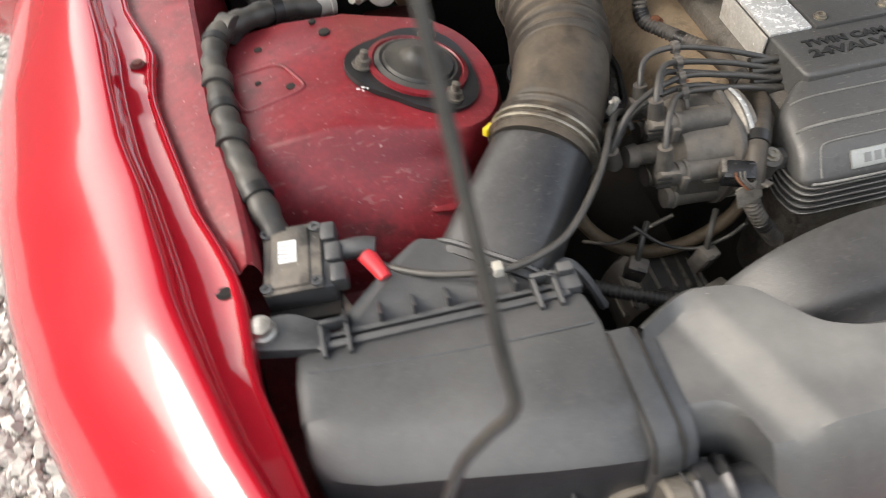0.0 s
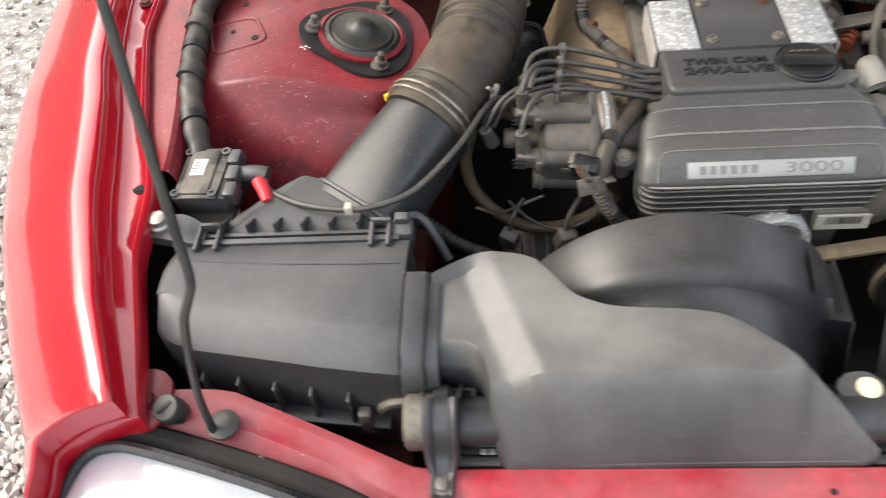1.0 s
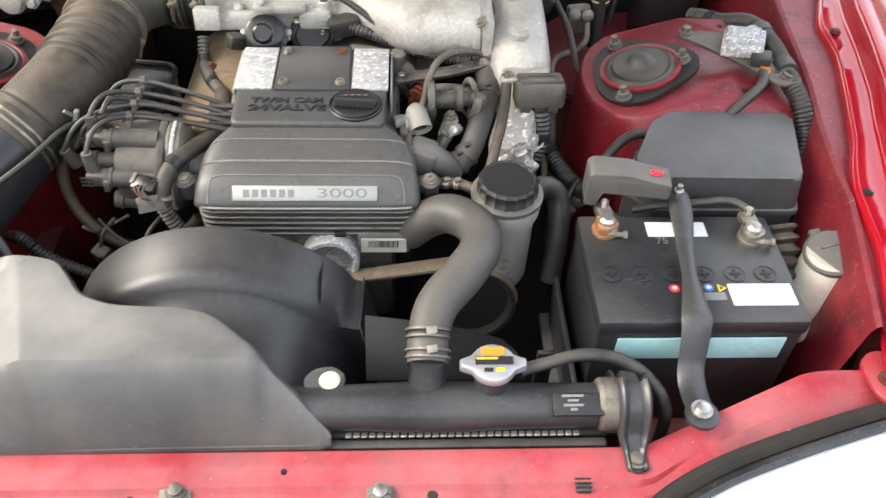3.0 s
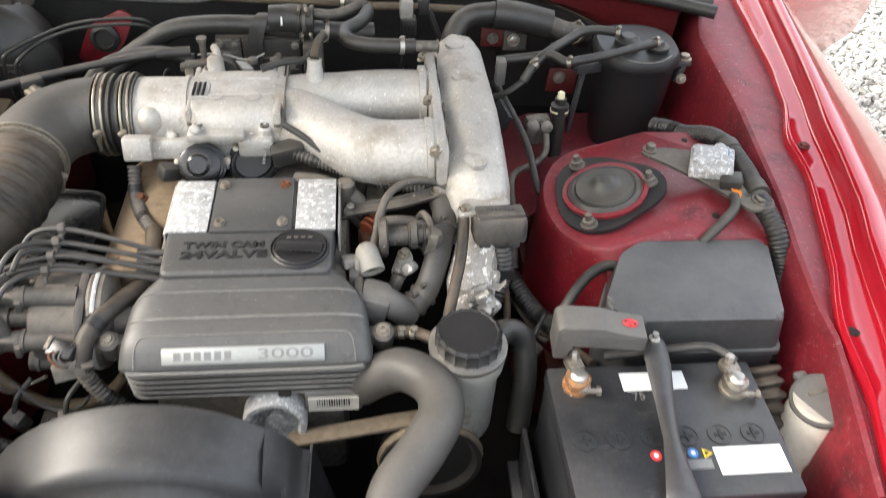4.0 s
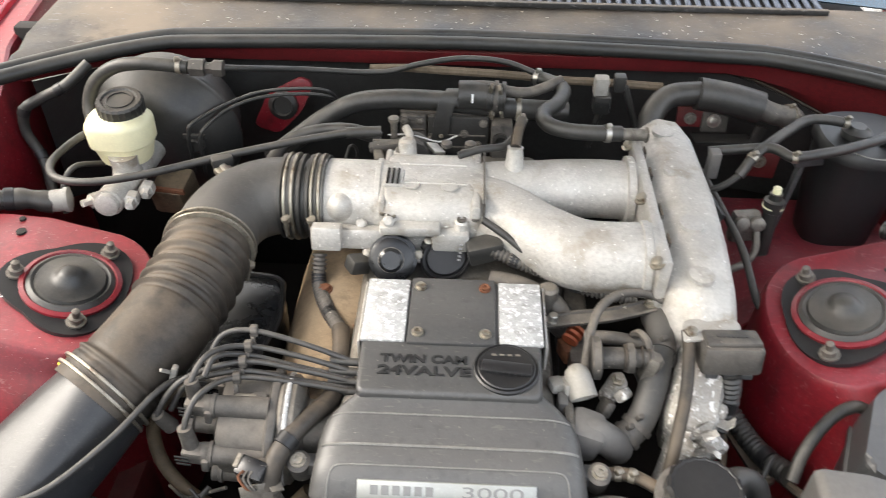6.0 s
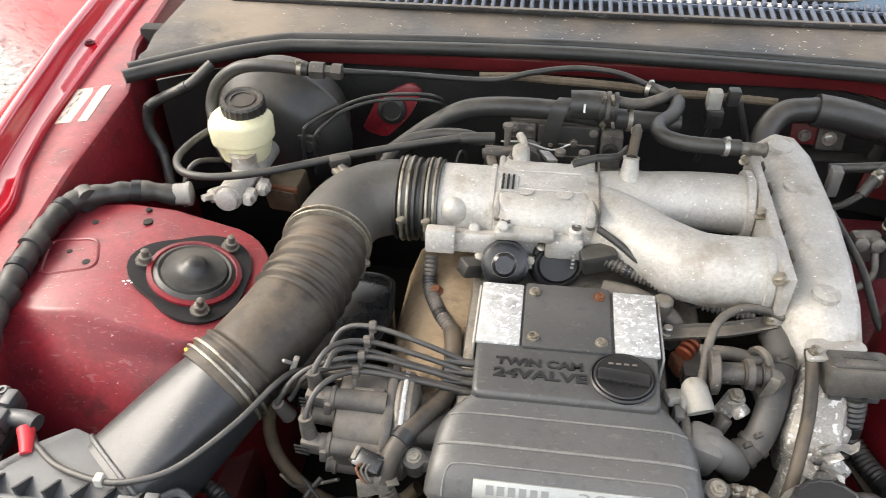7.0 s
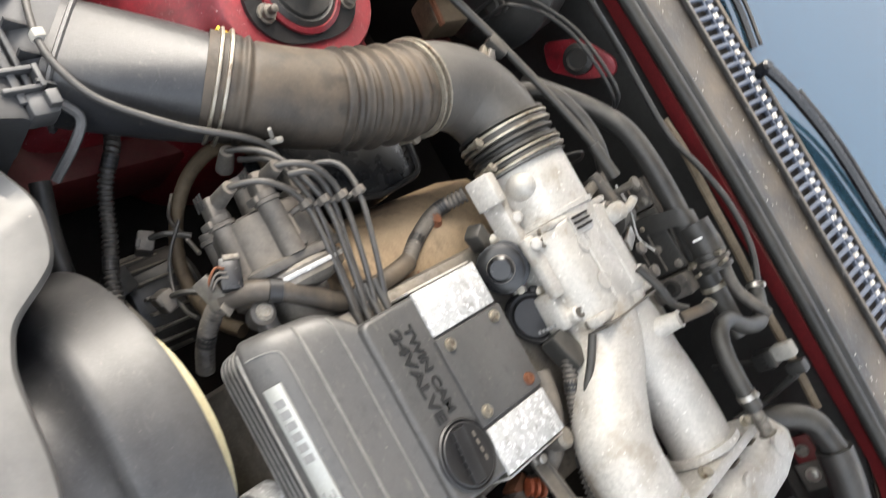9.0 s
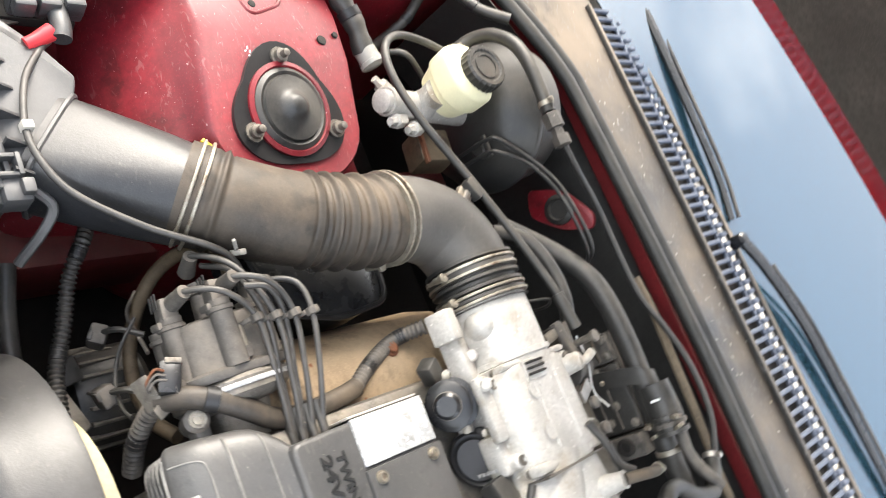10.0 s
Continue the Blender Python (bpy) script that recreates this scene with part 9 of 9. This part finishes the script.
def wing_loom():
    hose("wiring_loom", [(-0.600, 0.800, 0.795), (-0.640, 0.790, 0.808), (-0.690, 0.768, 0.815), (-0.728, 0.735, 0.820), (-0.738, 0.68, 0.820), (-0.734, 0.62, 0.818), (-0.728, 0.56, 0.815), (-0.718, 0.50, 0.808), (-0.702, 0.44, 0.795), (-0.690, 0.40, 0.770)], 0.0155, "rubber", "thick black taped loom along the inner wing", "wiring loom", seg=16, corr=(0.034, 0.0011))
    for c, ax in ((V(-0.735, 0.635, 0.819), (0.05, 1, 0)), (V(-0.724, 0.535, 0.813), (0.1, 1, 0.1)), (V(-0.716, 0.748, 0.818), (0.8, -0.6, 0))):
        part("loom_band", lathe([(0.016, -0.012), (0.0185, -0.011), (0.0185, 0.011), (0.016, 0.012)], c, ax, 18), "rubber", bpy.data.objects["ignition_coil"])
    p = thing("loom_plug", (-0.60, 0.80, 0.79), "round grey loom plug behind the turret", "wiring plug")
    part("plug", lathe([(0.013, 0), (0.017, 0.004), (0.017, 0.022), (0.019, 0.023), (0.019, 0.029), (0.014, 0.031)], (-0.607, 0.800, 0.797), (1, 0.25, 0), 18), "hood_grey", p)
    hose("wiring_loom", [(-0.607, 1.03, 0.905), (-0.640, 1.00, 0.880), (-0.690, 0.995, 0.855), (-0.716, 0.99, 0.838), (-0.724, 0.985, 0.80), (-0.705, 0.975, 0.755), (-0.68, 0.93, 0.72), (-0.64, 0.86, 0.75), (-0.60, 0.82, 0.78)], 0.009, "rubber", "black loom dropping from the scuttle", "wiring loom")
    hose("speedo_wire", [(-0.56, 0.90, 0.80), (-0.585, 0.86, 0.82), (-0.60, 0.84, 0.80), (-0.60, 0.82, 0.76)], 0.0045, "rubber", "thin black wire behind the turret", "wire")
    lab = thing("service_label", (-0.822, 0.962, 0.86), "sun-bleached white service label on the inner wing", "label")
    bm = bmesh.new()
    q = [V(-0.845, 0.910, 0.0), V(-0.787, 0.912, 0), V(-0.792, 1.018, 0), V(-0.855, 1.012, 0)]
    def shelf(p):
        a, g = lerp_table(APRON, p.y), lerp_table(GAP, p.y)
        return deck(p.y) - 0.004 * min(1.0, (abs(p.x) - a) / (0.6 * (g - a))) - 0.008 * max(0.0, (abs(p.x) - a - 0.6 * (g - a)) / (0.4 * (g - a)))
    top = [bm.verts.new((p.x, p.y, shelf(p) + 0.0014)) for p in q]
    low = [bm.verts.new((p.x, p.y, shelf(p) - 0.002)) for p in q]
    bm.faces.new(top)
    for k in range(4):
        bm.faces.new((low[k], low[(k + 1) % 4], top[(k + 1) % 4], top[k]))
    part("sticker", bm, "label_beige", lab)
    for k in range(5):
        part("print_line", box((-0.842 + 0.004 * (k % 2), 0.925 + 0.018 * k, shelf(V(-0.84, 0.925 + 0.018 * k, 0)) + 0.0018), (0.003, 0.012, 0.001), 0), "hood_grey", lab)
    tr = thing("resonator", (-0.28, 0.62, 0.70), "black plastic resonator tray under the intake hose", "resonator")
    part("pan", prism(rounded([(-0.36, 0.52), (-0.255, 0.545), (-0.235, 0.63), (-0.245, 0.715), (-0.33, 0.725), (-0.38, 0.65)], 0.02), 0.66, 0.735, 0.008, 3), "black_gloss", tr)
    rim = rounded([(-0.36, 0.52), (-0.255, 0.545), (-0.235, 0.63), (-0.245, 0.715), (-0.33, 0.725), (-0.38, 0.65)], 0.02)
    part("rim", tube([V(x, y, 0.738) for x, y in [*rim, rim[0]]], 0.004, 6, 1), "black_clean", tr)
    br = thing("wire_bracket", (-0.505, 0.465, 0.69), "small red tab with a hole on the wheel arch", "bracket")
    part("tab", prism(rounded([(-0.525, 0.452), (-0.500, 0.447), (-0.478, 0.462), (-0.480, 0.474), (-0.510, 0.478)], 0.005), 0.722, 0.725, 0.001), "bay_red", br)


wing_loom()


def front_fittings():
    """Stop, latch, horn and holes along the front crossmember."""
    s = thing("rubber_stop", (-0.648, 0.062, 0.738), "grey rubber bonnet stop with a slotted top", "rubber stop")
    part("stop", lathe([(0.012, 0), (0.012, 0.010), (0.0145, 0.011), (0.0145, 0.028), (0.013, 0.030), (0.008, 0.0305)], (-0.648, 0.062, 0.738), (-0.15, -0.30, 1)), "rubber", s)
    part("slot", box((-0.6525, 0.053, 0.7675), (0.018, 0.004, 0.004), 0, (0, 0, 40)), "letter", s)
    h = thing("horn", (-0.108, -0.10, 0.62), "dark round horn on a bolted bracket", "horn")
    part("disc", lathe([(0.044, -0.03), (0.050, -0.02), (0.053, -0.010), (0.053, 0.0), (0.047, 0.004), (0.043, 0.002), (0.038, 0.006), (0.020, 0.008), (0.012, 0.012), (0, 0.012)], (-0.104, -0.101, 0.664), (0, -0.45, 1), 36), "strap_steel", h, "dull grey ribbed horn disc")
    part("tongue", box((-0.108, -0.034, 0.694), (0.034, 0.040, 0.004), 0.0015, (8, 0, 0)), "alloy_dark", h)
    bolt((-0.108, -0.028, 0.697), 0.0075, 0.006, mat="alloy_dark", parent=h)
    l = thing("bonnet_latch_stay", (0.107, -0.05, 0.62), "grey steel latch stay with a bright bolt", "latch stay")
    part("strap", box((0.107, -0.062, 0.676), (0.022, 0.070, 0.006), 0.002, (42, 0, 0)), "alloy_dark", l)
    part("foot", box((0.107, -0.034, 0.6935), (0.030, 0.022, 0.004), 0.0015), "alloy_dark", l)
    bolt((0.107, -0.033, 0.6965), 0.0075, 0.007, mat="steel", parent=l)
    k = thing("latch_bracket", (-0.002, -0.055, 0.68), "red pressed latch bracket with holes", "bracket")
    part("cup", box((-0.002, -0.058, 0.690), (0.040, 0.020, 0.014), 0.002, (30, 0, 0)), "rail_red", k)
    for x in (-0.050, 0.052):
        part("ear", box((x, -0.066, 0.684), (0.050, 0.020, 0.006), 0.002, (20, 0, 0)), "rail_red", k)
        part("hole", lathe([(0.006, 0), (0.006, 0.001), (0, 0.001)], (x * 1.1, -0.068, 0.6875), (0, -0.35, 1), 14), "dark", k)
    part("hole", lathe([(0.006, 0), (0.006, 0.001), (0, 0.001)], (-0.002, -0.062, 0.6975), (0, -0.5, 1), 14), "dark", k)
    for x, y, r in ((-0.156, -0.036, 0.0055), (0.003, -0.009, 0.0030), (0.162, -0.034, 0.0055), (0.185, -0.061, 0.0045), (-0.049, -0.064, 0.0050)):
        part("panel_plug", lathe([(r * 1.1, -0.012), (r * 1.1, 0.0), (r * 0.8, 0.0015), (0, 0.0012)], (x, y, 0.6985 + (0.0022 if y > -0.01 else -0.0075 if y > -0.05 else -0.0085)), seg=16), "dark", car)
    q = thing("panel_clip", (0.325, -0.026, 0.69), "square black plastic clip on the red crossmember", "clip")
    part("pad", box((0.325, -0.026, 0.6935), (0.016, 0.018, 0.007), 0.002), "rubber", q)
    for k in range(3):
        part("ridge", box((0.325, -0.031 + 0.005 * k, 0.6975), (0.018, 0.002, 0.002), 0.0005), "black_gloss", q)
    c = thing("bonnet_catch", (0.272, -0.064, 0.66), "dark steel catch plate ahead of the crossmember", "catch")
    part("plate", box((0.272, -0.066, 0.6865), (0.088, 0.016, 0.004), 0.001, (10, 0, 0)), "dark", c)


front_fittings()


def cowl_fittings():
    """Slotted grille, wiper arms and a dry leaf on the cowl."""
    g = thing("cowl_grille", (0, 1.32, 0.90), "black slotted air grille below the windscreen", "grille")
    part("rail", box((0.0, 1.268, 0.924), (1.30, 0.010, 0.010), 0.002), "cowl", g)
    part("rail", box((0.0, 1.362, 0.930), (1.30, 0.012, 0.010), 0.002), "cowl", g)
    part("rail", box((0.0, 1.327, 0.924), (1.30, 0.006, 0.006), 0.001), "slat_blue", g)
    part("trough", box((0.0, 1.315, 0.914), (1.30, 0.090, 0.004), 0.0), "dark", g)
    rung = part("slat", box((0, 0, 0), (0.0075, 0.056, 0.008), 0.002, seg=1), "slat_blue", g)
    stub = part("slat", box((0, 0, 0), (0.0085, 0.018, 0.010), 0.002, seg=1), "slat_blue", g)
    rung.matrix_basis, stub.matrix_basis = pose(-0.640, 1.296, 0.925, 4), pose(-0.631, 1.340, 0.929, 8)
    for first in (rung, stub):
        for i in range(1, 72):
            ob = new("slat", first.data)
            ob.parent, ob.matrix_parent_inverse = g, first.matrix_parent_inverse
            ob.matrix_basis = Matrix.Translation((0.018 * i, 0, 0)) @ first.matrix_basis
    for pts in ([V(-0.78, 1.42, 0.948), V(-0.60, 1.395, 0.962), V(-0.40, 1.385, 0.958), V(-0.28, 1.382, 0.952), V(-0.20, 1.37, 0.944)],
                [V(-0.16, 1.350, 0.952), V(-0.10, 1.365, 0.962), V(0.02, 1.40, 0.965), V(0.20, 1.41, 0.965), V(0.42, 1.41, 0.965)]):
        w = thing("wiper", pts[0], "black wiper arm resting at the foot of the glass", "wiper", "wipers")
        part("arm", tube(pts, lambda s, t: 0.011 - 0.005 * s / t, 8, 5), "black_gloss", w)
        part("blade", tube([p + V(0, 0.018, 0.006) for p in pts[1:]], 0.004, 6, 5), "rubber", w)
        part("pivot", lathe([(0.012, -0.02), (0.012, 0.006), (0.007, 0.010)], pts[0], (0, -0.3, 1), 16), "black_gloss", w)
    rng = random.Random(44)
    verts, faces = [], []
    for _ in range(90):
        x = rng.uniform(-0.62, 0.74)
        if rng.random() < 0.5:
            x = rng.choice((-0.42, -0.10, 0.02, 0.36, 0.62)) + rng.gauss(0, 0.035)
        near = 1.135 + 0.03 * math.cos(x * 2.2) - 0.115 * max(0, (abs(x) - 0.50) / 0.3) ** 1.4
        y = near + 0.018 + 0.085 * rng.random() ** 1.6
        z = lerp_table([(0.012, 0.902), (0.035, 0.908), (0.06, 0.905), (0.10, 0.916), (0.2, 0.918)], y - near) + 0.0012
        a, l, w = rng.uniform(0, math.pi), rng.uniform(0.0015, 0.005), rng.uniform(0.0007, 0.0018)
        u, v = V(math.cos(a) * l, math.sin(a) * l, rng.uniform(-0.0006, 0.0010)), V(-math.sin(a) * w, math.cos(a) * w, 0)
        k = len(verts)
        c = V(x, y, z)
        verts += [c - u, c + v, c + u, c - v, c + V(0, 0, 0.0012)]
        faces += [(k, k + 3, k + 4), (k + 3, k + 2, k + 4), (k + 2, k + 1, k + 4), (k + 1, k, k + 4), (k, k + 1, k + 2, k + 3)]
    me = bpy.data.meshes.new("leaf_litter")
    me.from_pydata(verts, [], faces)
    me.materials.append(M["white_plastic"])
    tagged(new("leaf_litter", me), "dry pale leaf flakes scattered on the cowl", "leaf litter", kind="stuff")
    lf = thing("leaf", (0.815, 1.10, 0.89), "curled dry yellow leaf beside the cowl", "leaf")
    rows = []
    for i, q in enumerate(spline([V(0.775, 1.150, 0.900), V(0.795, 1.125, 0.895), V(0.815, 1.105, 0.892), V(0.830, 1.088, 0.896)], 4)):
        w = 0.002 + 0.007 * math.sin(math.pi * i / 12)
        rows.append([q + V(-w * 0.6, -w, 0.002), q, q + V(w * 0.6, w, 0.003)])
    part("blade", sheet(rows, 0.0006), "leaf", lf)
    part("stem", tube([V(0.820, 1.100, 0.893), V(0.835, 1.112, 0.898), V(0.850, 1.120, 0.902)], 0.0012, 6, 4), "leaf", lf)


cowl_fittings()


def turret_marks():
    """Drain holes, a pressed panel and paint chips on the turret shelf."""
    def shelf(x):
        return 0.7995 + 0.27 * (min(abs(x), 0.57) - 0.5) - 0.13 * max(0.0, abs(x) - 0.585)
    for x, y, r in ((-0.685, 0.708, 0.005), (-0.600, 0.705, 0.007), (-0.652, 0.616, 0.0055), (-0.690, 0.640, 0.004), (-0.612, 0.735, 0.0045), (0.640, 0.545, 0.0055), (0.655, 0.735, 0.005)):
        part("drain_hole", lathe([(r, -0.004), (r, 0.0012), (r * 0.8, 0.0016), (0, 0.0014)], (x, y, shelf(x)), seg=14), "dark", car)
    ring = rounded([(-0.735, 0.668), (-0.660, 0.668), (-0.632, 0.605), (-0.710, 0.590)], 0.016, 4)
    part("pressed_panel", tube([V(x, y, shelf(x) - 0.0012) for x, y in [*ring, ring[0]]], 0.0034, 8, 1), "bay_red", car)
    rng = random.Random(9)
    for _ in range(14):
        x, y = -0.565 + rng.uniform(-0.012, 0.015), 0.600 + rng.uniform(-0.03, 0.03)
        part("paint_chip", box((x, y, shelf(x) + 0.0005), (rng.uniform(0.002, 0.006), 0.002, 0.0008), 0, (0, 0, rng.uniform(0, 180))), "white_label", car)


turret_marks()


def gap_clutter():
    """Thin wires, small plugs and brackets down in the gaps beside the engine."""
    hose("thin_wire", [(-0.300, 0.395, 0.690), (-0.270, 0.375, 0.672), (-0.235, 0.362, 0.668), (-0.205, 0.352, 0.690), (-0.190, 0.348, 0.712)], 0.0022, "rubber", "thin black wire under the distributor", "wire", seg=8)
    hose("thin_wire", [(-0.345, 0.430, 0.640), (-0.315, 0.405, 0.655), (-0.280, 0.398, 0.680), (-0.255, 0.392, 0.700)], 0.0024, "hose_grey", "thin grey wire under the distributor", "wire", seg=8)
    hose("thin_wire", [(0.170, 0.545, 0.775), (0.185, 0.535, 0.792), (0.205, 0.530, 0.795), (0.225, 0.522, 0.780), (0.235, 0.510, 0.760)], 0.0024, "rubber", "thin black wire between valve and plenum", "wire", seg=8)
    hose("thin_wire", [(-0.18, 0.90, 0.81), (-0.172, 0.925, 0.83), (-0.165, 0.945, 0.81), (-0.17, 0.95, 0.77)], 0.0022, "rubber", "thin black wire behind the throttle", "wire", seg=8)
    hose("thin_wire", [(0.335, 0.60, 0.74), (0.36, 0.61, 0.755), (0.385, 0.625, 0.75), (0.40, 0.65, 0.73)], 0.0026, "rubber", "thin black wire beside the turret", "wire", seg=8)
    hose("return_pipe", [(0.330, 0.44, 0.66), (0.345, 0.48, 0.672), (0.352, 0.53, 0.680), (0.350, 0.58, 0.675)], 0.0055, "hose_brown", "brown return pipe low beside the engine", "pipe", seg=10)
    for base, turn, label in (((-0.228, 0.352, 0.660), 20, "grey wiring plug hanging below the distributor"), ((-0.300, 0.372, 0.640), -30, "grey wiring plug low in the bay"), ((0.372, 0.43, 0.665), 40, "grey wiring plug beside the fluid can")):
        p = thing("wiring_plug", base, label, "wiring plug")
        part("shell", box(base, (0.024, 0.020, 0.034), 0.004, (15, 10, turn)), "hose_grey", p)
        part("latch", box(V(*base) + V(0, -0.011, 0.006), (0.010, 0.005, 0.018), 0.001, (15, 10, turn)), "rubber", p)
        part("wire", tube([V(*base) + V(0, 0, 0.015), V(*base) + V(0.006, 0.01, 0.035), V(*base) + V(0.02, 0.03, 0.045)], 0.0035, 8, 4), "rubber", p)
    b = thing("lifting_eye", (-0.125, 0.478, 0.79), "small zinc bolt and bracket beside the cam cover", "bracket")
    part("plate", box((-0.122, 0.482, 0.795), (0.022, 0.018, 0.003), 0.001, (0, -10, 0)), "alloy_dark", b)
    bolt((-0.124, 0.483, 0.797), 0.0065, 0.008, mat="zinc", parent=b)
    r = thing("rust_bracket", (-0.46, 0.90, 0.74), "rust-brown bracket below the master cylinder", "bracket")
    part("plate", box((-0.455, 0.895, 0.755), (0.055, 0.060, 0.050), 0.006, (12, 0, -8)), "hose_brown", r)
    part("edge", box((-0.455, 0.866, 0.776), (0.058, 0.006, 0.010), 0.002, (12, 0, -8)), "rust", r)


gap_clutter()
